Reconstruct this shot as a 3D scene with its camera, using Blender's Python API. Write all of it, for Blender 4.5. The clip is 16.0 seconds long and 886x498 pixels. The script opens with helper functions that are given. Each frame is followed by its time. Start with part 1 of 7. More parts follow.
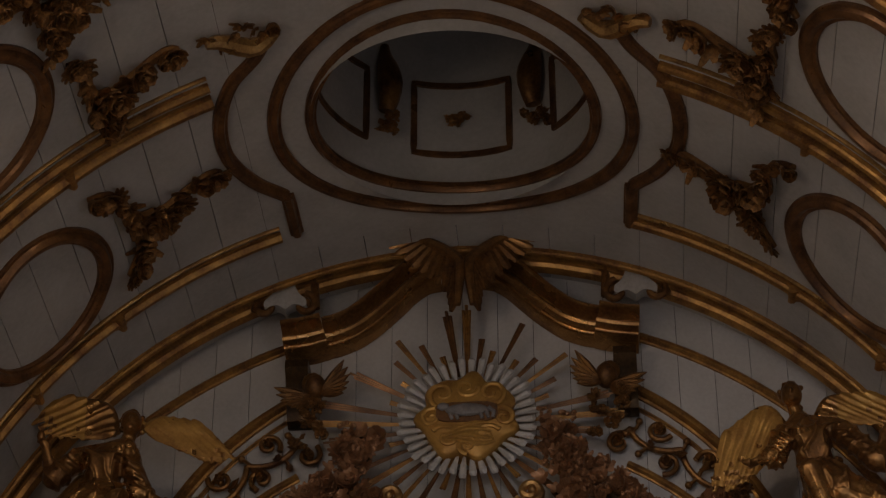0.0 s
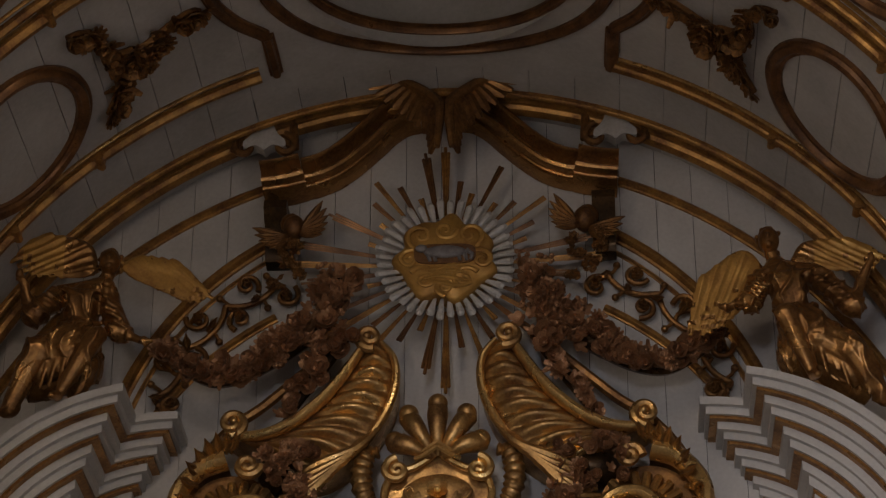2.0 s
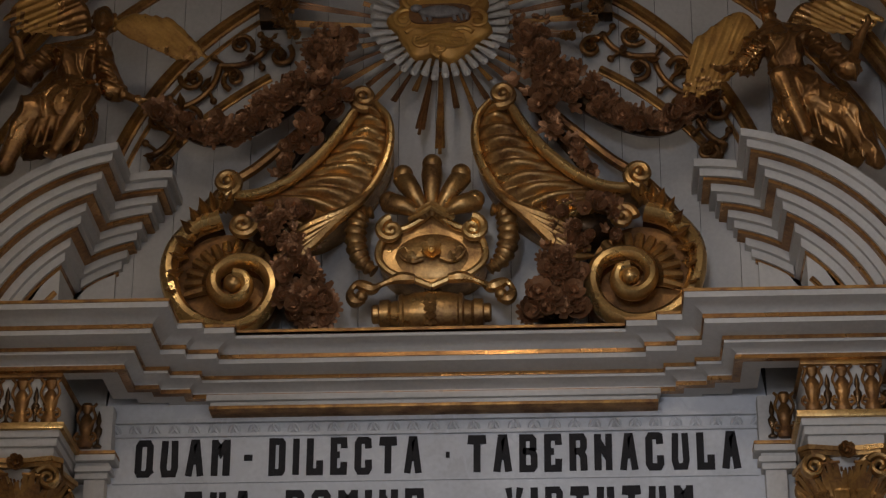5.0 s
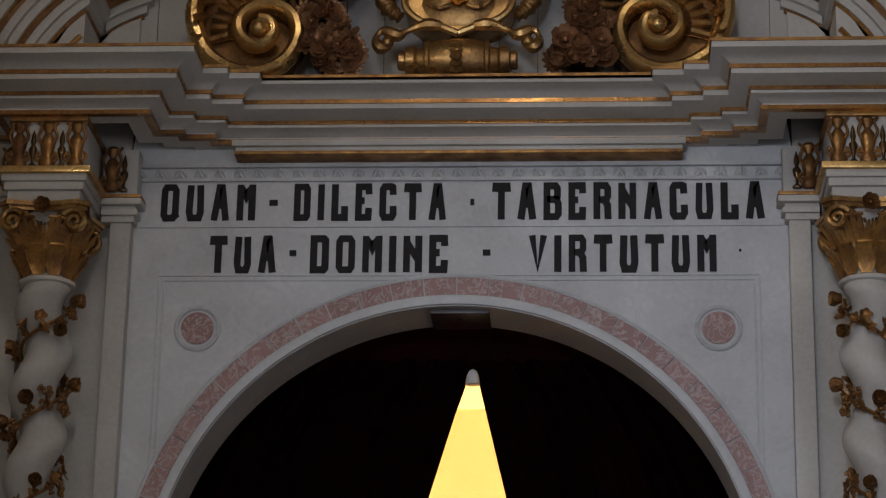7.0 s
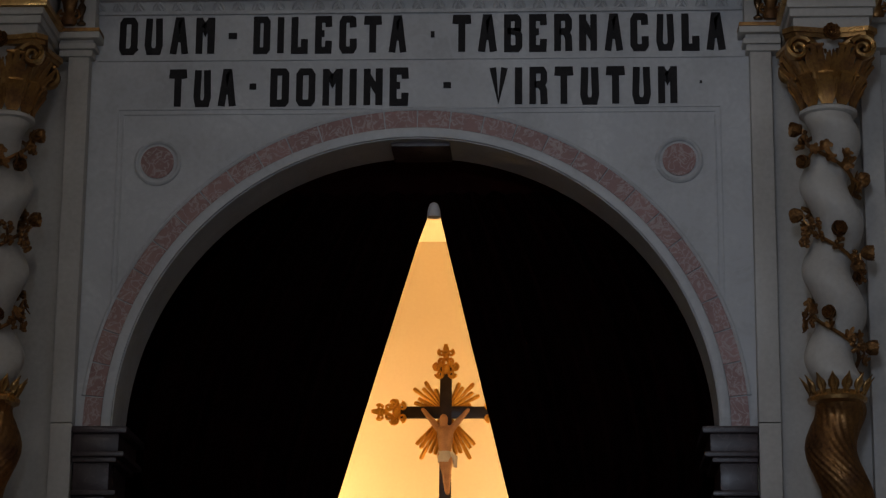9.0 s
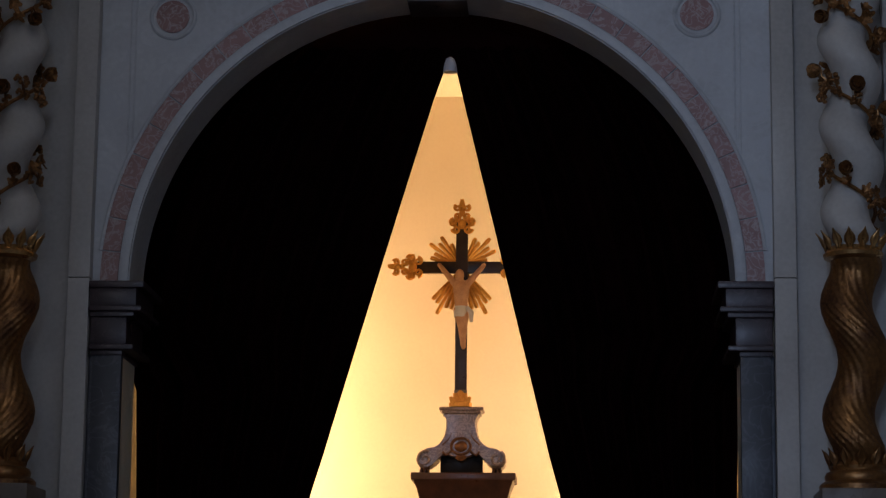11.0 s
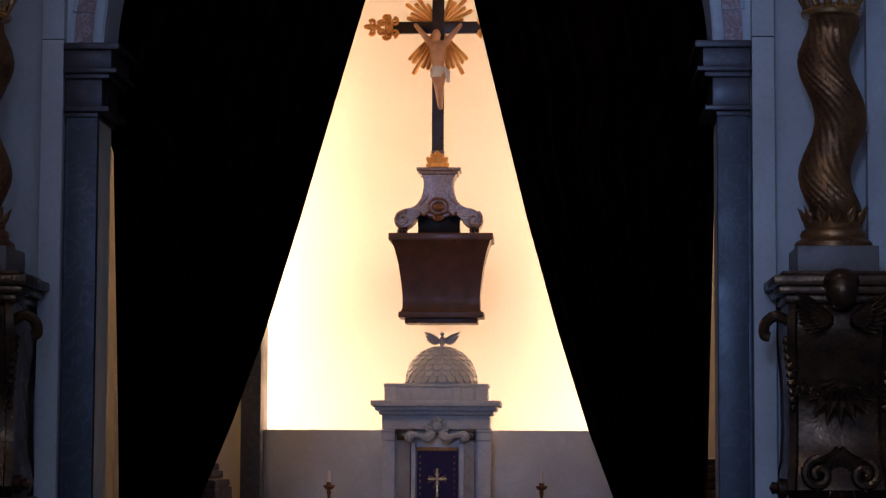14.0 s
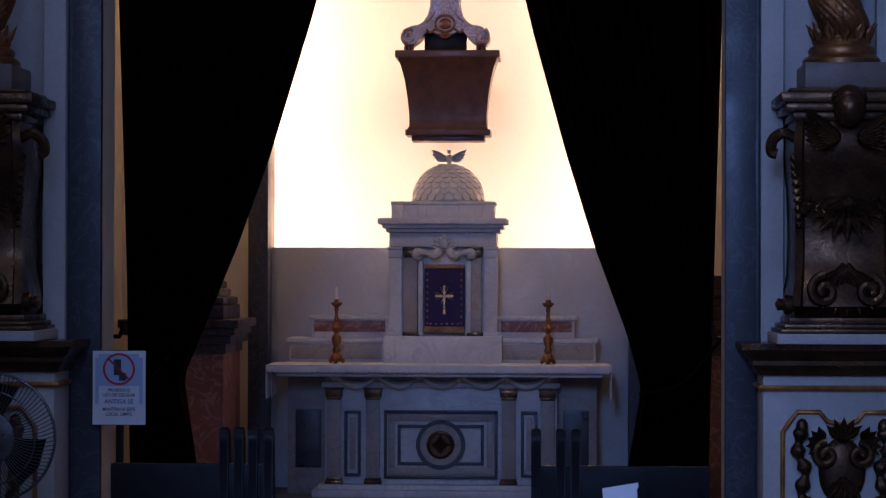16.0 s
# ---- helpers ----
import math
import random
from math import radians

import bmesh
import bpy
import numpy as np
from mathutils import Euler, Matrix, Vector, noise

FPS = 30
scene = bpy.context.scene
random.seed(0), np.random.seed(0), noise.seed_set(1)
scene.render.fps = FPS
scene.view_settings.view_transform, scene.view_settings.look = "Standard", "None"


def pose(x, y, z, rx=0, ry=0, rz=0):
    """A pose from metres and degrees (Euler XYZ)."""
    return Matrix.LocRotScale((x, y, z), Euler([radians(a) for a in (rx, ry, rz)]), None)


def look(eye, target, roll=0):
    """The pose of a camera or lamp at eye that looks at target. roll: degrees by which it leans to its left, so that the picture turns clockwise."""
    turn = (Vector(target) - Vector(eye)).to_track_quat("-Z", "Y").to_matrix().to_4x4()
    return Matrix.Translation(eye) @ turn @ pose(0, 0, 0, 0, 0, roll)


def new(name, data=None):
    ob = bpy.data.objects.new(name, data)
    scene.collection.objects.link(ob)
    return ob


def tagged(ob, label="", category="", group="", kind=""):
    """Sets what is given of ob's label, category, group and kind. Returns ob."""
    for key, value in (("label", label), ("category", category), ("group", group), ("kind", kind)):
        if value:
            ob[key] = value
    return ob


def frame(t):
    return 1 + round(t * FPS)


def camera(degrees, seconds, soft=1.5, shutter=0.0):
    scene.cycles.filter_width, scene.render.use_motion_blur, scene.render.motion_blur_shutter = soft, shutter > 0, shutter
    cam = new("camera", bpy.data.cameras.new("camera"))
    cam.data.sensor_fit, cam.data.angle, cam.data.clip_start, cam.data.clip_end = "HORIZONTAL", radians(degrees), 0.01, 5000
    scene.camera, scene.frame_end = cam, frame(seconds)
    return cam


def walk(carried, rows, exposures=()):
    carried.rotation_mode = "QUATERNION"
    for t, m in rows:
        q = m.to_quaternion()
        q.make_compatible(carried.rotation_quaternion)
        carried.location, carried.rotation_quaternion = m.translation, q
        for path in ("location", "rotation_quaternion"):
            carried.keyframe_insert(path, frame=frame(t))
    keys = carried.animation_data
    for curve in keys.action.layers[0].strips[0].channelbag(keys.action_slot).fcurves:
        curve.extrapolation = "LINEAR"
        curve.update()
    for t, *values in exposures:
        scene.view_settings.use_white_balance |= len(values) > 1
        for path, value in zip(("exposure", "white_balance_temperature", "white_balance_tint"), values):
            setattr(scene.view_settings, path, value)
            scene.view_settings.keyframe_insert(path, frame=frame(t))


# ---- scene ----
# ---------------------------------------------------------------- camera
cam = camera(21.15, 16.0, soft=1.3)
EYE = Vector((0.851, 0.0, 1.6))
# seconds, heading to the right, look up, roll (degrees)
ROWS = [
    (0.0, -4.18, 34.05, -0.23), (0.5, -3.91, 32.66, -0.03), (1.0, -3.59, 31.76, 0.01), (1.5, -3.36, 30.50, 0.04),
    (2.0, -3.59, 30.24, 0.04), (2.5, -3.76, 30.31, 0.45), (3.0, -3.70, 29.35, 0.89), (3.5, -3.34, 28.09, 0.76),
    (3.7, -3.21, 27.57, 0.52), (5.8, -3.56, 22.17, 0.36), (6.0, -3.48, 21.47, 0.53), (6.5, -3.65, 19.75, 0.83),
    (7.0, -4.00, 18.36, 1.08), (7.5, -2.96, 17.25, 1.18), (8.0, -2.08, 17.43, -0.45), (8.5, -3.37, 16.43, -0.50),
    (9.0, -2.96, 14.34, 0.51), (9.5, -2.53, 13.40, 0.94), (9.7, -2.58, 13.00, 0.93), (11.8, -3.57, 9.43, 0.50),
    (12.0, -3.53, 9.02, 0.52), (12.5, -3.12, 8.44, 0.67), (13.0, -3.04, 8.02, 0.53), (13.5, -2.68, 6.84, 0.47),
    (14.0, -2.72, 5.07, 0.25), (14.5, -2.82, 3.55, 0.14), (15.0, -2.70, 2.01, 0.08), (15.5, -2.93, 1.37, 0.08),
    (16.0, -2.87, 0.67, 0.15),
]


def aim(yaw, pitch, roll):
    a, b = radians(yaw), radians(pitch)
    return look(EYE, EYE + Vector((math.sin(a) * math.cos(b), math.cos(a) * math.cos(b), math.sin(b))), roll)


walk(cam, [(t, aim(yaw, pitch, roll)) for t, yaw, pitch, roll in ROWS],
     exposures=[(0.0, -0.30, 7650, 20), (3.5, -0.10, 7300, 16), (6.0, -0.15, 6900, 13), (7.0, -0.25, 6800, 12), (8.0, -0.7, 6700, 12), (9.0, -1.4, 6500, 10),
                (12.0, -1.45, 5000, 16), (14.0, -1.25, 4500, 22), (16.0, -1.1, 4250, 30)])

# ---------------------------------------------------------------- light
world = bpy.data.worlds.new("sky")
scene.world = world
world.use_nodes = True
sky = world.node_tree.nodes.new("ShaderNodeTexSky")
sky.sky_type, sky.sun_disc, sky.sun_elevation, sky.sun_rotation = "NISHITA", False, radians(35), radians(120)
world.node_tree.links.new(sky.outputs[0], world.node_tree.nodes["Background"].inputs[0])
world.node_tree.nodes["Background"].inputs[1].default_value = 0.08


def area(name, m, sx, sy, power, colour):
    d = bpy.data.lights.new(name, "AREA")
    d.shape, d.size, d.size_y, d.energy, d.color = "RECTANGLE", sx, sy, power, colour
    ob = new(name, d)
    ob.matrix_world = m
    return ob


DAY = (1.0, 0.92, 0.82)
SKY = (0.68, 0.80, 1.0)
# nave window daylight in its openings; right window and vault skylight added, both unseen
# fill lamp added low on the right to brighten the right columns
area("window_daylight_right", look((3.5, 6.4, 4.6), (1.6, 13.4, 3.4)), 2.2, 1.7, 32, SKY)
area("window_daylight_left", look((-3.5, 4.6, 6.0), (2.2, 11.0, 8.6)), 2.2, 1.7, 80, DAY)
area("window_daylight_behind", look((-0.7, -4.2, 5.7), (0.4, 15.0, 3.0)), 1.8, 2.8, 610, SKY)
# lamp added out of view, so that cornices are lit from above
area("skylight", look((0.0, 6.3, 10.47), (0.0, 6.6, 0.0)), 1.4, 1.4, 125, DAY)
# warm lamps of the chapel, hidden behind the low screen and beside the arch
WARM = (1.0, 0.565, 0.24)
area("screen_lamp_left", look((-0.95, 18.25, 1.60), (-0.75, 18.9, 2.9)), 0.5, 0.14, 24, WARM)
area("screen_lamp_right", look((0.95, 18.25, 1.60), (0.75, 18.9, 2.9)), 0.5, 0.14, 24, WARM)
area("niche_lamp_left", look((-2.15, 18.35, 3.4), (0.0, 18.9, 3.5)), 0.3, 3.3, 370, WARM)
area("niche_lamp_right", look((2.15, 18.35, 3.4), (0.0, 18.9, 3.5)), 0.3, 3.3, 370, WARM)
area("chapel_lamp_left", look((-2.1, 17.4, 3.0), (-2.5, 16.2, 2.8)), 0.15, 1.6, 9, WARM)
area("chapel_lamp_right", look((2.1, 17.4, 3.0), (2.5, 16.2, 2.8)), 0.15, 1.6, 9, WARM)

for sx in (-1, 1):
    area("crucifix_lamp", look((sx * 1.7, 15.9, 3.7), (0.0, 17.6, 4.5)), 0.12, 0.4, 34, (1.0, 0.55, 0.18))

# ---------------------------------------------------------------- materials


def material(name, base, other, rough=0.6, metal=0.0, scale=6.0, fine=60.0, bump=0.15, blend=0.5, spread=0.18, rvar=0.15, spec=0.5):
    """Two-scale noise between two colours, with fine relief; coordinates are metres."""
    m = bpy.data.materials.new(name)
    m.use_nodes = True
    n, l = m.node_tree.nodes, m.node_tree.links
    bsdf = n["Principled BSDF"]
    tc = n.new("ShaderNodeTexCoord")
    big = n.new("ShaderNodeTexNoise")
    big.inputs["Scale"].default_value, big.inputs["Detail"].default_value = scale, 5
    small = n.new("ShaderNodeTexNoise")
    small.inputs["Scale"].default_value, small.inputs["Detail"].default_value = fine, 3
    l.new(tc.outputs["Object"], big.inputs["Vector"])
    l.new(tc.outputs["Object"], small.inputs["Vector"])
    add = n.new("ShaderNodeMath")
    add.operation = "MULTIPLY_ADD"
    l.new(small.outputs["Fac"], add.inputs[0])
    add.inputs[1].default_value = 0.45
    l.new(big.outputs["Fac"], add.inputs[2])
    ramp = n.new("ShaderNodeValToRGB")
    mid = 0.72 + (0.5 - blend) * 0.5
    ramp.color_ramp.elements[0].position, ramp.color_ramp.elements[1].position = mid - spread, mid + spread
    ramp.color_ramp.elements[0].color, ramp.color_ramp.elements[1].color = (*base, 1), (*other, 1)
    l.new(add.outputs[0], ramp.inputs[0])
    info = n.new("ShaderNodeObjectInfo")
    hsv = n.new("ShaderNodeHueSaturation")
    mr = n.new("ShaderNodeMapRange")
    mr.inputs[3].default_value, mr.inputs[4].default_value = 0.92, 1.06
    l.new(info.outputs["Random"], mr.inputs[0])
    l.new(mr.outputs[0], hsv.inputs["Value"])
    l.new(ramp.outputs[0], hsv.inputs["Color"])
    l.new(hsv.outputs[0], bsdf.inputs["Base Color"])
    rr = n.new("ShaderNodeMapRange")
    rr.inputs[1].default_value, rr.inputs[2].default_value = 0.3, 0.7
    rr.inputs[3].default_value, rr.inputs[4].default_value = max(0.02, rough - rvar), min(1.0, rough + rvar)
    l.new(big.outputs["Fac"], rr.inputs[0])
    l.new(rr.outputs[0], bsdf.inputs["Roughness"])
    bsdf.inputs["Metallic"].default_value = metal
    bsdf.inputs["Specular IOR Level"].default_value = spec
    b = n.new("ShaderNodeBump")
    b.inputs["Strength"].default_value, b.inputs["Distance"].default_value = bump, 0.01
    l.new(add.outputs[0], b.inputs["Height"])
    l.new(b.outputs[0], bsdf.inputs["Normal"])
    return m


def veined(name, base, vein, scale=3.0, width=0.06, rough=0.35):
    """Marble: clouded ground with thin warped veins."""
    m = material(name, base, tuple(c * 0.72 for c in base), rough, 0.0, scale, scale * 14, 0.05, 0.5, 0.25, 0.1)
    n, l = m.node_tree.nodes, m.node_tree.links
    tc = n.new("ShaderNodeTexCoord")
    v = n.new("ShaderNodeTexNoise")
    v.inputs["Scale"].default_value, v.inputs["Detail"].default_value, v.inputs["Distortion"].default_value = scale * 1.4, 6, 1.6
    l.new(tc.outputs["Object"], v.inputs["Vector"])
    r = n.new("ShaderNodeValToRGB")
    e = r.color_ramp.elements
    e[0].position, e[0].color = 0.5 - width, (0, 0, 0, 1)
    e[1].position, e[1].color = 0.5, (1, 1, 1, 1)
    last = e.new(0.5 + width)
    last.color = (0, 0, 0, 1)
    l.new(v.outputs["Fac"], r.inputs[0])
    mix = n.new("ShaderNodeMix")
    mix.data_type = "RGBA"
    hs = n["Hue/Saturation/Value"]
    l.new(r.outputs[0], mix.inputs[0])
    l.new(hs.outputs[0], mix.inputs[6])
    mix.inputs[7].default_value = (*vein, 1)
    l.new(mix.outputs[2], n["Principled BSDF"].inputs["Base Color"])
    return m


GOLD = material("old_gilding", (0.64, 0.38, 0.14), (0.19, 0.095, 0.042), 0.36, 0.85, 5.0, 55.0, 0.35, 0.45, 0.22)
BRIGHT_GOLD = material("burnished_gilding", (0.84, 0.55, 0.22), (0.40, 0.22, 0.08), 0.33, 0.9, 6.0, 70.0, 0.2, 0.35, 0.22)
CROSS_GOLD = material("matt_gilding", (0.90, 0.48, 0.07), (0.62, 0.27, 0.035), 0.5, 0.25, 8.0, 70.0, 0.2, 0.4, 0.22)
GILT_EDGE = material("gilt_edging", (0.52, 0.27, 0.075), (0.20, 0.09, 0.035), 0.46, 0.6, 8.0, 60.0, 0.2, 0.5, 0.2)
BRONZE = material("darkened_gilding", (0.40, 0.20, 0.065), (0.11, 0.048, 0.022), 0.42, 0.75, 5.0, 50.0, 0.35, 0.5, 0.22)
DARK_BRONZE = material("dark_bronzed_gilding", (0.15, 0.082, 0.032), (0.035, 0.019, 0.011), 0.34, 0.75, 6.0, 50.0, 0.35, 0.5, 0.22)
BROWN_GILT = material("brown_gilt_moulding", (0.27, 0.125, 0.045), (0.10, 0.045, 0.022), 0.42, 0.5, 7.0, 50.0, 0.25, 0.5, 0.22)
AMBER_GILT = material("amber_gilding", (0.50, 0.255, 0.085), (0.16, 0.072, 0.028), 0.32, 0.8, 4.0, 45.0, 0.25, 0.5, 0.22)
CLOUD_GILT = material("pale_gilding", (0.60, 0.33, 0.085), (0.34, 0.16, 0.04), 0.45, 0.5, 7.0, 60.0, 0.2, 0.45, 0.22)
RUSSET_GILT = material("russet_gilding", (0.52, 0.27, 0.13), (0.17, 0.075, 0.04), 0.38, 0.6, 14.0, 60.0, 0.3, 0.5, 0.22)
GREY_RELIEF = material("grey_gesso", (0.20, 0.18, 0.17), (0.12, 0.105, 0.10), 0.6, 0.0, 20.0, 90.0, 0.3)
PAINT = material("aged_white_paint", (0.60, 0.575, 0.54), (0.43, 0.405, 0.375), 0.62, 0.0, 1.6, 38.0, 0.12, 0.42, 0.3)
BOARD = material("white_painted_boards", (0.53, 0.51, 0.485), (0.37, 0.35, 0.325), 0.66, 0.0, 2.2, 30.0, 0.16, 0.45, 0.3)
SEAM = material("dark_board_gap", (0.07, 0.06, 0.05), (0.03, 0.025, 0.02), 0.9)
STONE = veined("pale_grey_marble", (0.61, 0.62, 0.64), (0.53, 0.54, 0.565), 2.4, 0.05, 0.5)
PINK = veined("rose_marble", (0.36, 0.195, 0.185), (0.46, 0.37, 0.355), 9.0, 0.05, 0.4)
BLUE = veined("blue_grey_marble", (0.056, 0.058, 0.070), (0.085, 0.088, 0.105), 4.0, 0.04, 0.4)
MARBLED = veined("marbled_grey_base", (0.24, 0.185, 0.195), (0.36, 0.28, 0.27), 12.0, 0.06, 0.3)
MAROON = veined("maroon_marble", (0.045, 0.029, 0.033), (0.085, 0.06, 0.064), 6.0, 0.03, 0.35)
REDSTONE = veined("red_stone", (0.235, 0.10, 0.085), (0.33, 0.21, 0.19), 3.0, 0.03, 0.5)
WHITE = veined("white_marble", (0.70, 0.70, 0.71), (0.50, 0.50, 0.54), 2.2, 0.03, 0.4)
CREAM = material("cream_plaster", (0.78, 0.71, 0.55), (0.70, 0.63, 0.48), 0.8, 0.0, 1.2, 40.0, 0.08, 0.45, 0.3)
BEIGE = veined("beige_marble", (0.42, 0.37, 0.32), (0.30, 0.24, 0.20), 4.0, 0.04, 0.4)
PLINTH = veined("brown_stone", (0.20, 0.155, 0.12), (0.13, 0.095, 0.07), 5.0, 0.04, 0.45)
BLACKSTONE = material("black_inlay", (0.035, 0.033, 0.036), (0.06, 0.055, 0.055), 0.4, 0.0, 12.0, 80.0, 0.1)
LETTER = material("black_letter_paint", (0.012, 0.011, 0.013), (0.03, 0.027, 0.028), 0.7, 0.0, 14.0, 90.0, 0.15, spec=0.2)
VELVET = material("dark_red_velvet", (0.013, 0.0018, 0.0024), (0.006, 0.0009, 0.0012), 0.95, 0.0, 8.0, 120.0, 0.2, spec=0.05)
WOOD = material("dark_walnut", (0.10, 0.045, 0.024), (0.055, 0.025, 0.014), 0.42, 0.0, 9.0, 70.0, 0.12)
CROSSWOOD = material("dark_cross_wood", (0.05, 0.036, 0.034), (0.028, 0.02, 0.02), 0.4, 0.0, 9.0, 70.0, 0.1)
BLACKWOOD = material("blackened_wood", (0.010, 0.008, 0.008), (0.006, 0.005, 0.005), 0.42, 0.0, 9.0, 70.0, 0.1, spec=0.15)
PURPLE = material("purple_velvet", (0.018, 0.012, 0.065), (0.03, 0.02, 0.10), 0.85, 0.0, 10.0, 90.0, 0.2)
LINEN = material("white_linen", (0.74, 0.74, 0.76), (0.62, 0.62, 0.66), 0.85, 0.0, 10.0, 120.0, 0.2)
WAX = material("wax", (0.78, 0.74, 0.66), (0.70, 0.66, 0.58), 0.45, 0.0, 10.0, 60.0, 0.05)
PAPER = material("paper", (0.78, 0.79, 0.80), (0.72, 0.73, 0.75), 0.7, 0.0, 8.0, 60.0, 0.03)
FLOORSTONE = material("floor_stone", (0.20, 0.185, 0.17), (0.13, 0.12, 0.11), 0.45, 0.0, 1.5, 30.0, 0.08)
PALE_FLESH = material("painted_carving", (0.58, 0.34, 0.20), (0.48, 0.26, 0.15), 0.5, 0.0, 20.0, 80.0, 0.05)
SILVER_WHITE = material("white_gesso", (0.55, 0.53, 0.50), (0.40, 0.37, 0.33), 0.5, 0.0, 9.0, 60.0, 0.15)
RED = material("red_print", (0.45, 0.03, 0.04), (0.40, 0.03, 0.04), 0.6)
INK = material("ink", (0.03, 0.03, 0.04), (0.05, 0.05, 0.06), 0.6)
INK_BLUE = material("blue_ink", (0.06, 0.08, 0.25), (0.08, 0.10, 0.28), 0.6)
PALE_BLUE = material("pale_blue_print", (0.42, 0.52, 0.72), (0.5, 0.58, 0.75), 0.7)

# ---------------------------------------------------------------- mesh tools


def part(name, bm, mat, parent=None, label="", smooth=True):
    me = bpy.data.meshes.new(name)
    bmesh.ops.recalc_face_normals(bm, faces=bm.faces)
    if smooth:
        for f in bm.faces:
            f.smooth = True
        lim = radians(38)
        for e in bm.edges:
            if len(e.link_faces) == 2 and e.calc_face_angle(0) > lim:
                e.smooth = False
    bm.to_mesh(me)
    bm.free()
    me.materials.append(mat)
    ob = new(name, me)
    if parent:
        ob.parent = parent
    if label:
        tagged(ob, label)
    return ob


def thing(name, label, category, group="", kind="", at=(0, 0, 0)):
    ob = new(name)
    ob.empty_display_size = 0.1
    ob.location = at
    return tagged(ob, label, category, group, kind)


def box(bm, x0, x1, y0, y1, z0, z1, bevel=0.0):
    ret = bmesh.ops.create_cube(bm, size=1.0, matrix=Matrix.LocRotScale(((x0 + x1) / 2, (y0 + y1) / 2, (z0 + z1) / 2), None, (abs(x1 - x0), abs(y1 - y0), abs(z1 - z0))))
    if bevel:
        es = list({e for v in ret["verts"] for e in v.link_edges})
        bmesh.ops.bevel(bm, geom=es, offset=bevel, segments=2, affect="EDGES", profile=0.6)
    return bm


def boxes(*items, bevel=0.0):
    bm = bmesh.new()
    for it in items:
        box(bm, *it, bevel=bevel)
    return bm


def strip(bm, rings, closed_ring=True, closed_path=False, caps=True):
    """Skin a list of vertex rings."""
    vs = [[bm.verts.new(p) for p in r] for r in rings]
    n, k = len(vs), len(vs[0])
    for i in range(n if closed_path else n - 1):
        a, b = vs[i], vs[(i + 1) % n]
        for j in range(k if closed_ring else k - 1):
            bm.faces.new((a[j], a[(j + 1) % k], b[(j + 1) % k], b[j]))
    if caps and closed_ring and not closed_path:
        bm.faces.new(vs[0][::-1])
        bm.faces.new(vs[-1])
    return vs


def lathe(bm, profile, centre=(0, 0, 0), seg=20):
    cx, cy, cz = centre
    rings = [[(cx + max(r, 1e-4) * math.cos(2 * math.pi * j / seg), cy + max(r, 1e-4) * math.sin(2 * math.pi * j / seg), cz + z) for j in range(seg)] for r, z in profile]
    strip(bm, rings)
    return bm


def tube(bm, pts, radii, seg=8, flat=1.0, up=None):
    """A round bar along points, with its own radius at each."""
    pts = [Vector(p) for p in pts]
    if not isinstance(radii, (list, tuple)):
        radii = [radii] * len(pts)
    rings, ref = [], Vector(up) if up else Vector((0.13, -1.0, 0.21)).normalized()
    for i, p in enumerate(pts):
        d = (pts[min(i + 1, len(pts) - 1)] - pts[max(i - 1, 0)]).normalized()
        s = d.cross(ref)
        if s.length < 1e-3:
            s = d.cross(Vector((1, 0, 0.3)))
        s.normalize()
        u = s.cross(d).normalized()
        rings.append([p + (s * math.cos(2 * math.pi * j / seg) + u * flat * math.sin(2 * math.pi * j / seg)) * radii[i] for j in range(seg)])
    strip(bm, rings)
    return bm


def smooth_line(pts, n=8):
    """Catmull-Rom through points."""
    pts = [Vector(p) for p in pts]
    q = [2 * pts[0] - pts[1], *pts, 2 * pts[-1] - pts[-2]]
    out = []
    for i in range(1, len(q) - 2):
        a, b, c, d = q[i - 1:i + 3]
        for k in range(n):
            t = k / n
            out.append(0.5 * (2 * b + (c - a) * t + (2 * a - 5 * b + 4 * c - d) * t * t + (3 * b - a - 3 * c + d) * t ** 3))
    out.append(pts[-1])
    return out


def sweep(bm, pts, normals, profile, closed=False):
    """A moulding: profile of (side, out) carried along points with given outward normals."""
    pts = [Vector(p) for p in pts]
    n = len(pts)
    rings = []
    for i, p in enumerate(pts):
        a, b = (pts[(i - 1) % n], pts[(i + 1) % n]) if closed else (pts[max(i - 1, 0)], pts[min(i + 1, n - 1)])
        d = (b - a).normalized()
        o = Vector(normals[i]).normalized()
        s = d.cross(o).normalized()
        rings.append([p + s * u + o * v for u, v in profile])
    strip(bm, rings, True, closed)
    return bm


def mould(w, h):
    return [(-w / 2, -0.01), (-w / 2, h * 0.45), (-w * 0.36, h * 0.5), (-w * 0.28, h * 0.85), (-w * 0.12, h), (w * 0.1, h), (w * 0.22, h * 0.75), (w * 0.30, h * 0.42), (w / 2, h * 0.38), (w / 2, -0.01)]


def plan_sweep(bm, plan, profile):
    """A cornice along a plan polyline; profile of (out, z), out is towards the viewer's side of the line."""
    p = [Vector((x, y)) for x, y in plan]
    rings = []
    for i, v in enumerate(p):
        dirs = []
        if i:
            dirs.append((v - p[i - 1]).normalized())
        if i < len(p) - 1:
            dirs.append((p[i + 1] - v).normalized())
        ns = [Vector((d.y, -d.x)) for d in dirs]
        m = ns[0] if len(ns) == 1 else (ns[0] + ns[1]) / (1 + ns[0].dot(ns[1]))
        rings.append([(v.x + m.x * o, v.y + m.y * o, z) for o, z in profile])
    strip(bm, rings)
    return bm


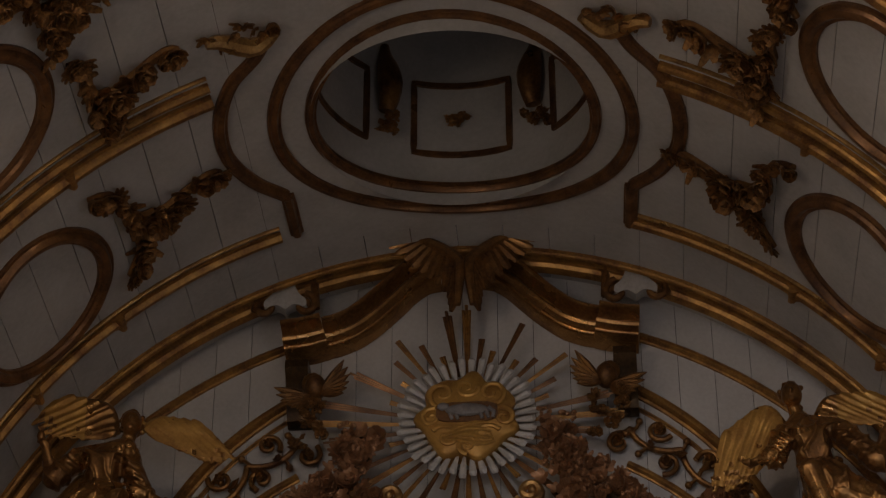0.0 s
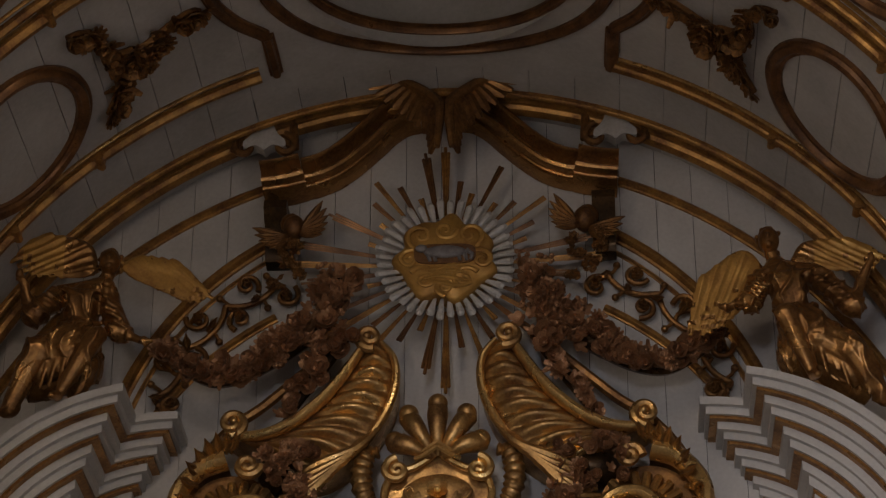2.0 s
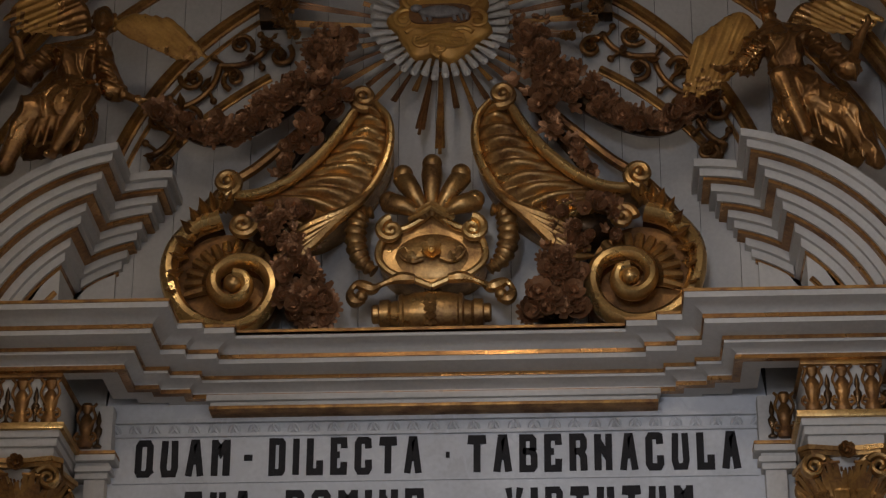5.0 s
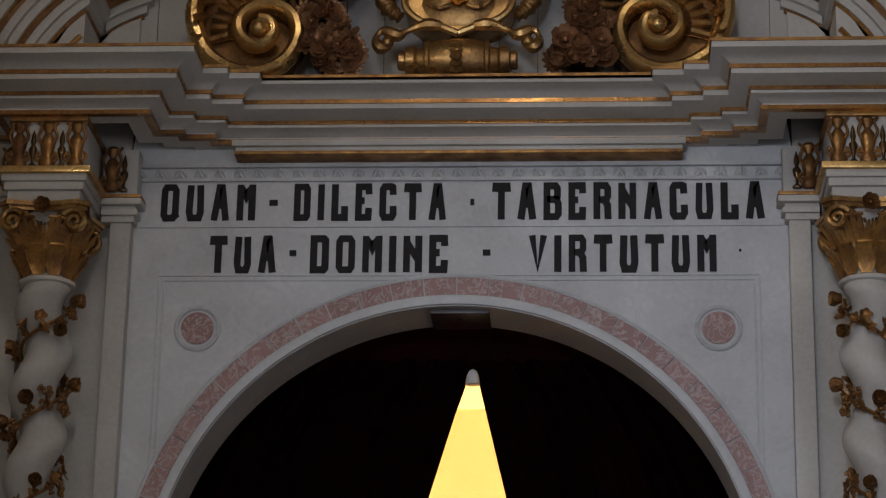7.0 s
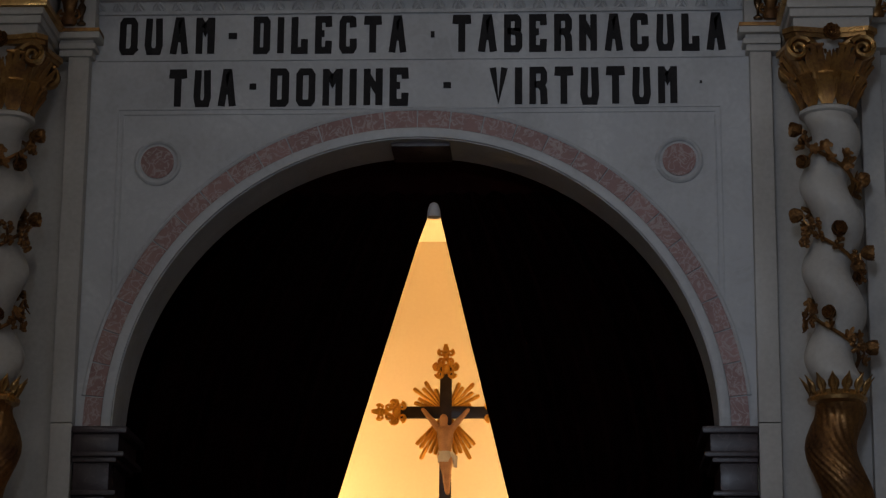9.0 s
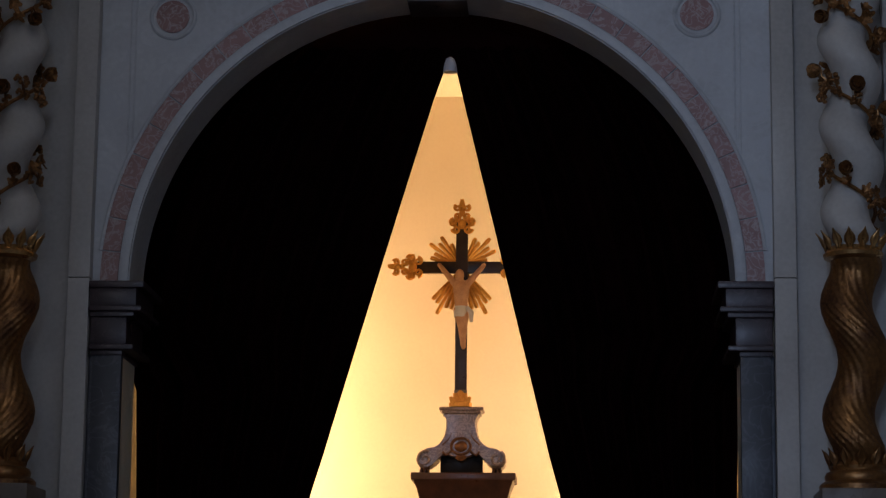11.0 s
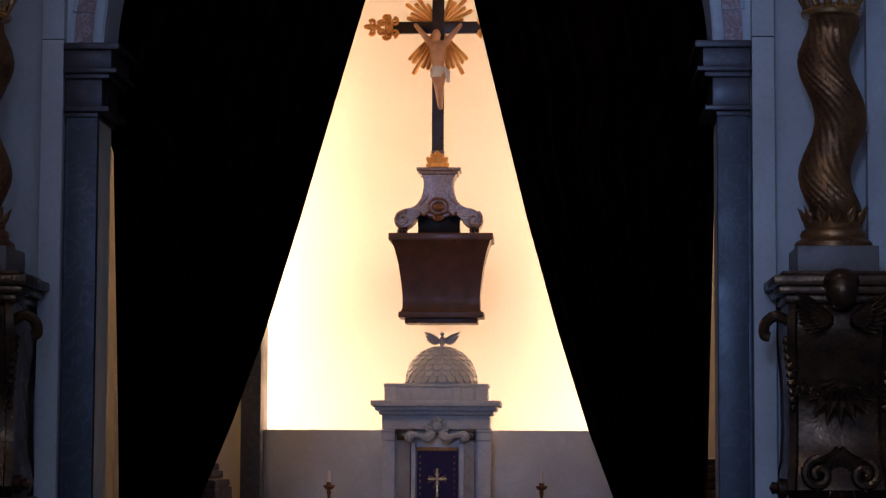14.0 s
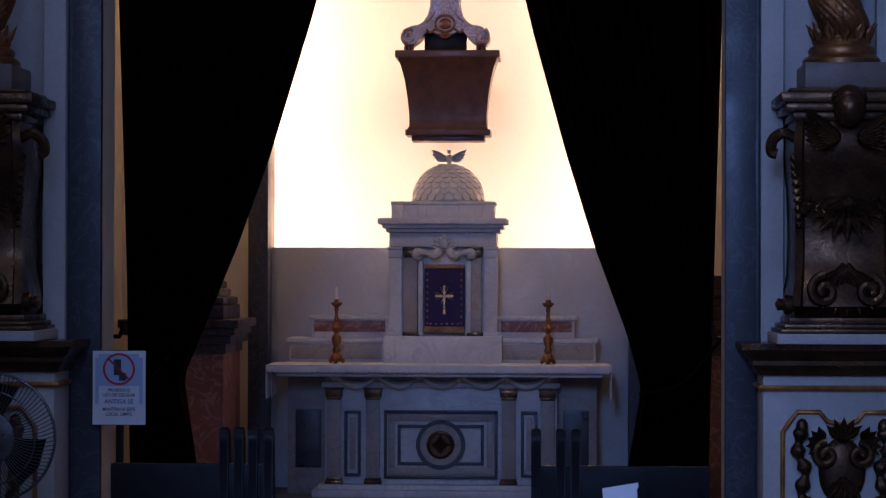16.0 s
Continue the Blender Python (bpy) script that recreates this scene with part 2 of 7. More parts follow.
def arc(cx, cz, r, a0, a1, n, y):
    return [(cx + r * math.sin(radians(a0 + (a1 - a0) * i / n)), y, cz + r * math.cos(radians(a0 + (a1 - a0) * i / n))) for i in range(n + 1)]


def prism(bm, outline, y0, y1):
    """A flat outline of (x, z) given thickness in y."""
    f = [bm.verts.new((x, y0, z)) for x, z in outline]
    b = [bm.verts.new((x, y1, z)) for x, z in outline]
    k = len(f)
    bm.faces.new(f)
    bm.faces.new(b[::-1])
    for i in range(k):
        bm.faces.new((f[i], b[i], b[(i + 1) % k], f[(i + 1) % k]))
    return bm


def ball(bm, c, r, sub=2, scale=(1, 1, 1), rot=None):
    bmesh.ops.create_icosphere(bm, subdivisions=sub, radius=r, matrix=Matrix.LocRotScale(c, rot, scale))
    return bm


def leaf(bm, m, length, width, curl=0.25, lobes=0):
    """A curled leaf, growing along local Z from the origin, facing local -Y."""
    n = 8 if lobes > 2 else 5
    rows = []
    for i in range(n + 1):
        t = i / n
        w = width * 0.5 * math.sin(math.pi * min(1, 0.12 + t * 0.88)) ** 0.8
        if lobes:
            w *= 0.78 + 0.3 * math.cos(2 * math.pi * lobes * t)
        z, y = length * t, -curl * length * t * t
        rows.append([bm.verts.new(m @ Vector((x, y + dy, z))) for x, dy in ((-w, 0.12 * w), (-w * 0.5, -0.25 * w), (0, 0.1 * w), (w * 0.5, -0.25 * w), (w, 0.12 * w))])
    for a, b in zip(rows, rows[1:]):
        for j in range(4):
            bm.faces.new((a[j], a[j + 1], b[j + 1], b[j]))


def facing(p, angle=0.0, lean=0.0, scale=1.0):
    """A frame at p whose local Z turns by angle clockwise in the wall's plane, leaning out from the wall."""
    return Matrix.Translation(p) @ Matrix.Rotation(radians(angle), 4, "Y") @ Matrix.Rotation(radians(lean), 4, "X") @ Matrix.Scale(scale, 4)


def flower(bm, m, r, rnd, petals=6):
    for k in range(petals):
        a = 360 * k / petals + rnd.uniform(-8, 8)
        leaf(bm, m @ facing((0, 0, 0), a, rnd.uniform(12, 40)), r, r * 1.0, 0.4)
    for k in range(petals - 1):
        a = 360 * (k + 0.5) / petals
        leaf(bm, m @ facing((0, -0.12 * r, 0), a, 50), r * 0.6, r * 0.5, 0.3)
    ball(bm, m @ Vector((0, -r * 0.3, 0)), r * 0.24, 1)


def spray(bm, m, size, rnd, n=7):
    """A bunch of carved leaves, flowers and buds."""
    for k in range(n):
        a = rnd.uniform(0, 360)
        leaf(bm, m @ facing((rnd.uniform(-.3, .3) * size, 0, rnd.uniform(-.3, .3) * size), a, rnd.uniform(5, 40)), size * rnd.uniform(.4, .62), size * rnd.uniform(.3, .44), rnd.uniform(0.2, 0.6), 2)
    for k in range(2):
        flower(bm, m @ Matrix.Translation((rnd.uniform(-.35, .35) * size, -0.2 * size, rnd.uniform(-.35, .35) * size)) @ Matrix.Rotation(rnd.uniform(-.4, .4), 4, "X"), size * rnd.uniform(0.3, 0.42), rnd, 5)
    for k in range(3):
        ball(bm, m @ Vector((rnd.uniform(-.4, .4) * size, -0.2 * size, rnd.uniform(-.4, .4) * size)), size * rnd.uniform(.08, .13), 1)


def quill(bm, root, tip, width):
    """A closed, flattened feather blade from root to tip, with a raised shaft."""
    root, tip = Vector(root), Vector(tip)
    d = tip - root
    side = d.cross(Vector((0, 1, 0))).normalized()
    rings = []
    for i in range(8):
        t = i / 7
        w = width * (0.35 + 0.75 * math.sin(math.pi * min(0.93, 0.12 + 0.82 * t)))
        p = root + d * t + Vector((0, -0.10 * d.length * t * (1 - t), 0))
        rings.append([p - side * w, p - side * w * 0.3 - Vector((0, 0.008, 0)), p - Vector((0, 0.014, 0)), p + side * w * 0.3 - Vector((0, 0.008, 0)), p + side * w, p + Vector((0, 0.008, 0))])
    strip(bm, rings)


def petal(bm, m, length, width, curl, thick=0.06):
    """A closed cupped petal along local Z, facing local -Y."""
    rings = []
    for i in range(5):
        t = i / 4
        w = width * 0.5 * math.sin(math.pi * (0.14 + 0.74 * t)) ** 0.7
        y = -curl * length * t * t
        rings.append([m @ Vector(p) for p in ((-w, y - 0.25 * w, length * t), (0, y, length * t), (w, y - 0.25 * w, length * t), (w * 0.6, y + thick * length, length * t), (-w * 0.6, y + thick * length, length * t))])
    strip(bm, rings)


def carving_set(tag, mat, seed):
    """Shared meshes of unit size: three flowers, a bud cluster and a lobed leaf."""
    r = random.Random(seed)
    out = []
    for kind in range(5):
        bm = bmesh.new()
        eye = Matrix.Identity(4)
        if kind == 0:
            for k in range(6):
                petal(bm, facing((0, 0, 0), 60 * k + r.uniform(-8, 8), 18), 1.0, 0.95, 0.35)
            for k in range(5):
                petal(bm, facing((0, -0.12, 0), 72 * k + 30, 48), 0.62, 0.7, 0.2)
            ball(bm, (0, -0.32, 0), 0.22, 1)
        elif kind == 1:
            for ring, cnt, ln, lean in ((0, 11, 1.0, 10), (1, 9, 0.72, 34), (2, 6, 0.45, 58)):
                for k in range(cnt):
                    petal(bm, facing((0, -0.1 * ring, 0), 360 * (k + 0.5 * ring) / cnt, lean), ln, 0.42, 0.1)
        elif kind == 2:
            for k in range(5):
                petal(bm, facing((0, 0, 0), 72 * k, 30), 0.95, 1.1, 0.55)
            for k in range(3):
                petal(bm, facing((0, -0.2, 0), 120 * k + 20, 62), 0.6, 0.8, 0.1)
        elif kind == 3:
            for k in range(12):
                ball(bm, (r.uniform(-.5, .5), r.uniform(-.5, 0), r.uniform(-.8, .6)), r.uniform(0.2, 0.28), 1)
        else:
            for a, ln in ((0, 1.25), (-48, 0.85), (48, 0.85), (-95, 0.5), (95, 0.5)):
                petal(bm, facing((0, 0, 0), a, 12), ln, 0.52, 0.3)
        ob = part(("flower", "flower", "flower", "bud", "leaf")[kind], bm, mat)
        out.append(ob.data)
        bpy.data.objects.remove(ob)
    return out


def bloom(parent, meshes, m, size, r, kinds=(0, 1, 2, 4, 4)):
    """One carved flower or leaf, tilted by chance, as a part of its spray."""
    kind = r.choice(kinds)
    ob = new(("flower", "flower", "flower", "bud", "leaf")[kind], meshes[kind])
    ob.parent = parent
    ob.matrix_local = m @ Euler((r.uniform(-0.45, 0.45), r.uniform(0, 6.28), r.uniform(-0.45, 0.45))).to_matrix().to_4x4() @ Matrix.Scale(size, 4)
    return ob


def spiral(cx, cz, r0, r1, a0, turns, n, y, hand=1):
    """Points of a flat volute from the outer radius inward."""
    out = []
    for i in range(n + 1):
        t = i / n
        a, r = radians(a0) + hand * 2 * math.pi * turns * t, r0 + (r1 - r0) * t ** 0.8
        out.append((cx + r * math.sin(a), y, cz + r * math.cos(a)))
    return out


def mirror_x(bm):
    for v in bm.verts:
        v.co.x = -v.co.x
    return bm

# ---------------------------------------------------------------- large structure
YF = 13.4                      # face of the arch wall
R_V, Z_V = 3.3, 7.16           # vault radius and springing
OC_X, OC_Y, OC_R = 0.075, 11.5, 0.86        # oculus in the vault


def vault(s, y, h=0.0):
    """Point of the vault at arc length s from the crown, h below its face."""
    a = s / R_V
    return Vector(((R_V - h) * math.sin(a), y, Z_V + (R_V - h) * math.cos(a)))


def vault_in(s):
    a = s / R_V
    return Vector((-math.sin(a), 0, -math.cos(a)))


def on_vault(bm_or_pts, profile, closed=False, bm=None):
    pts = [vault(s, y) for s, y in bm_or_pts]
    return sweep(bm or bmesh.new(), pts, [vault_in(s) for s, y in bm_or_pts], profile, closed)


# floor
tagged(part("floor", boxes((-3.7, 3.7, -4.0, 19.0, -0.2, 0.0)), FLOORSTONE), "worn grey stone church floor", "floor", kind="structure")

# unseen nave side walls, window openings set to suit the lamps, and the wall behind
for side, yc, lo, hi in ((1, 6.4, 3.7, 5.5), (-1, 4.6, 5.1, 6.85)):
    xs = (3.3, 3.7) if side > 0 else (-3.7, -3.3)
    bm = boxes((*xs, -4.0, yc - 1.1, 0, 7.2), (*xs, yc + 1.1, 13.4, 0, 7.2), (*xs, yc - 1.1, yc + 1.1, 0, lo), (*xs, yc - 1.1, yc + 1.1, hi, 7.2))
    tagged(part("wall_east" if side > 0 else "wall_west", bm, PAINT), "white painted nave wall with a window opening", "wall", kind="structure")
bm = boxes((-3.7, -1.7, -4.4, -4.0, 0, 11.0), (0.3, 3.7, -4.4, -4.0, 0, 11.0), (-1.7, 0.3, -4.4, -4.0, 7.2, 11.0), (-1.7, 0.3, -4.4, -4.0, 0, 4.2))
tagged(part("wall_south", bm, PAINT), "white painted nave wall with a large window opening", "wall", kind="structure")

# unseen pier and lintel, added to block light from the left side and crown
bm = boxes((-3.3, -0.90, 1.5, 2.2, 0.0, 6.75), (-3.3, 3.3, 1.5, 2.2, 6.75, 10.5), bevel=0.02)
tagged(part("nave_arch", bm, PAINT), "unseen white pier and lintel added to shade the left and upper wall", "arch", kind="structure")

# vault of boards; the square round the oculus is a fan of faces
bm = bmesh.new()
NB = 34
W = math.pi * R_V / NB
SQ = 4 * W
Y0, Y1 = OC_Y - 1.3, OC_Y + 1.3


def board(bm, s0, s1, y0, y1):
    g = 0.0025
    top = [vault(s0 + g + (s1 - s0 - 2 * g) * k / 2, y0) for k in range(3)]
    end = [vault(s0 + g + (s1 - s0 - 2 * g) * k / 2, y1) for k in range(3)]
    back0 = [p + (p - Vector((0, y0, Z_V))).normalized() * 0.03 for p in top]
    back1 = [p + (p - Vector((0, y1, Z_V))).normalized() * 0.03 for p in end]
    strip(bm, [[*top, *back0[::-1]], [*end, *back1[::-1]]])


for k in range(-NB // 2, NB // 2):
    s0 = k * W
    if -4 <= k < 4:
        # gap left in the boards for the added top lamp
        if -2 <= k < 2:
            board(bm, s0, s0 + W, -4.0, 5.6)
            board(bm, s0, s0 + W, 7.0, Y0)
        else:
            board(bm, s0, s0 + W, -4.0, Y0)
        board(bm, s0, s0 + W, Y1, YF + 0.02)
    else:
        board(bm, s0, s0 + W, -4.0, 8.6)
        board(bm, s0, s0 + W, 8.604, YF + 0.02)
n = 96
angles = [2 * math.pi * i / n for i in range(n)]
corner = math.atan2(1.3, SQ)
for a in (corner, math.pi - corner, math.pi + corner, 2 * math.pi - corner):
    angles[round(a / (2 * math.pi) * n)] = a
inner, mid, outer = [], [], []
for a in angles:
    c, s = math.cos(a), math.sin(a)
    q = min(SQ / max(abs(c), 1e-6), 1.3 / max(abs(s), 1e-6))
    inner.append(vault(R_V * math.asin((OC_X + OC_R * c) / R_V), OC_Y + OC_R * s))
    mid.append(vault(OC_X * 0.5 + 0.5 * (OC_R + q) * c, OC_Y + 0.5 * (OC_R + q) * s))
    outer.append(vault(q * c, OC_Y + q * s))
strip(bm, [inner, mid, outer], True, False, False)
vault_ob = tagged(part("ceiling", bm, BOARD), "white painted wooden board barrel vault", "ceiling", kind="structure")
bm = bmesh.new()
strip(bm, [[vault(s, -4.0, -0.04), vault(s, YF, -0.04), vault(s, YF, -0.10), vault(s, -4.0, -0.10)] for s in [(-NB / 2 + k * 0.5) * W for k in range(NB + 1) if k * 0.5 - NB / 2 <= -3.5]])
strip(bm, [[vault(s, -4.0, -0.04), vault(s, YF, -0.04), vault(s, YF, -0.10), vault(s, -4.0, -0.10)] for s in [(k * 0.5) * W for k in range(7, NB + 1)]])
tagged(part("ceiling_backing", bm, SEAM), "dark timber behind the vault boards", "ceiling", kind="structure")

# drum above the oculus
bm = bmesh.new()
H0, H1 = 10.2, 12.7
strip(bm, [[(OC_X + OC_R * 1.02 * math.cos(2 * math.pi * i / 48), OC_Y + OC_R * 1.02 * math.sin(2 * math.pi * i / 48), z) for i in range(48)] for z in (H0 + 0.12, H1)], True, False, False)
strip(bm, [[(OC_X + (OC_R + 0.08) * math.cos(2 * math.pi * i / 48), OC_Y + (OC_R + 0.08) * math.sin(2 * math.pi * i / 48), z) for i in range(48)] for z in (H0 + 0.28, H1)], True, False, False)
tagged(part("oculus_drum", bm, BOARD), "white boarded drum above the round ceiling opening", "ceiling", kind="structure")
bm = bmesh.new()
lathe(bm, [(OC_R + 0.1, 0), (OC_R * 0.8, 0.25), (OC_R * 0.4, 0.42), (0, 0.46), (0, 0.52), (OC_R * 0.5, 0.5), (OC_R + 0.1, 0.2)], (OC_X, OC_Y, H1), 40)
tagged(part("oculus_cap", bm, SEAM), "dark cap closing the ceiling drum", "ceiling", kind="structure")

# upper end wall under the vault, of boards
bm = bmesh.new()
N = 28
for k in range(N):
    x0, x1 = -R_V + 2 * R_V * k / N + 0.002, -R_V + 2 * R_V * (k + 1) / N - 0.002
    pts = [(x0, 6.9), (x1, 6.9)] + [(x, Z_V + math.sqrt(max(0.0, (R_V + 0.02) ** 2 - x * x))) for x in (x1, (x0 + x1) / 2, x0)]
    prism(bm, pts, YF, YF + 0.03)
tagged(part("wall_upper", bm, PAINT), "white painted board wall under the vault", "wall", kind="structure")
tagged(part("wall_upper_backing", boxes((-3.7, 3.7, YF + 0.035, YF + 0.2, 6.6, 11.0)), SEAM), "dark backing of the boarded wall", "wall", kind="structure")

# arch wall: marble spandrel with a round-headed opening
AR, AZ, TH = 1.745, 3.96, 0.42
bm = bmesh.new()
n = 64
hole = [(AR * math.cos(math.pi * i / n), AZ + AR * math.sin(math.pi * i / n)) for i in range(n + 1)]
edge = []
for x, z in hole:
    dx, dz = x, z - AZ
    q = min(2.0 / max(abs(dx), 1e-6), (6.9 - AZ) / max(dz, 1e-6))
    edge.append((dx * q, AZ + dz * q))
for y in (YF, YF + TH):
    h = [bm.verts.new((x, y, z)) for x, z in hole]
    o = [bm.verts.new((x, y, z)) for x, z in edge]
    for i in range(n):
        bm.faces.new((h[i], h[i + 1], o[i + 1], o[i]))
strip(bm, [[(x, YF, z), (x, YF + TH, z)] for x, z in hole], False)
arch_wall = tagged(part("wall_arch", bm, STONE), "pale grey marble arch wall with inscription", "wall", kind="structure")
# jambs below, wall to both sides
for sx in (-1, 1):
    x0, x1 = sorted((sx * 1.775, sx * 2.0))
    tagged(part("arch_jamb", boxes((x0, x1, YF + 0.01, YF + TH, 0, AZ)), CREAM), "plastered reveal of the arch", "wall", kind="structure")
    x0, x1 = sorted((sx * 2.0, sx * 3.7))
    tagged(part("wall_side", boxes((x0, x1, YF, YF + TH, 0, 6.95)), PAINT), "white painted wall beside the arch", "wall", kind="structure")

# rims of the arch
prof_rim = [(-0.028, -0.01), (-0.028, 0.022), (0.0, 0.03), (0.028, 0.022), (0.028, -0.01)]
bm = bmesh.new()
pts = arc(0, AZ, AR + 0.034, -90, 90, 72, YF)
sweep(bm, pts, [(0, -1, 0)] * len(pts), prof_rim)
part("arch_rim", bm, STONE, arch_wall, "pale marble inner rim of the arch")
# rose marble voussoir strips
M = 30
for i in range(M):
    a0, a1 = -90 + 180 * i / M + 0.12, -90 + 180 * (i + 1) / M - 0.12
    bm = bmesh.new()
    pts = arc(0, AZ, AR + 0.118, a0, a1, 4, YF)
    sweep(bm, pts, [(0, -1, 0)] * len(pts), [(-0.052, -0.01), (-0.052, 0.012), (0.052, 0.012), (0.052, -0.01)])
    part("voussoir", bm, PINK, arch_wall)
bm = bmesh.new()
pts = arc(0, AZ, AR + 0.183, -84, 84, 72, YF)
sweep(bm, pts, [(0, -1, 0)] * len(pts), [(-0.012, -0.01), (-0.012, 0.014), (0.0, 0.02), (0.012, 0.014), (0.012, -0.01)])
part("arch_fillet", bm, STONE, arch_wall)
part("keystone", boxes((-0.16, 0.19, YF + 0.06, YF + TH - 0.02, AZ + AR - 0.03, AZ + AR + 0.01), bevel=0.004), MAROON, arch_wall, "small maroon marble soffit block")
# sunk frame lines of the spandrel
for sx in (-1, 1):
    for dx in (0.0, 0.03):
        x = sx * (1.755 + dx)
        part("spandrel_fillet", boxes((x - 0.006, x + 0.006, YF - 0.008, YF + 0.01, 4.55, 5.84 + dx), bevel=0.002), STONE, arch_wall)
for dz in (0.0, 0.03):
    part("spandrel_fillet", boxes((-1.755 - dz, 1.755 + dz, YF - 0.008, YF + 0.01, 5.865 + dz - 0.006, 5.865 + dz + 0.006), bevel=0.002), STONE, arch_wall)
# roundels
for sx in (-1, 1):
    c = (sx * 1.54, YF, 5.565)
    bm = bmesh.new()
    pts = [(c[0] + 0.128 * math.sin(a), YF, c[2] + 0.128 * math.cos(a)) for a in [2 * math.pi * i / 40 for i in range(40)]]
    sweep(bm, pts, [(0, -1, 0)] * 40, [(-0.014, -0.01), (-0.012, 0.012), (0, 0.018), (0.012, 0.012), (0.014, -0.01)], True)
    ro = part("roundel_ring", bm, STONE, arch_wall)
    bm = bmesh.new()
    prism(bm, [(c[0] + 0.098 * math.sin(2 * math.pi * i / 32), c[2] + 0.098 * math.cos(2 * math.pi * i / 32)) for i in range(32)], YF - 0.012, YF + 0.01)
    part("roundel", bm, PINK, arch_wall, "round rose marble inlay")

# inscription
FONT_H = 0.236
# centre lines of the squared capitals: width, then strokes in a box one unit high
GLYPHS = {
    "Q": (0.50, [[(0.06, 0), (0, 0.08), (0, 0.90), (0.08, 1), (0.42, 1), (0.50, 0.90), (0.50, 0.16), (0.40, 0), (0.06, 0)], [(0.44, 0.12), (0.60, 0.0)]]),
    "U": (0.50, [[(0.04, 1.07), (0, 0.20), (0.07, 0), (0.43, 0), (0.50, 0.20), (0.46, 1.07)]]),
    "A": (0.52, [[(0, -0.08), (0.20, 1), (0.32, 1), (0.52, -0.08)], [(0.10, 0.40), (0.42, 0.40)]]),
    "M": (0.52, [[(0, -0.08), (0, 1.08)], [(0.52, -0.08), (0.52, 1.08)], [(0.04, 0.96), (0.20, 0.80), (0.26, 0.70), (0.32, 0.80), (0.48, 0.96)]]),
    "D": (0.50, [[(0.03, 0), (0.03, 1), (0.44, 1), (0.50, 0.94), (0.50, 0.06), (0.44, 0), (0.03, 0)], [(-0.04, 1), (0.1, 1)], [(-0.04, 0), (0.1, 0)]]),
    "I": (0.0, [[(0, -0.08), (0, 1.08)]]),
    "L": (0.46, [[(0, 1.08), (0, 0), (0.46, 0), (0.46, 0.36)]]),
    "E": (0.48, [[(0.48, 0.76), (0.46, 1), (0, 1), (0, 0), (0.46, 0), (0.48, 0.30)], [(0, 0.54), (0.28, 0.54)]]),
    "C": (0.50, [[(0.48, 0.74), (0.46, 0.98), (0.40, 1), (0.08, 1), (0, 0.90), (0, 0.10), (0.08, 0), (0.42, 0), (0.50, 0.10), (0.49, 0.36)]]),
    "T": (0.50, [[(-0.02, 0.82), (0.0, 1), (0.50, 1), (0.52, 0.82)], [(0.25, 1), (0.25, -0.08)]]),
    "B": (0.48, [[(0.42, 0.56), (0.46, 0.66), (0.46, 0.92), (0.38, 1), (0, 1), (0, 0), (0.42, 0), (0.50, 0.08), (0.50, 0.42), (0.42, 0.56), (0, 0.56)]]),
    "R": (0.48, [[(0, -0.08), (0, 1), (0.40, 1), (0.48, 0.90), (0.48, 0.66), (0.40, 0.54), (0.08, 0.54)], [(0.34, 0.54), (0.47, 0.36), (0.49, -0.08)]]),
    "N": (0.48, [[(0, -0.08), (0, 1.08)], [(0.48, -0.08), (0.48, 1.08)], [(0.02, 0.86), (0.46, 0.30)]]),
    "V": (0.50, [[(0, 1.08), (0.24, 0), (0.50, 1.08)]]),
    "O": (0.50, [[(0.08, 0), (0, 0.10), (0, 0.90), (0.08, 1), (0.42, 1), (0.50, 0.90), (0.50, 0.10), (0.42, 0), (0.08, 0)]]),
}


def stroke(bm, line, half, y0, y1):
    """A flat band of even width along a line of (x, z), with mitred corners."""
    p = [Vector(q) for q in line]
    closed = (p[0] - p[-1]).length < 1e-6
    if closed:
        p = p[:-1]
    n = len(p)
    rings = []
    for i in range(n):
        ds = []
        if i or closed:
            ds.append((p[i] - p[i - 1]).normalized())
        if i < n - 1 or closed:
            ds.append((p[(i + 1) % n] - p[i]).normalized())
        ns = [Vector((-d.y, d.x)) for d in ds]
        m = ns[0] if len(ns) == 1 else (ns[0] + ns[1]) / max(0.35, 1 + ns[0].dot(ns[1]))
        a, b = p[i] + m * half, p[i] - m * half
        rings.append([(a.x, y0, a.y), (b.x, y0, b.y), (b.x, y1, b.y), (a.x, y1, a.y)])
    strip(bm, rings, True, closed)


def letters(word, x0, x1, z0):
    """One raised letter after another between x0 and x1."""
    half, gap = 0.0205, 0.043
    widths = [GLYPHS[c][0] for c in word]
    k = (x1 - x0 - gap * (len(word) - 1) - 2 * half * len(word)) / sum(widths)
    x, jig = x0 + half, random.Random(len(word))
    h = FONT_H - 2 * half
    for c, w in zip(word, widths):
        bm = bmesh.new()
        for i, line in enumerate(GLYPHS[c][1]):
            stroke(bm, [(x + u * k, z0 + half + v * h) for u, v in line], half * jig.uniform(0.94, 1.06), YF - 0.010 - 0.0012 * i, YF + 0.004)
        part("letter", bm, LETTER, arch_wall, smooth=False)
        x += w * k + 2 * half + gap


def stop(x, z, w, h=0.035):
    part("letter", boxes((x - w / 2, x + w / 2, YF - 0.012, YF + 0.004, z - h / 2, z + h / 2)), LETTER, arch_wall, "black raised stop between words", smooth=False)


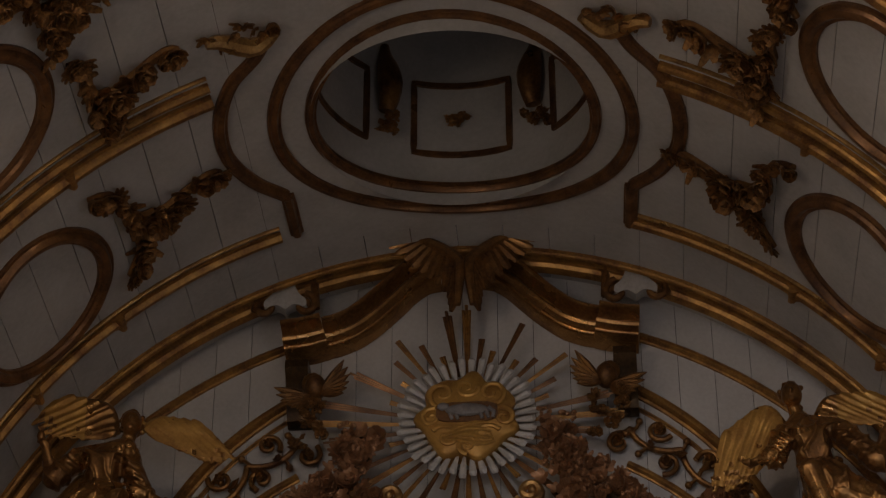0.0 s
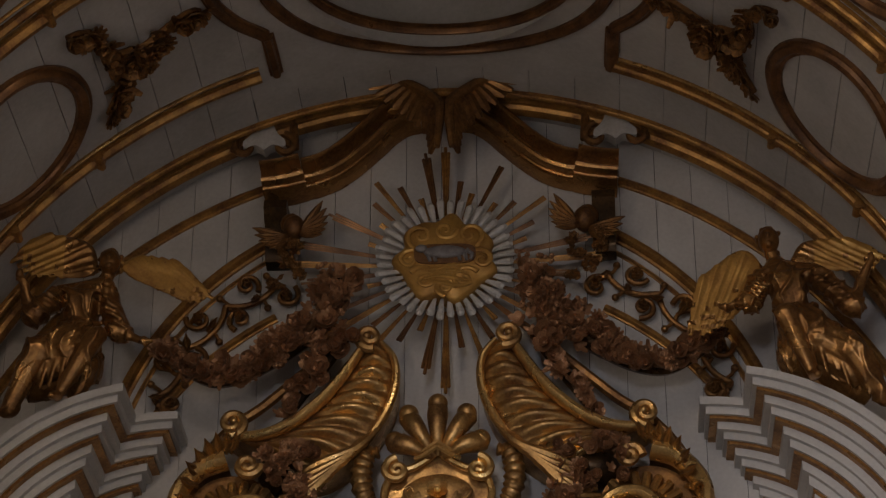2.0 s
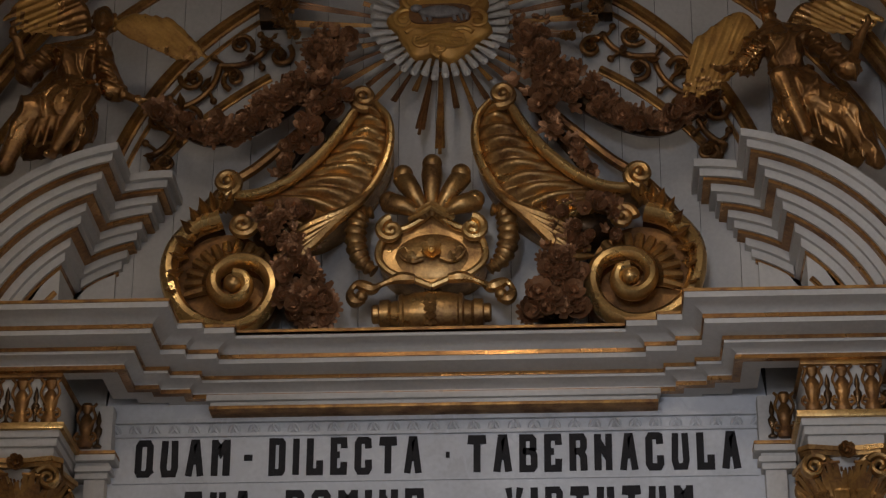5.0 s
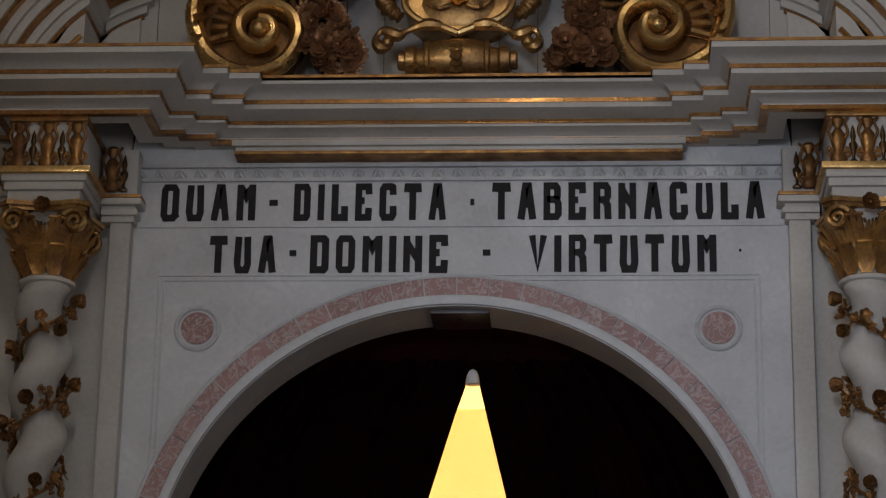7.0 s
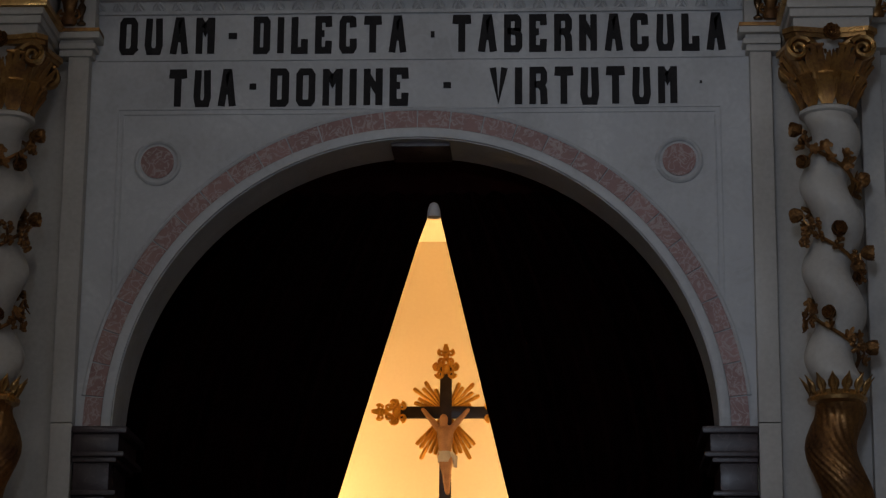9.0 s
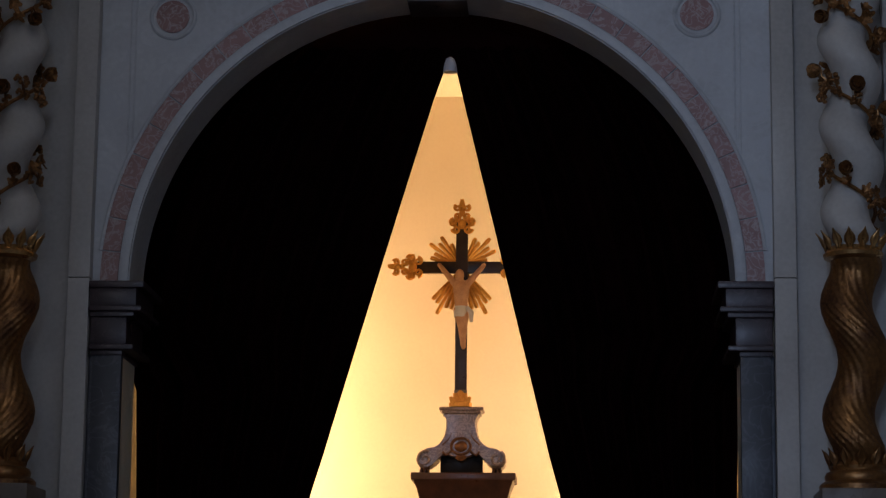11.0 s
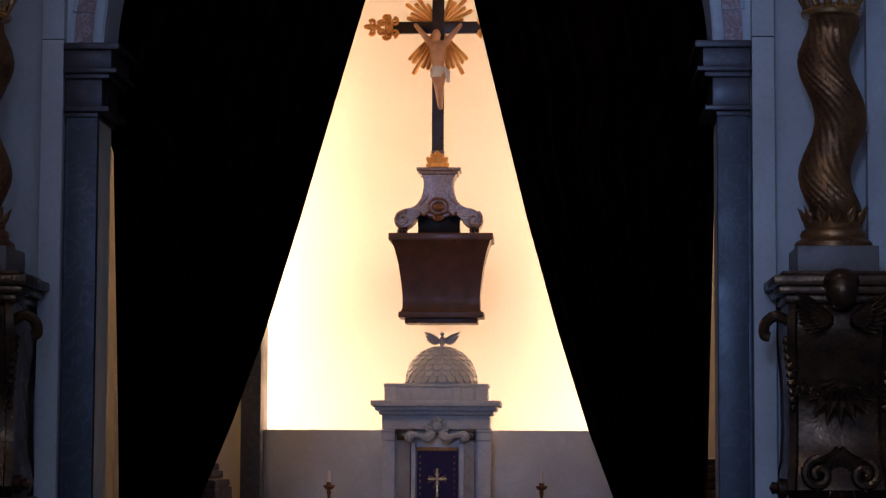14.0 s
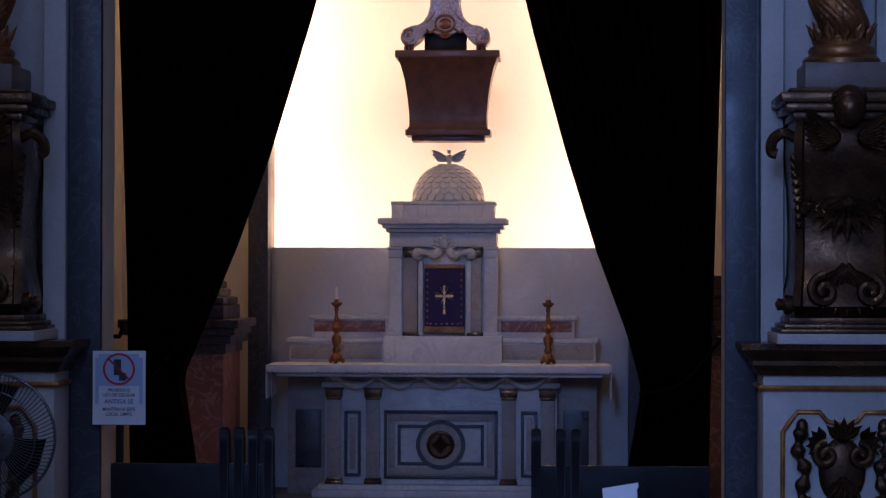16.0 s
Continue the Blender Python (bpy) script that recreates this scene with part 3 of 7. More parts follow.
ZA, ZB = 6.238, 5.908
letters("QUAM", -1.80, -1.225, ZA)
letters("DILECTA", -0.995, -0.07, ZA)
letters("TABERNACULA", 0.205, 1.825, ZA)
letters("TUA", -1.488, -1.085, ZB)
letters("DOMINE", -0.885, -0.055, ZB)
letters("VIRTUTUM", 0.425, 1.535, ZB)
stop(-1.115, ZA + 0.115, 0.05)
stop(0.085, ZA + 0.115, 0.022)
stop(-0.985, ZB + 0.125, 0.04)
stop(0.175, ZB + 0.125, 0.045)
stop(1.675, ZB + 0.135, 0.014, 0.014)

# leaf frieze under the cornice, marble
fr = thing("leaf_frieze", "carved pale marble leaf moulding above the inscription", "moulding", kind="structure")
part("fillet", boxes((-1.93, 1.93, YF - 0.02, YF + 0.01, 6.488, 6.51), (-1.93, 1.93, YF - 0.03, YF + 0.01, 6.575, 6.60), bevel=0.004), STONE, fr)
leafm = bmesh.new()
for i in range(64):
    x = -1.90 + 3.8 * i / 63
    leaf(leafm, facing((x, YF - 0.005, 6.512), 35 if i % 2 else -35, 18), 0.07, 0.045, 0.2)
tagged(part("carved_leaves", leafm, STONE, fr), kind="stuff")
part("fillet", boxes((-1.93, 1.93, YF - 0.01, YF + 0.01, 6.196, 6.206), bevel=0.002), STONE, fr)

# pilasters of the arch: dark marble shafts, imposts, painted outer strips
for sx in (-1, 1):
    pl = thing("pilaster", "dark blue-grey marble pilaster with a maroon impost beside the arch", "pilaster", "pilasters of the arch", "structure")
    x0, x1 = sorted((sx * 1.765, sx * 1.935))
    part("shaft", boxes((x0, x1, YF - 0.05, YF + 0.01, 0.0, 3.545), bevel=0.004), BLUE, pl)
    bm = bmesh.new()
    for o, za, zb in ((0.0, 3.54, 3.57), (0.03, 3.57, 3.60), (0.01, 3.60, 3.76), (0.03, 3.76, 3.79), (0.05, 3.79, 3.82), (0.035, 3.82, 3.925), (0.055, 3.925, 3.965)):
        x0, x1 = sorted((sx * (1.76 - o * 2.2), sx * (1.945 + o * 0.2)))
        box(bm, x0, x1, YF - 0.06 - o, YF + TH + 0.02 + o, za, zb, bevel=0.006)
    part("impost", bm, MAROON, pl, "maroon marble impost block with stepped mouldings")
    x0, x1 = sorted((sx * 1.935, sx * 1.958))
    part("back_strip", boxes((x0, x1, YF - 0.02, YF + 0.01, 0, 3.55), bevel=0.003), BLUE, pl)
    ps = thing("painted_pilaster", "white painted flat pilaster with a small moulded capital", "pilaster", "painted pilasters", "structure")
    x0, x1 = sorted((sx * 1.96, sx * 2.085))
    part("shaft", boxes((x0, x1, YF - 0.09, YF + 0.01, 0.0, 3.985), (x0, x1, YF - 0.09, YF + 0.01, 3.99, 6.20), bevel=0.005), PAINT, ps)
    bm = bmesh.new()
    for o, za, zb in ((0.015, 6.20, 6.24), (0.035, 6.24, 6.275), (0.02, 6.275, 6.30), (0.06, 6.30, 6.34)):
        x0, x1 = sorted((sx * (1.955 - o), sx * 2.14))
        box(bm, x0, x1, YF - 0.09 - o, YF + 0.01, za, zb, bevel=0.006)
    part("capital", bm, PAINT, ps)
    x0, x1 = sorted((sx * 1.895, sx * 2.14))
    part("gilt_line", boxes((x0, x1, YF - 0.155, YF + 0.01, 6.34, 6.362), bevel=0.004), GILT_EDGE, ps)
    x0, x1 = sorted((sx * 1.93, sx * 2.14))
    part("frieze_block", boxes((x0, x1, YF - 0.11, YF + 0.01, 6.362, 6.66), bevel=0.005), PAINT, ps)

# entablature with breaks over the columns
ent = thing("entablature", "white painted stepped cornice with gilt edges above the arch", "cornice", kind="structure")


def plan(off=0.0):
    half = [(1.56, YF), (1.56, YF - 0.09), (1.74, YF - 0.09), (1.74, YF - 0.17), (1.885, YF - 0.17), (1.885, YF - 0.50), (2.60, YF - 0.50), (2.60, YF - 0.10), (3.3, YF - 0.10)]
    return [(-x, y) for x, y in half[::-1]] + half


prof = [(-0.05, 6.70), (0.10, 6.70), (0.10, 6.735), (0.14, 6.765), (0.17, 6.775), (0.17, 6.81), (0.22, 6.825), (0.27, 6.845), (0.285, 6.85), (0.285, 6.895), (0.30, 6.91), (0.315, 6.925), (0.35, 6.945), (0.375, 6.955), (0.40, 6.965), (0.40, 7.0), (-0.05, 7.0)]
bm = bmesh.new()
plan_sweep(bm, plan(), prof)
part("cornice", bm, PAINT, ent)
for o, z0, z1 in ((0.408, 7.0, 7.018), (0.295, 6.880, 6.910), (0.182, 6.792, 6.824), (0.110, 6.698, 6.724)):
    bm = bmesh.new()
    plan_sweep(bm, plan(), [(o - 0.05, z0), (o, z0), (o, z1), (o - 0.05, z1)])
    part("gilt_line", bm, GILT_EDGE if z0 > 6.95 else AMBER_GILT, ent, "gilt edge of the cornice")
bm = boxes((-1.36, 1.36, YF - 0.17, YF + 0.01, 6.66, 6.70), (-1.34, 1.34, YF - 0.15, YF + 0.01, 6.632, 6.66), bevel=0.008)
part("bed_mould", bm, PAINT, ent)
part("gilt_line", boxes((-1.345, 1.345, YF - 0.155, YF + 0.01, 6.612, 6.632), bevel=0.004), GILT_EDGE, ent)
part("top_slab", boxes((-3.3, 3.3, YF - 0.4, YF + 0.01, 6.985, 7.012)), PAINT, ent)

# chapel behind the arch
YB = 18.9
bm = boxes((-2.5, 2.5, YB, YB + 0.3, 0, 6.5))
tagged(part("wall_chapel_back", bm, CREAM), "cream plastered chapel wall glowing in lamplight", "wall", kind="structure")
tagged(part("wall_chapel_left", boxes((-2.8, -2.5, YF + TH, YB + 0.3, 0, 6.5)), CREAM), "cream plastered chapel side wall", "wall", kind="structure")
tagged(part("wall_chapel_right", boxes((2.5, 2.8, YF + TH, YB + 0.3, 0, 6.5)), CREAM), "cream plastered chapel side wall", "wall", kind="structure")
tagged(part("ceiling_chapel", boxes((-2.8, 2.8, YF + TH, YB + 0.3, 6.5, 6.7)), CREAM), "plastered chapel ceiling", "ceiling", kind="structure")
# low marble screen with hidden lamps behind, and flanking marble piers
screen = boxes((-1.35, 1.35, 17.92, 18.02, 0, 1.82), bevel=0.006)
tagged(part("wall_screen", screen, STONE), "low pale marble screen behind the altar", "screen", kind="structure")
for sx in (-1, 1):
    x0, x1 = sorted((sx * 1.35, sx * 1.50))
    pr = tagged(part("chapel_pier", boxes((x0, x1, 17.7, 18.12, 0, 6.5), bevel=0.006), BLUE), "blue-grey marble pier beside the altar", "pier", "chapel piers", "structure")
    x0, x1 = sorted((sx * 1.50, sx * 2.5))
    tagged(part("wall_chapel_flank", boxes((x0, x1, 17.95, 18.08, 0, 6.5)), CREAM), "plastered wall beside the altar", "wall", kind="structure")

# ---------------------------------------------------------------- the chapel's things
YC = 14.05
EDGE_L = [(5.60, 0.072), (5.46, 0.072), (5.42, 0.036), (5.21, -0.035), (3.04, -0.665), (2.31, -0.89), (1.80, -1.075), (1.03, -1.39), (0.95, -1.395), (0.49, -1.325), (0.02, -1.28)]
EDGE_R = [(5.60, 0.074), (5.46, 0.074), (5.42, 0.102), (5.21, 0.152), (3.04, 0.68), (2.35, 0.87), (1.765, 1.05), (1.27, 1.233), (0.97, 1.315), (0.90, 1.315), (0.44, 1.235), (0.02, 1.2)]


def along(table, z):
    for (za, xa), (zb, xb) in zip(table, table[1:]):
        if z >= zb:
            return xa + (xb - xa) * (za - z) / (za - zb)
    return table[-1][1]


def curtain(table, sx, folds):
    bm = bmesh.new()
    nz, nx = 130, 80
    rows = []
    for i in range(nz + 1):
        row = []
        for j in range(nx + 1):
            u = j / nx
            z = 0.02 + 5.53 * (1 - i / nz)
            xin = along(table, z)
            wide = 1.705 + 0.095 * min(1.0, z / 3.45)
            if z > 3.45:
                wide += 0.25 * min(1.0, (z - 3.45) / 0.3)
            xout = sx * wide
            if z > AZ:
                xout = sx * max(0.1, math.sqrt(max(0.0, (wide) ** 2 - (z - AZ) ** 2)))
            x = xin + (xout - xin) * u
            wgt = min(1.0, abs(xout - xin) / 0.4)
            y = YC + 0.045 * wgt * math.sin(folds * u * 2 * math.pi + 0.6 * math.sin(z * 1.3)) + 0.02 * math.sin(u * 37 + z)
            row.append(bm.verts.new((x, y, z)))
        rows.append(row)
    for a, b in zip(rows, rows[1:]):
        for j in range(nx):
            bm.faces.new((a[j], a[j + 1], b[j + 1], b[j]))
    bmesh.ops.solidify(bm, geom=bm.faces[:], thickness=0.012)
    return bm


for table, sx in ((EDGE_L, -1), (EDGE_R, 1)):
    cu = thing("curtain", "black-red velvet curtain drawn aside and tied back in the arch", "curtain", "arch curtains")
    part("cloth", curtain(table, sx, 9), VELVET, cu)
    zt = 0.96
    x0, x1 = sorted((along(table, zt), sx * 1.79))
    bm = bmesh.new()
    tube(bm, smooth_line([(x0 - 0.005, YC - 0.02, zt - 0.05), ((x0 + x1) / 2, YC - 0.10, zt + 0.02), (x1, YC - 0.03, zt + 0.28)]), 0.012)
    part("tie_cord", bm, VELVET, cu, "dark cord that holds the curtain back")
    bm = bmesh.new()
    tube(bm, [(sx * 1.79, YC - 0.22, 1.245), (sx * 1.74, YC - 0.24, 1.245), (sx * 1.725, YC - 0.24, 1.28), (sx * 1.725, YC - 0.24, 1.33)], 0.014)
    part("hook", bm, BLACKWOOD, cu, "dark metal hook on the reveal")
# infill above the curtain
bm = bmesh.new()
prism(bm, [((AR + 0.1) * math.cos(math.pi * i / 40), AZ + (AR + 0.1) * math.sin(math.pi * i / 40)) for i in range(12, 29)], YC + 0.08, YC + 0.10)
tagged(part("curtain_pelmet", bm, VELVET), "dark velvet filling at the head of the arch", "curtain")
bm = bmesh.new()
lathe(bm, [(0.0, 0.0), (0.045, 0.0), (0.038, 0.05), (0.025, 0.085), (0.0, 0.10)], (0.07, YC - 0.06, 5.38), 14)
tagged(part("curtain_clip", bm, LINEN), "pale cloth knot where the curtains meet", "clip")

# altar table
alt = thing("altar", "grey and white marble altar table with inlaid front panel", "altar", at=(-0.03, 17.3, 0))
AY = 17.30


def apart(name, bm, mat, label=""):
    for v in bm.verts:
        v.co -= Vector((-0.03, 17.3, 0))
    return part(name, bm, mat, alt, label)


apart("step", boxes((-0.96, 0.90, AY - 0.14, 17.9, 0.0, 0.05), (-0.92, 0.86, AY - 0.08, 17.9, 0.05, 0.085), bevel=0.006), WHITE, "stepped marble base of the altar")
apart("body", boxes((-0.88, 0.82, AY + 0.02, 17.9, 0.085, 0.90), bevel=0.005), WHITE)
for x0, x1 in ((-1.17, -0.88), (0.82, 1.11)):
    apart("side_body", boxes((x0, x1, AY + 0.16, 17.9, 0.0, 0.90), bevel=0.005), BEIGE, "recessed side block of the altar")
for x0, x1 in ((-1.11, -0.92), (0.86, 1.05)):
    apart("side_panel", boxes((x0, x1, AY + 0.145, AY + 0.18, 0.19, 0.62), bevel=0.006), BLACKSTONE, "dark sunk side panel")
for x in (-0.86, -0.575, 0.415, 0.70):
    x0, x1 = x + 0.0, x + 0.10
    apart("pilaster", boxes((x0, x1, AY - 0.02, AY + 0.03, 0.13, 0.70), bevel=0.004), BEIGE, "small veined marble pilaster")
    apart("pilaster_base", boxes((x0 - 0.015, x1 + 0.015, AY - 0.035, AY + 0.03, 0.085, 0.11), (x0 - 0.008, x1 + 0.008, AY - 0.028, AY + 0.03, 0.11, 0.13), bevel=0.004), DARK_BRONZE)
    apart("pilaster_capital", boxes((x0 - 0.004, x1 + 0.004, AY - 0.026, AY + 0.03, 0.70, 0.72), (x0 - 0.012, x1 + 0.012, AY - 0.034, AY + 0.03, 0.72, 0.775), (x0 - 0.02, x1 + 0.02, AY - 0.04, AY + 0.03, 0.775, 0.79), bevel=0.004), DARK_BRONZE)


def frame_of(x0, x1, z0, z1, w, y0, y1):
    return boxes((x0, x1, y0, y1, z0, z0 + w), (x0, x1, y0, y1, z1 - w, z1), (x0, x0 + w, y0, y1, z0 + w, z1 - w), (x1 - w, x1, y0, y1, z0 + w, z1 - w), bevel=0.003)


apart("panel_border", frame_of(-0.445, 0.385, 0.125, 0.625, 0.022, AY - 0.005, AY + 0.03), BLACKSTONE, "black marble border")
apart("panel_border", frame_of(-0.415, 0.355, 0.155, 0.595, 0.05, AY + 0.004, AY + 0.03), BEIGE, "brown veined border")
for x0, x1 in ((-0.345, -0.10), (0.04, 0.285)):
    apart("panel_border", frame_of(x0, x1, 0.225, 0.52, 0.022, AY - 0.002, AY + 0.03), BLACKSTONE)
bm = bmesh.new()
for r, w, h in ((0.165, 0.03, 0.02),):
    pts = [(-0.03 + r * math.sin(a), AY, 0.375 + r * math.cos(a)) for a in [2 * math.pi * i / 40 for i in range(40)]]
    sweep(bm, pts, [(0, -1, 0)] * 40, [(-0.015, -0.02), (-0.015, 0.012), (0.015, 0.012), (0.015, -0.02)], True)
apart("roundel_border", bm, BLACKSTONE)
bm = bmesh.new()
prism(bm, [(-0.03 + 0.15 * math.sin(2 * math.pi * i / 40), 0.375 + 0.15 * math.cos(2 * math.pi * i / 40)) for i in range(40)], AY - 0.004, AY + 0.03)
apart("roundel", bm, BEIGE, "veined round field")
bm = bmesh.new()
pts = [(-0.03 + 0.088 * math.sin(a), AY - 0.004, 0.375 + 0.088 * math.cos(a)) for a in [2 * math.pi * i / 32 for i in range(32)]]
sweep(bm, pts, [(0, -1, 0)] * 32, mould(0.03, 0.022), True)
prism(bm, [(-0.03 + 0.08 * math.sin(2 * math.pi * i / 32), 0.375 + 0.08 * math.cos(2 * math.pi * i / 32)) for i in range(32)], AY - 0.008, AY)
for a in range(4):
    leaf(bm, facing((-0.03, AY - 0.014, 0.375), 90 * a, 6), 0.075, 0.05, 0.1, 2)
    leaf(bm, facing((-0.03, AY - 0.012, 0.375), 90 * a + 45, 6), 0.055, 0.018, 0.1)
apart("boss", bm, DARK_BRONZE, "bronze medallion with a cross of leaves")
for x0, x1 in ((-0.735, -0.615), (0.555, 0.675)):
    apart("panel_border", frame_of(x0, x1, 0.14, 0.62, 0.022, AY - 0.004, AY + 0.03), BLACKSTONE)
    apart("panel", boxes((x0 + 0.04, x1 - 0.04, AY + 0.004, AY + 0.03, 0.19, 0.57), bevel=0.003), BEIGE)
# swagged frieze and cornice of the altar
bm = boxes((-0.90, 0.84, AY - 0.02, AY + 0.04, 0.79, 0.83), (-0.93, 0.87, AY - 0.06, AY + 0.04, 0.875, 0.91), bevel=0.008)
for i in range(5):
    xa = -0.80 + i * 0.31
    tube(bm, [(xa + 0.31 * k / 8, AY - 0.03, 0.875 - 0.07 * math.sin(math.pi * k / 8)) for k in range(9)], [0.018 + 0.012 * math.sin(math.pi * k / 8) for k in range(9)])
for i in range(6):
    ball(bm, (-0.80 + i * 0.31, AY - 0.03, 0.865), 0.036, 2, (1, 0.6, 1.1))
apart("frieze", bm, WHITE, "white marble frieze with carved swags")
apart("mensa", boxes((-1.235, 1.175, 16.95, 17.9, 0.905, 0.955), (-1.20, 1.14, 16.99, 17.9, 0.88, 0.905), bevel=0.008), WHITE, "marble table slab")

cloth = thing("altar_cloth", "white linen altar cloth with a scalloped lace edge", "cloth", at=(0, 17.0, 0.958))
# flat top, a scalloped fall in front and two longer falls at the ends
part("top_sheet", boxes((-1.262, 1.202, -0.072, 0.47, -0.001, 0.009), bevel=0.003), LINEN, cloth)
bm = bmesh.new()
for i in range(60):
    xa, xb = -1.262 + 2.464 * i / 60, -1.262 + 2.464 * (i + 1) / 60
    xm = (xa + xb) / 2
    prism(bm, [(xa, 0.008), (xa, -0.032), ((xa + xm) / 2, -0.042), (xm, -0.046), ((xb + xm) / 2, -0.042), (xb, -0.032), (xb, 0.008)], -0.078 - 0.002 * (i % 2), -0.070)
part("front_fall", bm, LINEN, cloth, "scalloped lace edge")
for sx, x in ((-1, -1.268), (1, 1.200)):
    bm = bmesh.new()
    for i in range(8):
        y0 = -0.072 + i * 0.066
        box(bm, x + 0.004 * math.sin(i * 2.0), x + 0.008 + 0.004 * math.sin(i * 2.0), y0, y0 + 0.066, -0.235 + 0.012 * (i % 2), 0.006)
    part("side_fall", bm, LINEN, cloth)

# gradines behind the table
gr = thing("gradine", "two stepped marble ledges behind the altar table", "ledge")
bm = boxes((-1.165, 1.10, 17.50, 17.9, 0.955, 1.115), (-1.185, 1.12, 17.48, 17.9, 1.115, 1.145), bevel=0.006)
part("lower_ledge", bm, WHITE, gr)
for x0, x1 in ((-1.15, -0.48), (0.41, 1.085)):
    part("band", boxes((x0, x1, 17.493, 17.51, 0.99, 1.10), bevel=0.003), BEIGE, gr, "brown veined band")
bm = boxes((-1.01, 0.945, 17.62, 17.9, 1.145, 1.28), (-1.03, 0.965, 17.60, 17.9, 1.28, 1.31), bevel=0.006)
part("upper_ledge", bm, WHITE, gr)
for x0, x1 in ((-0.99, -0.46), (0.40, 0.925)):
    part("band", boxes((x0, x1, 17.613, 17.63, 1.19, 1.27), bevel=0.003), REDSTONE, gr, "reddish veined band")

# tabernacle
tab = thing("tabernacle", "white marble tabernacle with a scaled dome and purple veil", "tabernacle", at=(0.0, 17.5, 0.96))
TX = -0.012


def tpart(name, bm, mat, label="", parent=None):
    for v in bm.verts:
        v.co -= Vector((0.0, 17.5, 0.96))
    return part(name, bm, mat, parent or tab, label)


tpart("plinth", boxes((TX - 0.445, TX + 0.425, 17.36, 17.88, 0.955, 1.165), (TX - 0.36, TX + 0.34, 17.34, 17.5, 0.955, 1.16), bevel=0.006), WHITE)
tpart("body", boxes((TX - 0.40, TX + 0.38, 17.46, 17.88, 1.165, 1.86), bevel=0.004), WHITE)
for x, y in ((-0.36, 17.42), (-0.245, 17.40), (0.225, 17.40), (0.34, 17.42)):
    w = 0.048
    tpart("pilaster", boxes((TX + x - w, TX + x + w, y, 17.5, 1.195, 1.74), bevel=0.004), BEIGE if abs(x) < 0.3 else WHITE, "veined pilaster of the tabernacle")
    tpart("pilaster_base", boxes((TX + x - w - 0.015, TX + x + w + 0.015, y - 0.015, 17.5, 1.165, 1.195), bevel=0.005), DARK_BRONZE if abs(x) < 0.3 else WHITE)
    tpart("pilaster_capital", boxes((TX + x - w - 0.005, TX + x + w + 0.005, y - 0.008, 17.5, 1.74, 1.80), (TX + x - w - 0.014, TX + x + w + 0.014, y - 0.016, 17.5, 1.80, 1.82), bevel=0.005), DARK_BRONZE if abs(x) < 0.3 else WHITE)
tpart("entablature", boxes((TX - 0.405, TX + 0.385, 17.40, 17.88, 1.82, 1.925), (TX - 0.43, TX + 0.41, 17.37, 17.88, 1.925, 1.955), (TX - 0.455, TX + 0.435, 17.34, 17.88, 1.955, 1.985), (TX - 0.485, TX + 0.465, 17.31, 17.88, 1.985, 2.03), bevel=0.008), WHITE)
tpart("attic", boxes((TX - 0.385, TX + 0.365, 17.42, 17.88, 2.03, 2.13), (TX - 0.395, TX + 0.375, 17.41, 17.88, 2.13, 2.155), (TX - 0.39, TX - 0.30, 17.405, 17.6, 2.03, 2.13), (TX + 0.28, TX + 0.37, 17.405, 17.6, 2.03, 2.13), (TX - 0.19, TX - 0.13, 17.41, 17.6, 2.03, 2.13), (TX + 0.11, TX + 0.17, 17.41, 17.6, 2.03, 2.13), bevel=0.005), WHITE)
DX, DYC, DR = 0.005, 17.66, 0.262
bm = bmesh.new()
lathe(bm, [(DR * 0.985, 0), (DR * 0.985, 0.02)] + [(DR * 0.985 * math.cos(math.radians(9 * k)), 0.02 + 0.985 * DR * 0.98 * math.sin(math.radians(9 * k))) for k in range(11)], (DX, DYC, 2.155), 32)
dome = tpart("dome", bm, WHITE, "white marble dome")
scale_bm = bmesh.new()
for row in range(9):
    el = math.radians(4 + row * 9.4)
    rr, cnt = DR * math.cos(el), max(6, int(26 * math.cos(el)))
    for k in range(cnt):
        a = 2 * math.pi * (k + 0.5 * (row % 2)) / cnt
        nrm = Vector((math.cos(el) * math.cos(a), math.cos(el) * math.sin(a), math.sin(el)))
        upv = Vector((-math.sin(el) * math.cos(a), -math.sin(el) * math.sin(a), math.cos(el)))
        sd = nrm.cross(upv)
        c = Vector((DX, DYC, 2.175)) + nrm * (DR + 0.001)
        w, h = math.pi * rr / cnt * 0.98, 0.052
        pts = [c + sd * (w * math.sin(b)) - upv * (h * 0.6 * math.cos(b)) + nrm * (0.007 if abs(b) < 1.2 else 0.001) for b in [-1.57, -1.0, -0.5, 0, 0.5, 1.0, 1.57]] + [c + sd * w * 0.9 + upv * h * 0.7, c - sd * w * 0.9 + upv * h * 0.7]
        v = [scale_bm.verts.new(p) for p in pts]
        low = [scale_bm.verts.new(p - nrm * 0.012) for p in pts]
        scale_bm.faces.new(v)
        for i in range(len(v)):
            scale_bm.faces.new((v[i], low[i], low[(i + 1) % len(v)], v[(i + 1) % len(v)]))
tagged(tpart("scale_covering", scale_bm, WHITE, "overlapping carved marble scales", dome), kind="stuff")
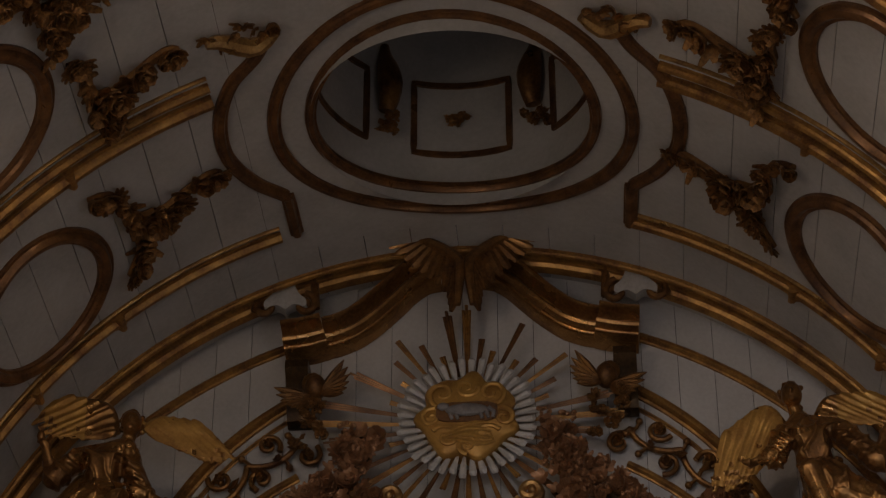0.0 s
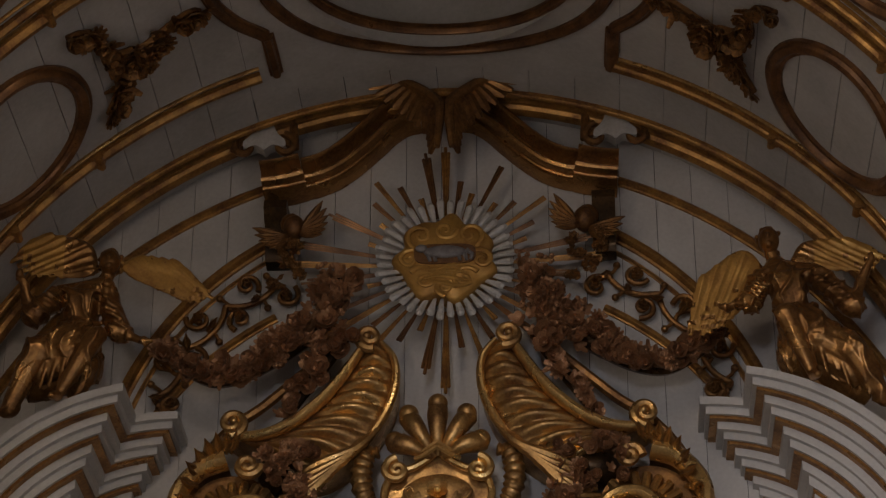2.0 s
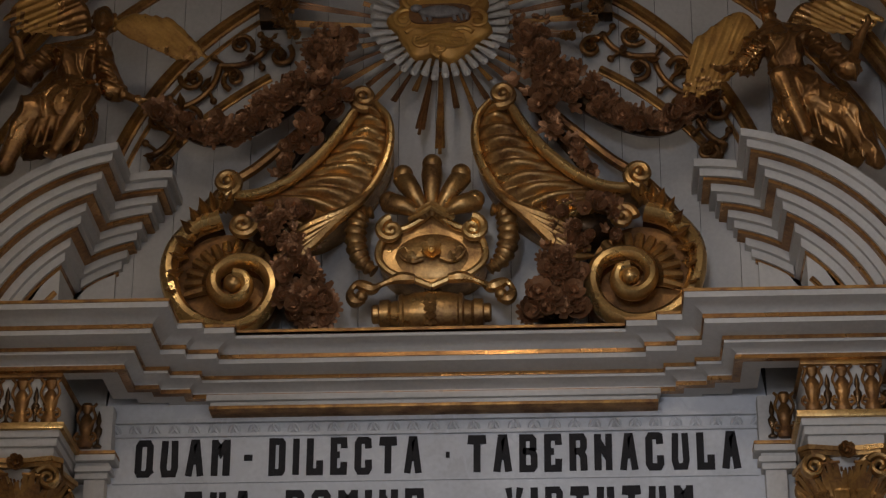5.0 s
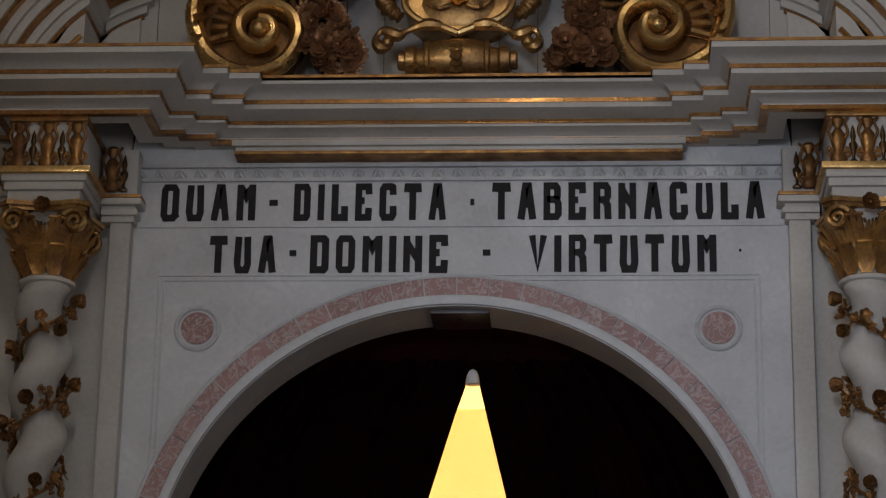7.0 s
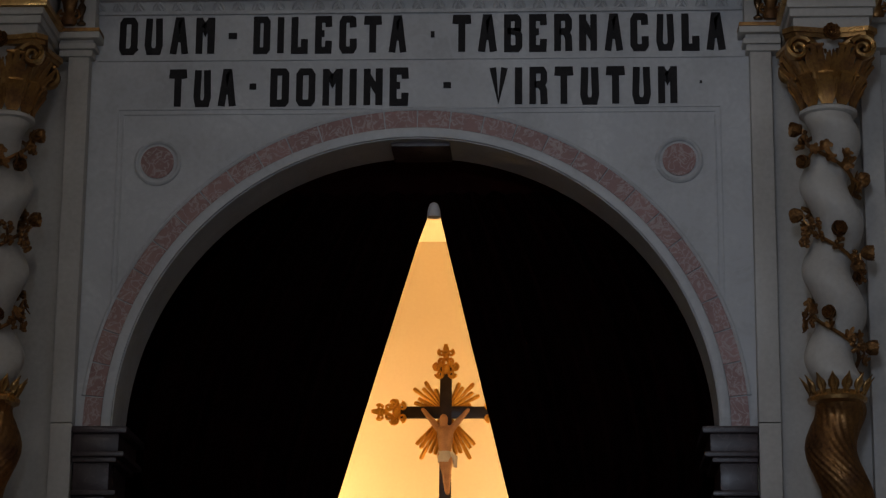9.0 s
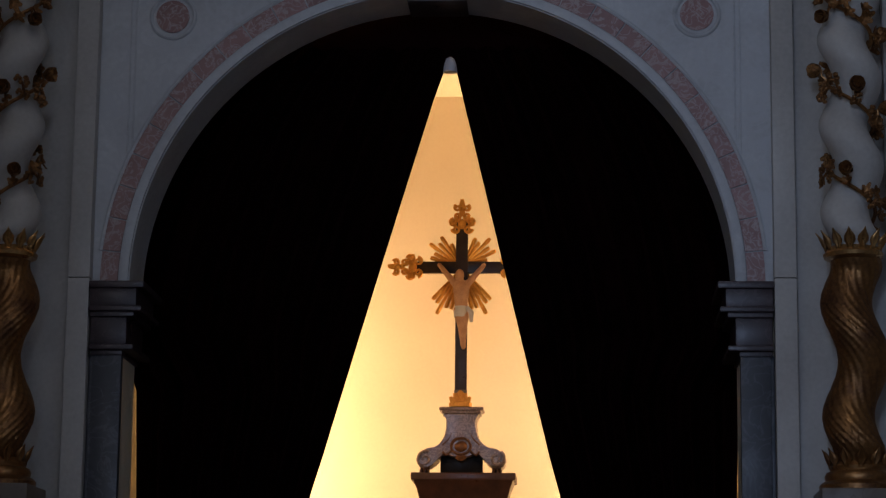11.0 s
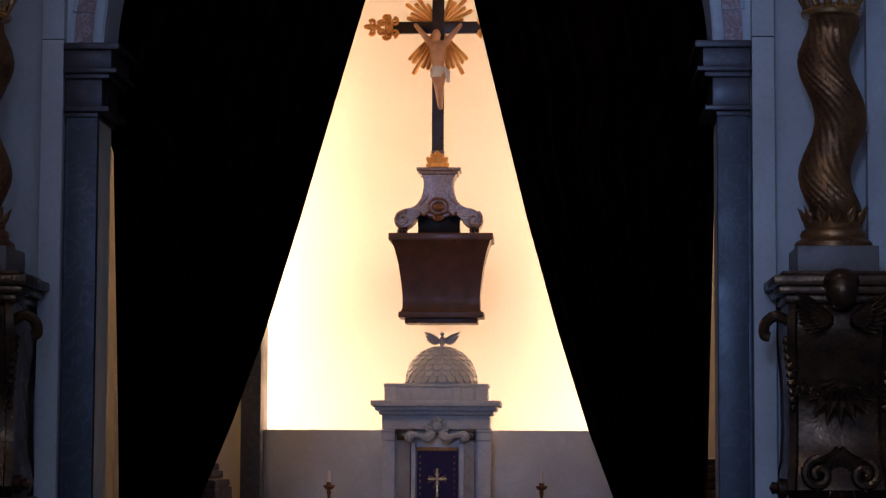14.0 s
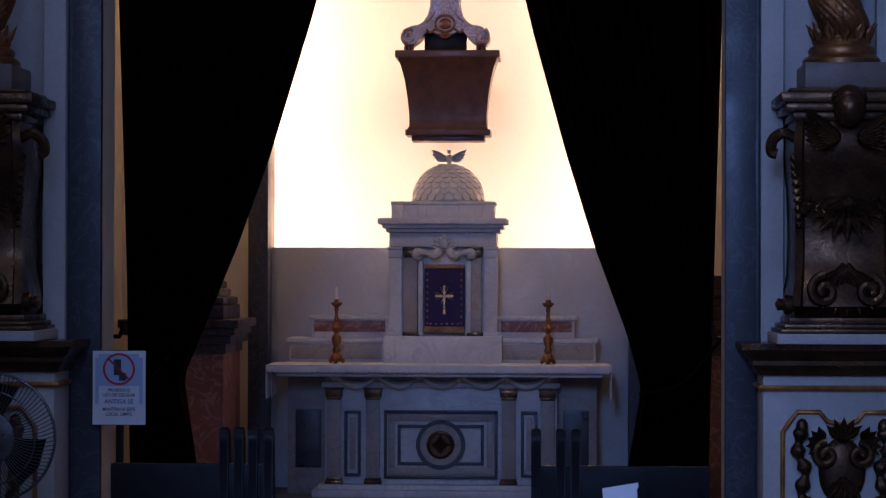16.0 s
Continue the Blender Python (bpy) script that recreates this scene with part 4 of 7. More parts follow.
# purple veil with gold cross
veil = tpart("veil", boxes((TX - 0.145, TX + 0.15, 17.372, 17.40, 1.235, 1.66), bevel=0.003), PURPLE, "purple velvet veil with gold fringe and cross")
vx = TX + 0.0025
for z0, z1 in ((1.66, 1.69), (1.19, 1.235)):
    tpart("fringe", boxes((vx - 0.148, vx + 0.148, 17.366, 17.402, z0, z1), bevel=0.003), GILT_EDGE, "gold fringe", veil)
bm = boxes((vx - 0.008, vx + 0.008, 17.362, 17.374, 1.34, 1.52), (vx - 0.055, vx + 0.055, 17.362, 17.374, 1.45, 1.466))
for cx, cz in ((vx, 1.525), (vx, 1.335), (vx - 0.058, 1.458), (vx + 0.058, 1.458)):
    ball(bm, (cx, 17.368, cz), 0.014, 1, (1, 0.4, 1))
for k in range(8):
    a = 2 * math.pi * (k + 0.5) / 8
    tube(bm, [(vx + 0.02 * math.sin(a), 17.37, 1.458 + 0.02 * math.cos(a)), (vx + 0.075 * math.sin(a), 17.37, 1.458 + 0.075 * math.cos(a))], [0.003, 0.001], 4)
tpart("cross", bm, BRIGHT_GOLD, "gold embroidered cross", veil)
bm = bmesh.new()
for sx in (-1, 1):
    for i in range(9):
        ball(bm, (vx + sx * 0.125, 17.371, 1.26 + i * 0.045), 0.007, 1, (1, 0.4, 1.6))
for i in range(6):
    ball(bm, (vx - 0.1 + i * 0.04, 17.371, 1.255), 0.007, 1, (1.6, 0.4, 1))
tagged(tpart("embroidery", bm, GILT_EDGE, "thin gold embroidered border", veil), kind="stuff")
# small pediment with a carved shell head over the veil
bm = boxes((TX - 0.19, TX - 0.155, 17.385, 17.45, 1.17, 1.72), (TX + 0.16, TX + 0.195, 17.385, 17.45, 1.17, 1.72), bevel=0.004)
for sx in (-1, 1):
    pts = smooth_line([(TX + sx * 0.20, 17.37, 1.735), (TX + sx * 0.19, 17.36, 1.775), (TX + sx * 0.13, 17.36, 1.775), (TX + sx * 0.07, 17.36, 1.76), (TX + sx * 0.03, 17.36, 1.80)])
    tube(bm, pts, [0.03 + 0.012 * math.sin(i * 0.3) for i in range(len(pts))])
for k in range(-3, 4):
    leaf(bm, facing((TX, 17.36, 1.80), 24 * k, 15), 0.115, 0.05, 0.2)
ball(bm, (TX, 17.35, 1.855), 0.045, 2, (0.9, 0.6, 1.2))
tpart("carved_crest", bm, WHITE, "carved white marble crest above the veil")

# dove on the dome, a plain carving
bm = bmesh.new()
ball(bm, (0, 0, 0.055), 0.03, 2, (0.75, 1.0, 1.5))
ball(bm, (0, -0.01, 0.11), 0.016, 2)
tube(bm, [(0, 0, 0.0), (0, 0, 0.05)], [0.022, 0.015])
for sx in (-1, 1):
    for k in range(5):
        leaf(bm, facing((sx * 0.012, 0, 0.06), sx * (62 + k * 12), 6), 0.145 - k * 0.018, 0.034, 0.1)
dove = tagged(part("dove_carving", bm, WHITE), "small white marble dove with spread wings on the dome", "sculpture")
dove.location = (DX + 0.005, DYC, 2.42)

# candlesticks
def candlestick(x):
    c = thing("candlestick", "gilt baluster candlestick with a white candle on the altar", "candlestick", "altar candlesticks", at=(x, 17.2, 0.964))
    bm = bmesh.new()
    for k in range(3):
        a = 2 * math.pi * k / 3 + 0.5
        tube(bm, [(0.02 * math.cos(a), 0.02 * math.sin(a), 0.05), (0.05 * math.cos(a), 0.05 * math.sin(a), 0.025), (0.056 * math.cos(a), 0.056 * math.sin(a), 0.008)], [0.018, 0.016, 0.012])
    lathe(bm, [(0.02, 0.02), (0.045, 0.035), (0.04, 0.06), (0.022, 0.08), (0.03, 0.10), (0.024, 0.125)], seg=14)
    part("foot", bm, BRONZE, c)
    bm = bmesh.new()
    lathe(bm, [(0.012, 0.12), (0.024, 0.135), (0.034, 0.16), (0.036, 0.19), (0.02, 0.215), (0.014, 0.225), (0.026, 0.24), (0.03, 0.265), (0.016, 0.285), (0.011, 0.30), (0.022, 0.315), (0.014, 0.335), (0.011, 0.37), (0.018, 0.40), (0.01, 0.415)], seg=14)
    part("stem", bm, BRONZE, c)
    bm = bmesh.new()
    lathe(bm, [(0.01, 0.41), (0.032, 0.425), (0.042, 0.44), (0.04, 0.45), (0.018, 0.45), (0.018, 0.47), (0.012, 0.47), (0.012, 0.44)], seg=14)
    part("drip_pan", bm, BRONZE, c)
    bm = bmesh.new()
    lathe(bm, [(0.0, 0.445), (0.0125, 0.445), (0.012, 0.55), (0.008, 0.557), (0.0, 0.555)], seg=12)
    part("candle", bm, WAX, c, "short white wax candle")


candlestick(-0.785)
candlestick(0.752)

# wooden bracket and crucifix on the back wall
br = thing("wall_bracket", "dark walnut flared bracket with moulded edges on the chapel wall", "bracket", at=(0.01, 17.6, 2.66))
bm = bmesh.new()
prof_b = [(0.285, 0.0), (0.30, 0.02), (0.285, 0.05), (0.285, 0.14), (0.295, 0.24), (0.315, 0.38), (0.34, 0.48), (0.365, 0.545)]
strip(bm, [[(-w, -0.16 - (w - 0.285) * 1.4, z), (w, -0.16 - (w - 0.285) * 1.4, z), (w, 0.10, z), (-w, 0.10, z)] for w, z in prof_b])
part("body", bm, WOOD, br)
part("top_board", boxes((-0.385, 0.385, -0.28, 0.14, 0.545, 0.60), bevel=0.01), WOOD, br)
part("arm", boxes((-0.26, -0.12, 0.09, 1.303, 0.04, 0.50), (0.06, 0.12, 0.09, 1.303, 0.04, 0.50), bevel=0.01), WOOD, br)
bm = boxes((-0.315, 0.315, -0.19, 0.12, -0.02, 0.025), (-0.27, 0.27, -0.15, 0.10, -0.06, -0.02), bevel=0.01)
part("base_moulding", bm, WOOD, br)

cr = thing("crucifix", "carved crucifix with gilt rays on a scrolled dark base", "crucifix", at=(-0.015, 17.6, 3.262))
half_out = smooth_line([(x, 0, z) for x, z in ((0.135, 0.455), (0.112, 0.40), (0.118, 0.32), (0.145, 0.25), (0.20, 0.20), (0.27, 0.185), (0.318, 0.15), (0.33, 0.10), (0.305, 0.055), (0.255, 0.045), (0.205, 0.075), (0.165, 0.12), (0.12, 0.145), (0.06, 0.125))], 4)
out = [(p.x, p.z) for p in half_out]
out = out + [(-x, z) for x, z in out[::-1]]
bm = bmesh.new()
mid = Vector((0.0, 0.26))
strip(bm, [[((x - mid.x) * f + mid.x, y, (z - mid.y) * f + mid.y) for x, z in out] for f, y in ((0.94, -0.125), (1.0, -0.10), (1.0, 0.10), (0.94, 0.125))])
part("base", bm, MARBLED, cr, "scrolled polished grey-brown base")
part("base_top", boxes((-0.165, 0.165, -0.13, 0.13, 0.475, 0.50), (-0.145, 0.145, -0.115, 0.115, 0.45, 0.475), bevel=0.008), MARBLED, cr, "moulded top of the base")
part("base_core", boxes((-0.155, 0.155, -0.06, 0.12, 0.0, 0.14), bevel=0.01), BLACKWOOD, cr, "dark block between the feet")
for sx in (-1, 1):
    bm = bmesh.new()
    sp = spiral(sx * 0.265, 0.112, 0.062, 0.012, 30, 1.4, 24, -0.13, sx)
    tube(bm, sp, [0.014 - 0.005 * i / 24 for i in range(25)], 7)
    part("scroll", bm, MARBLED, cr)
    bm = bmesh.new()
    ball(bm, (sx * 0.268, -0.06, 0.026), 0.03, 2, (1.25, 1.2, 0.85))
    for k in (-1, 0, 1):
        tube(bm, [(sx * 0.265 + 0.02 * k, -0.07, 0.055), (sx * 0.268 + 0.026 * k, -0.105, 0.03), (sx * 0.268 + 0.03 * k, -0.11, 0.006)], [0.012, 0.012, 0.006], 6)
    part("claw_foot", bm, WOOD, cr, "dark carved claw foot")
rnd = random.Random(4)
bm = bmesh.new()
pts = [(0.072 * math.sin(a), -0.132, 0.205 + 0.06 * math.cos(a)) for a in [2 * math.pi * i / 24 for i in range(24)]]
sweep(bm, pts, [(0, -1, 0)] * 24, mould(0.02, 0.014), True)
ball(bm, (0, -0.125, 0.205), 0.05, 2, (1, 0.35, 0.85))
for k in range(-2, 3):
    petal(bm, facing((0, -0.13, 0.145), 180 + 24 * k, 8), 0.05, 0.03, 0.1)
for sx in (-1, 1):
    tube(bm, smooth_line([(sx * 0.07, -0.128, 0.17), (sx * 0.11, -0.128, 0.14), (sx * 0.135, -0.125, 0.165)], 5), 0.009, 6)
part("base_ornament", bm, BROWN_GILT, cr, "carved cartouche on the base")
bm = bmesh.new()
for k in range(5):
    ball(bm, (0, -0.105, 0.29 + 0.036 * k), 0.013 + 0.003 * (k % 2), 1, (1.2, 0.6, 1))
for sx in (-1, 1):
    tube(bm, smooth_line([(sx * 0.075, -0.116, 0.42), (sx * 0.066, -0.118, 0.34), (sx * 0.085, -0.122, 0.27), (sx * 0.14, -0.126, 0.215)], 5), 0.006, 6)
part("bead_drop", bm, BROWN_GILT, cr, "carved drop and edge lines")
CX = -0.012
part("cross", boxes((CX - 0.045, CX + 0.045, -0.025, 0.025, 0.62, 1.92), (CX - 0.36, CX + 0.36, -0.022, 0.022, 1.525, 1.615), bevel=0.006), CROSSWOOD, cr, "dark wooden cross")
part("foot_sleeve", boxes((CX - 0.048, CX + 0.048, -0.028, 0.028, 0.58, 0.64), bevel=0.004), GREY_RELIEF, cr, "grey metal sleeve of the cross")
bm = bmesh.new()
lathe(bm, [(0.05, 0.50), (0.085, 0.51), (0.088, 0.54), (0.06, 0.56), (0.05, 0.60), (0.03, 0.63)], (CX, 0, 0), 18)
for k in range(-2, 3):
    petal(bm, facing((CX + 0.016 * k, -0.07, 0.51), 16 * k, 4), 0.12 - 0.018 * abs(k), 0.04, 0.05)
part("socket", bm, CROSS_GOLD, cr, "gilt leaf socket at the foot of the cross")
for m in (facing((CX, -0.02, 1.86)), facing((CX - 0.33, -0.02, 1.57), -90), facing((CX + 0.33, -0.02, 1.57), 90)):
    bm = bmesh.new()
    for s2 in (-1, 1):
        for px, pz, r0, a0 in ((0.045, 0.0, 0.034, 90), (0.068, 0.055, 0.030, 0), (0.038, 0.10, 0.026, 200), (0.036, 0.165, 0.026, 20)):
            sp = [m @ Vector(q) for q in spiral(s2 * px, pz, r0, 0.008, s2 * a0, 1.3, 14, -0.012, s2)]
            tube(bm, sp, [0.0125 - 0.004 * i / 14 for i in range(15)], 6)
        for a in (20, 55, 95):
            petal(bm, m @ facing((s2 * 0.03, 0, 0.04), s2 * a, 10), 0.07, 0.036, 0.3)
    petal(bm, m @ facing((0, -0.01, 0.10), 0, 6), 0.13, 0.05, 0.1)
    ball(bm, m @ Vector((0, -0.01, 0.04)), 0.034, 2, (1, 0.6, 1.2))
    ball(bm, m @ Vector((0, -0.01, 0.15)), 0.026, 2)
    part("finial", bm, CROSS_GOLD, cr, "gilt openwork finial")
for q0, q1, cnt, most in ((24, 72, 6, 0.31), (-72, -24, 6, 0.31), (138, 166, 5, 0.40), (-166, -138, 5, 0.40)):
    for k in range(cnt):
        a = radians(q0 + (q1 - q0) * k / (cnt - 1))
        L = most * (0.74 + 0.26 * math.sin(math.pi * (k + 0.5) / cnt)) - (0.05 if k % 2 else 0)
        c, q = math.sin(a), math.cos(a)
        bm = bmesh.new()
        d = Vector((q, 0, -c))
        p0, p1 = Vector((CX + 0.05 * c, 0.005, 1.57 + 0.05 * q)), Vector((CX + L * c, 0.0, 1.57 + L * q))
        strip(bm, [[p - d * w, p - Vector((0, 0.009, 0)), p + d * w, p + Vector((0, 0.006, 0))] for p, w in ((p0, 0.008), (p1 - Vector((c, 0, q)) * 0.02, 0.017), (p1, 0.012))])
        part("ray", bm, CROSS_GOLD, cr, "gilt ray behind the crossing")

# carved figure on the cross, a plain shape
def limb(bm, a, b, ra, rb):
    a, b = Vector(a), Vector(b)
    tube(bm, [a + (b - a) * t for t in (0, 0.25, 0.5, 0.75, 1)], [ra + (rb - ra) * t for t in (0, .25, .5, .75, 1)], 10)
    ball(bm, a, ra, 2)
    ball(bm, b, rb, 2)


def fused(name, bm, mat, voxel, parent=None, label=""):
    ob = part(name, bm, mat, parent, label)
    r = ob.modifiers.new("remesh", "REMESH")
    r.mode, r.voxel_size, r.use_smooth_shade = "VOXEL", voxel, True
    s = ob.modifiers.new("smooth", "SMOOTH")
    s.factor, s.iterations = 0.5, 3
    return ob


bm = bmesh.new()
Yc = -0.05
limb(bm, (0, Yc, 1.22), (0.0, Yc - 0.01, 1.37), 0.048, 0.064)
limb(bm, (-0.045, Yc, 1.40), (-0.17, Yc + 0.01, 1.55), 0.029, 0.017)
limb(bm, (0.045, Yc, 1.40), (0.17, Yc + 0.01, 1.55), 0.029, 0.017)
limb(bm, (-0.02, Yc, 1.20), (0.005, Yc - 0.035, 1.07), 0.042, 0.030)
limb(bm, (0.025, Yc, 1.20), (0.02, Yc - 0.03, 1.07), 0.042, 0.030)
limb(bm, (0.005, Yc - 0.035, 1.07), (0.015, Yc, 0.93), 0.029, 0.018)
limb(bm, (0.02, Yc - 0.03, 1.07), (0.02, Yc, 0.92), 0.029, 0.018)
ball(bm, (-0.012, Yc - 0.03, 1.465), 0.042, 2, (0.85, 0.95, 1.15))
for v in bm.verts:
    v.co += Vector((CX, 0, 0.035))
fused("figure", bm, PALE_FLESH, 0.008, cr, "carved painted figure on the cross")
bm = bmesh.new()
lathe(bm, [(0.04, 1.14), (0.055, 1.15), (0.058, 1.19), (0.05, 1.23), (0.04, 1.235)], (0, Yc, 0), 16)
tube(bm, [(0.04, Yc - 0.02, 1.22), (0.075, Yc - 0.02, 1.18), (0.08, Yc - 0.01, 1.11)], [0.02, 0.022, 0.012])
for v in bm.verts:
    v.co += Vector((CX, 0, 0.035))
part("loincloth", bm, LINEN, cr, "white carved cloth")

# red stone pedestals by the chapel walls
for sx in (-1, 1):
    pd = thing("stone_pedestal", "red stone pedestal with dark moulded cornice inside the chapel", "pedestal", "chapel pedestals", at=(sx * 1.79, 16.6, 0))
    part("die", boxes((-0.30, 0.30, -0.25, 0.6, 0, 1.06), bevel=0.006), REDSTONE, pd)
    bm = boxes((-0.32, 0.32, -0.27, 0.6, 1.06, 1.13), (-0.36, 0.36, -0.31, 0.6, 1.13, 1.19), (-0.42, 0.42, -0.37, 0.6, 1.24, 1.30), (-0.39, 0.39, -0.34, 0.6, 1.19, 1.24), bevel=0.012)
    part("cornice", bm, MAROON, pd)
    bm = boxes((-0.30, 0.30, -0.25, 0.6, 1.30, 1.40), bevel=0.01)
    for z, w in ((1.43, 0.30), (1.49, 0.25), (1.54, 0.22), (1.59, 0.17)):
        box(bm, -w, w, -w * 0.8, 0.5, z - 0.03, z + 0.025, bevel=0.018)
    part("upper_mouldings", bm, MAROON, pd)

# benches in the nave
def bench(name_label, ends, back):
    b = thing("bench", name_label, "bench", "nave benches", at=(0, 9.2, 0))
    for x in ends:
        bm = bmesh.new()
        out = [(0.23, 0.0), (0.23, 0.42), (0.10, 0.48), (0.065, 0.60), (0.06, 0.94)] + [(0.03 + 0.035 * math.cos(a), 0.965 + 0.05 * math.sin(a)) for a in [math.pi * k / 8 for k in range(9)]] + [(-0.02, 0.92), (-0.05, 0.50), (-0.06, 0.0)]
        f = [bm.verts.new((x - 0.019, -v, z)) for v, z in out]
        g = [bm.verts.new((x + 0.019, -v, z)) for v, z in out]
        bm.faces.new(f)
        bm.faces.new(g[::-1])
        for i in range(len(f)):
            bm.faces.new((f[i], g[i], g[(i + 1) % len(f)], f[(i + 1) % len(f)]))
        es = [e for e in bm.edges if len(e.link_faces) == 2 and (len(e.link_faces[0].verts) > 4) != (len(e.link_faces[1].verts) > 4)]
        bmesh.ops.bevel(bm, geom=es, offset=0.005, segments=2, affect="EDGES")
        part("bench_end", bm, BLACKWOOD, b, "rounded upright end board")
    part("back_rail", boxes((back[0], back[1], -0.045, 0.0, 0.50, 0.872), bevel=0.006), BLACKWOOD, b)
    part("seat", boxes((back[0], back[1], -0.24, -0.05, 0.41, 0.445), bevel=0.006), BLACKWOOD, b)
    return b


bench("black polished wooden bench with rounded end boards", (-0.455, -0.398, -0.343, -0.283), (-0.90, -0.27))
bench("black polished wooden bench with rounded end boards", (0.753, 0.848, 0.905), (0.735, 1.42))
sheet = bmesh.new()
prism(sheet, [(0.0, 0.0), (0.135, 0.025), (0.15, -0.14), (0.01, -0.16)], -0.004, 0.0)
sh = tagged(part("paper_sheet", sheet, PAPER), "white paper sheet propped on a black lectern", "paper")
sh.matrix_world = pose(1.005, 9.0, 0.80, -30, 0, 0)
ld = thing("lectern", "small black lectern holding a sheet of paper", "lectern", at=(1.09, 9.05, 0))
part("desk", boxes((-0.11, 0.11, -0.02, 0.05, 0.60, 0.72), bevel=0.005), BLACKWOOD, ld)
part("post", boxes((-0.02, 0.02, 0.0, 0.04, 0.0, 0.62), bevel=0.004), BLACKWOOD, ld)
part("foot", boxes((-0.14, 0.14, -0.12, 0.16, 0.0, 0.03), bevel=0.005), BLACKWOOD, ld)
bm = bmesh.new()
prism(bm, [(0.0, 0.0), (0.035, 0.05), (0.045, -0.12), (0.01, -0.14)], -0.014, -0.006)
part("side_leaf", bm, BLACKWOOD, ld)
ld.children[-1].matrix_local = pose(0.045, -0.06, 0.80)

# notice on the arch
nt = thing("notice", "white paper notice with a crossed-out phone on the arch", "sign", at=(-1.64, 13.27, 0.97))
sheet = part("sheet", boxes((-0.150, 0.150, 0, 0.006, -0.208, 0.208)), PAPER, nt)
part("board", boxes((-0.153, 0.153, 0.007, 0.014, -0.211, 0.211)), BLACKWOOD, nt)
part("stand_post", boxes((-0.02, 0.02, 0.015, 0.05, -0.97, 0.15), bevel=0.004), BLACKWOOD, nt)
part("stand_foot", boxes((-0.15, 0.15, -0.08, 0.12, -0.97, -0.94), bevel=0.004), BLACKWOOD, nt)
part("print_field", boxes((-0.115, 0.115, -0.002, 0.0, 0.01, 0.19), (-0.135, -0.115, -0.002, 0, -0.09, 0.17), (0.115, 0.135, -0.002, 0, -0.09, 0.17)), PALE_BLUE, sheet)
bm = bmesh.new()
pts = [(0.085 * math.sin(2 * math.pi * i / 36), -0.004, 0.105 + 0.085 * math.cos(2 * math.pi * i / 36)) for i in range(36)]
sweep(bm, pts, [(0, -1, 0)] * 36, [(-0.006, -0.001), (-0.006, 0.002), (0.006, 0.002), (0.006, -0.001)], True)
a = Vector((-0.06, -0.006, 0.165))
tube(bm, [a, (0.06, -0.006, 0.045)], 0.005, 4)
part("ban_ring", bm, RED, sheet, "red ring and bar")
part("phone_shape", boxes((-0.03, 0.012, -0.003, 0, 0.07, 0.16), (0.0, 0.04, -0.003, 0, 0.04, 0.085)), INK, sheet, "dark phone shape")


def print_line(text, z, h, width, mat):
    cu = bpy.data.curves.new("line", "FONT")
    cu.body, cu.size, cu.align_x, cu.offset = text, 1.0, "CENTER", 0.012
    ob = new("line", cu)
    bpy.context.view_layer.update()
    me = bpy.data.meshes.new_from_object(ob.evaluated_get(bpy.context.evaluated_depsgraph_get()))
    bpy.data.objects.remove(ob)
    bm = bmesh.new()
    bm.from_mesh(me)
    bpy.data.meshes.remove(me)
    xs = [v.co.x for v in bm.verts]
    k = width / (max(xs) - min(xs))
    for v in bm.verts:
        v.co = (v.co.x * k, -0.003, z + v.co.y * h / 0.7)
    part("print_line", bm, mat, sheet, smooth=False)


print_line("PROIBIDO O", -0.022, 0.018, 0.125, INK)
print_line("USO DE CELULAR", -0.049, 0.018, 0.185, INK)
print_line("ANTIGA SÉ", -0.089, 0.024, 0.165, INK_BLUE)
print_line("MANTENHA ESTE", -0.130, 0.019, 0.185, INK)
print_line("LOCAL LIMPO", -0.158, 0.019, 0.15, INK)

# pedestal fan in front of the dado
fan = thing("pedestal_fan", "dark pedestal fan with a round wire guard", "fan", at=(-2.16, 12.42, 0.0))
FZ = 0.745
WIRE = material("grey_wire", (0.16, 0.155, 0.15), (0.10, 0.095, 0.09), 0.35, 0.8, 20.0, 90.0, 0.05)
for r, y, w in ((0.34, 0.0, 0.008), (0.25, -0.075, 0.004), (0.14, -0.095, 0.006)):
    bm = bmesh.new()
    tube(bm, [(r * math.sin(2 * math.pi * i / 60), y, FZ + r * math.cos(2 * math.pi * i / 60)) for i in range(61)], w, 6)
    part("guard_ring", bm, WIRE, fan)
bm = bmesh.new()
tube(bm, [(0.02 * math.sin(3 * t), -0.095 + 0.095 * t ** 2.5, 0.14 + 0.20 * t) for t in [i / 8 for i in range(9)]], 0.0025, 4)
wire = part("guard_wire", bm, WIRE, fan)
wire.location = (0, 0, FZ)
for k in range(1, 90):
    w = new("guard_wire", wire.data)
    w.parent, w.location, w.rotation_euler = fan, (0, 0, FZ), (0, 2 * math.pi * k / 90, 0)
bm = bmesh.new()
strip(bm, [[(r * math.sin(2 * math.pi * i / 28), y, FZ + r * math.cos(2 * math.pi * i / 28)) for i in range(28)] for r, y in ((0.10, -0.085), (0.14, -0.098), (0.11, -0.105), (0.02, -0.11))])
part("badge", bm, WIRE, fan, "grey round badge of the guard")
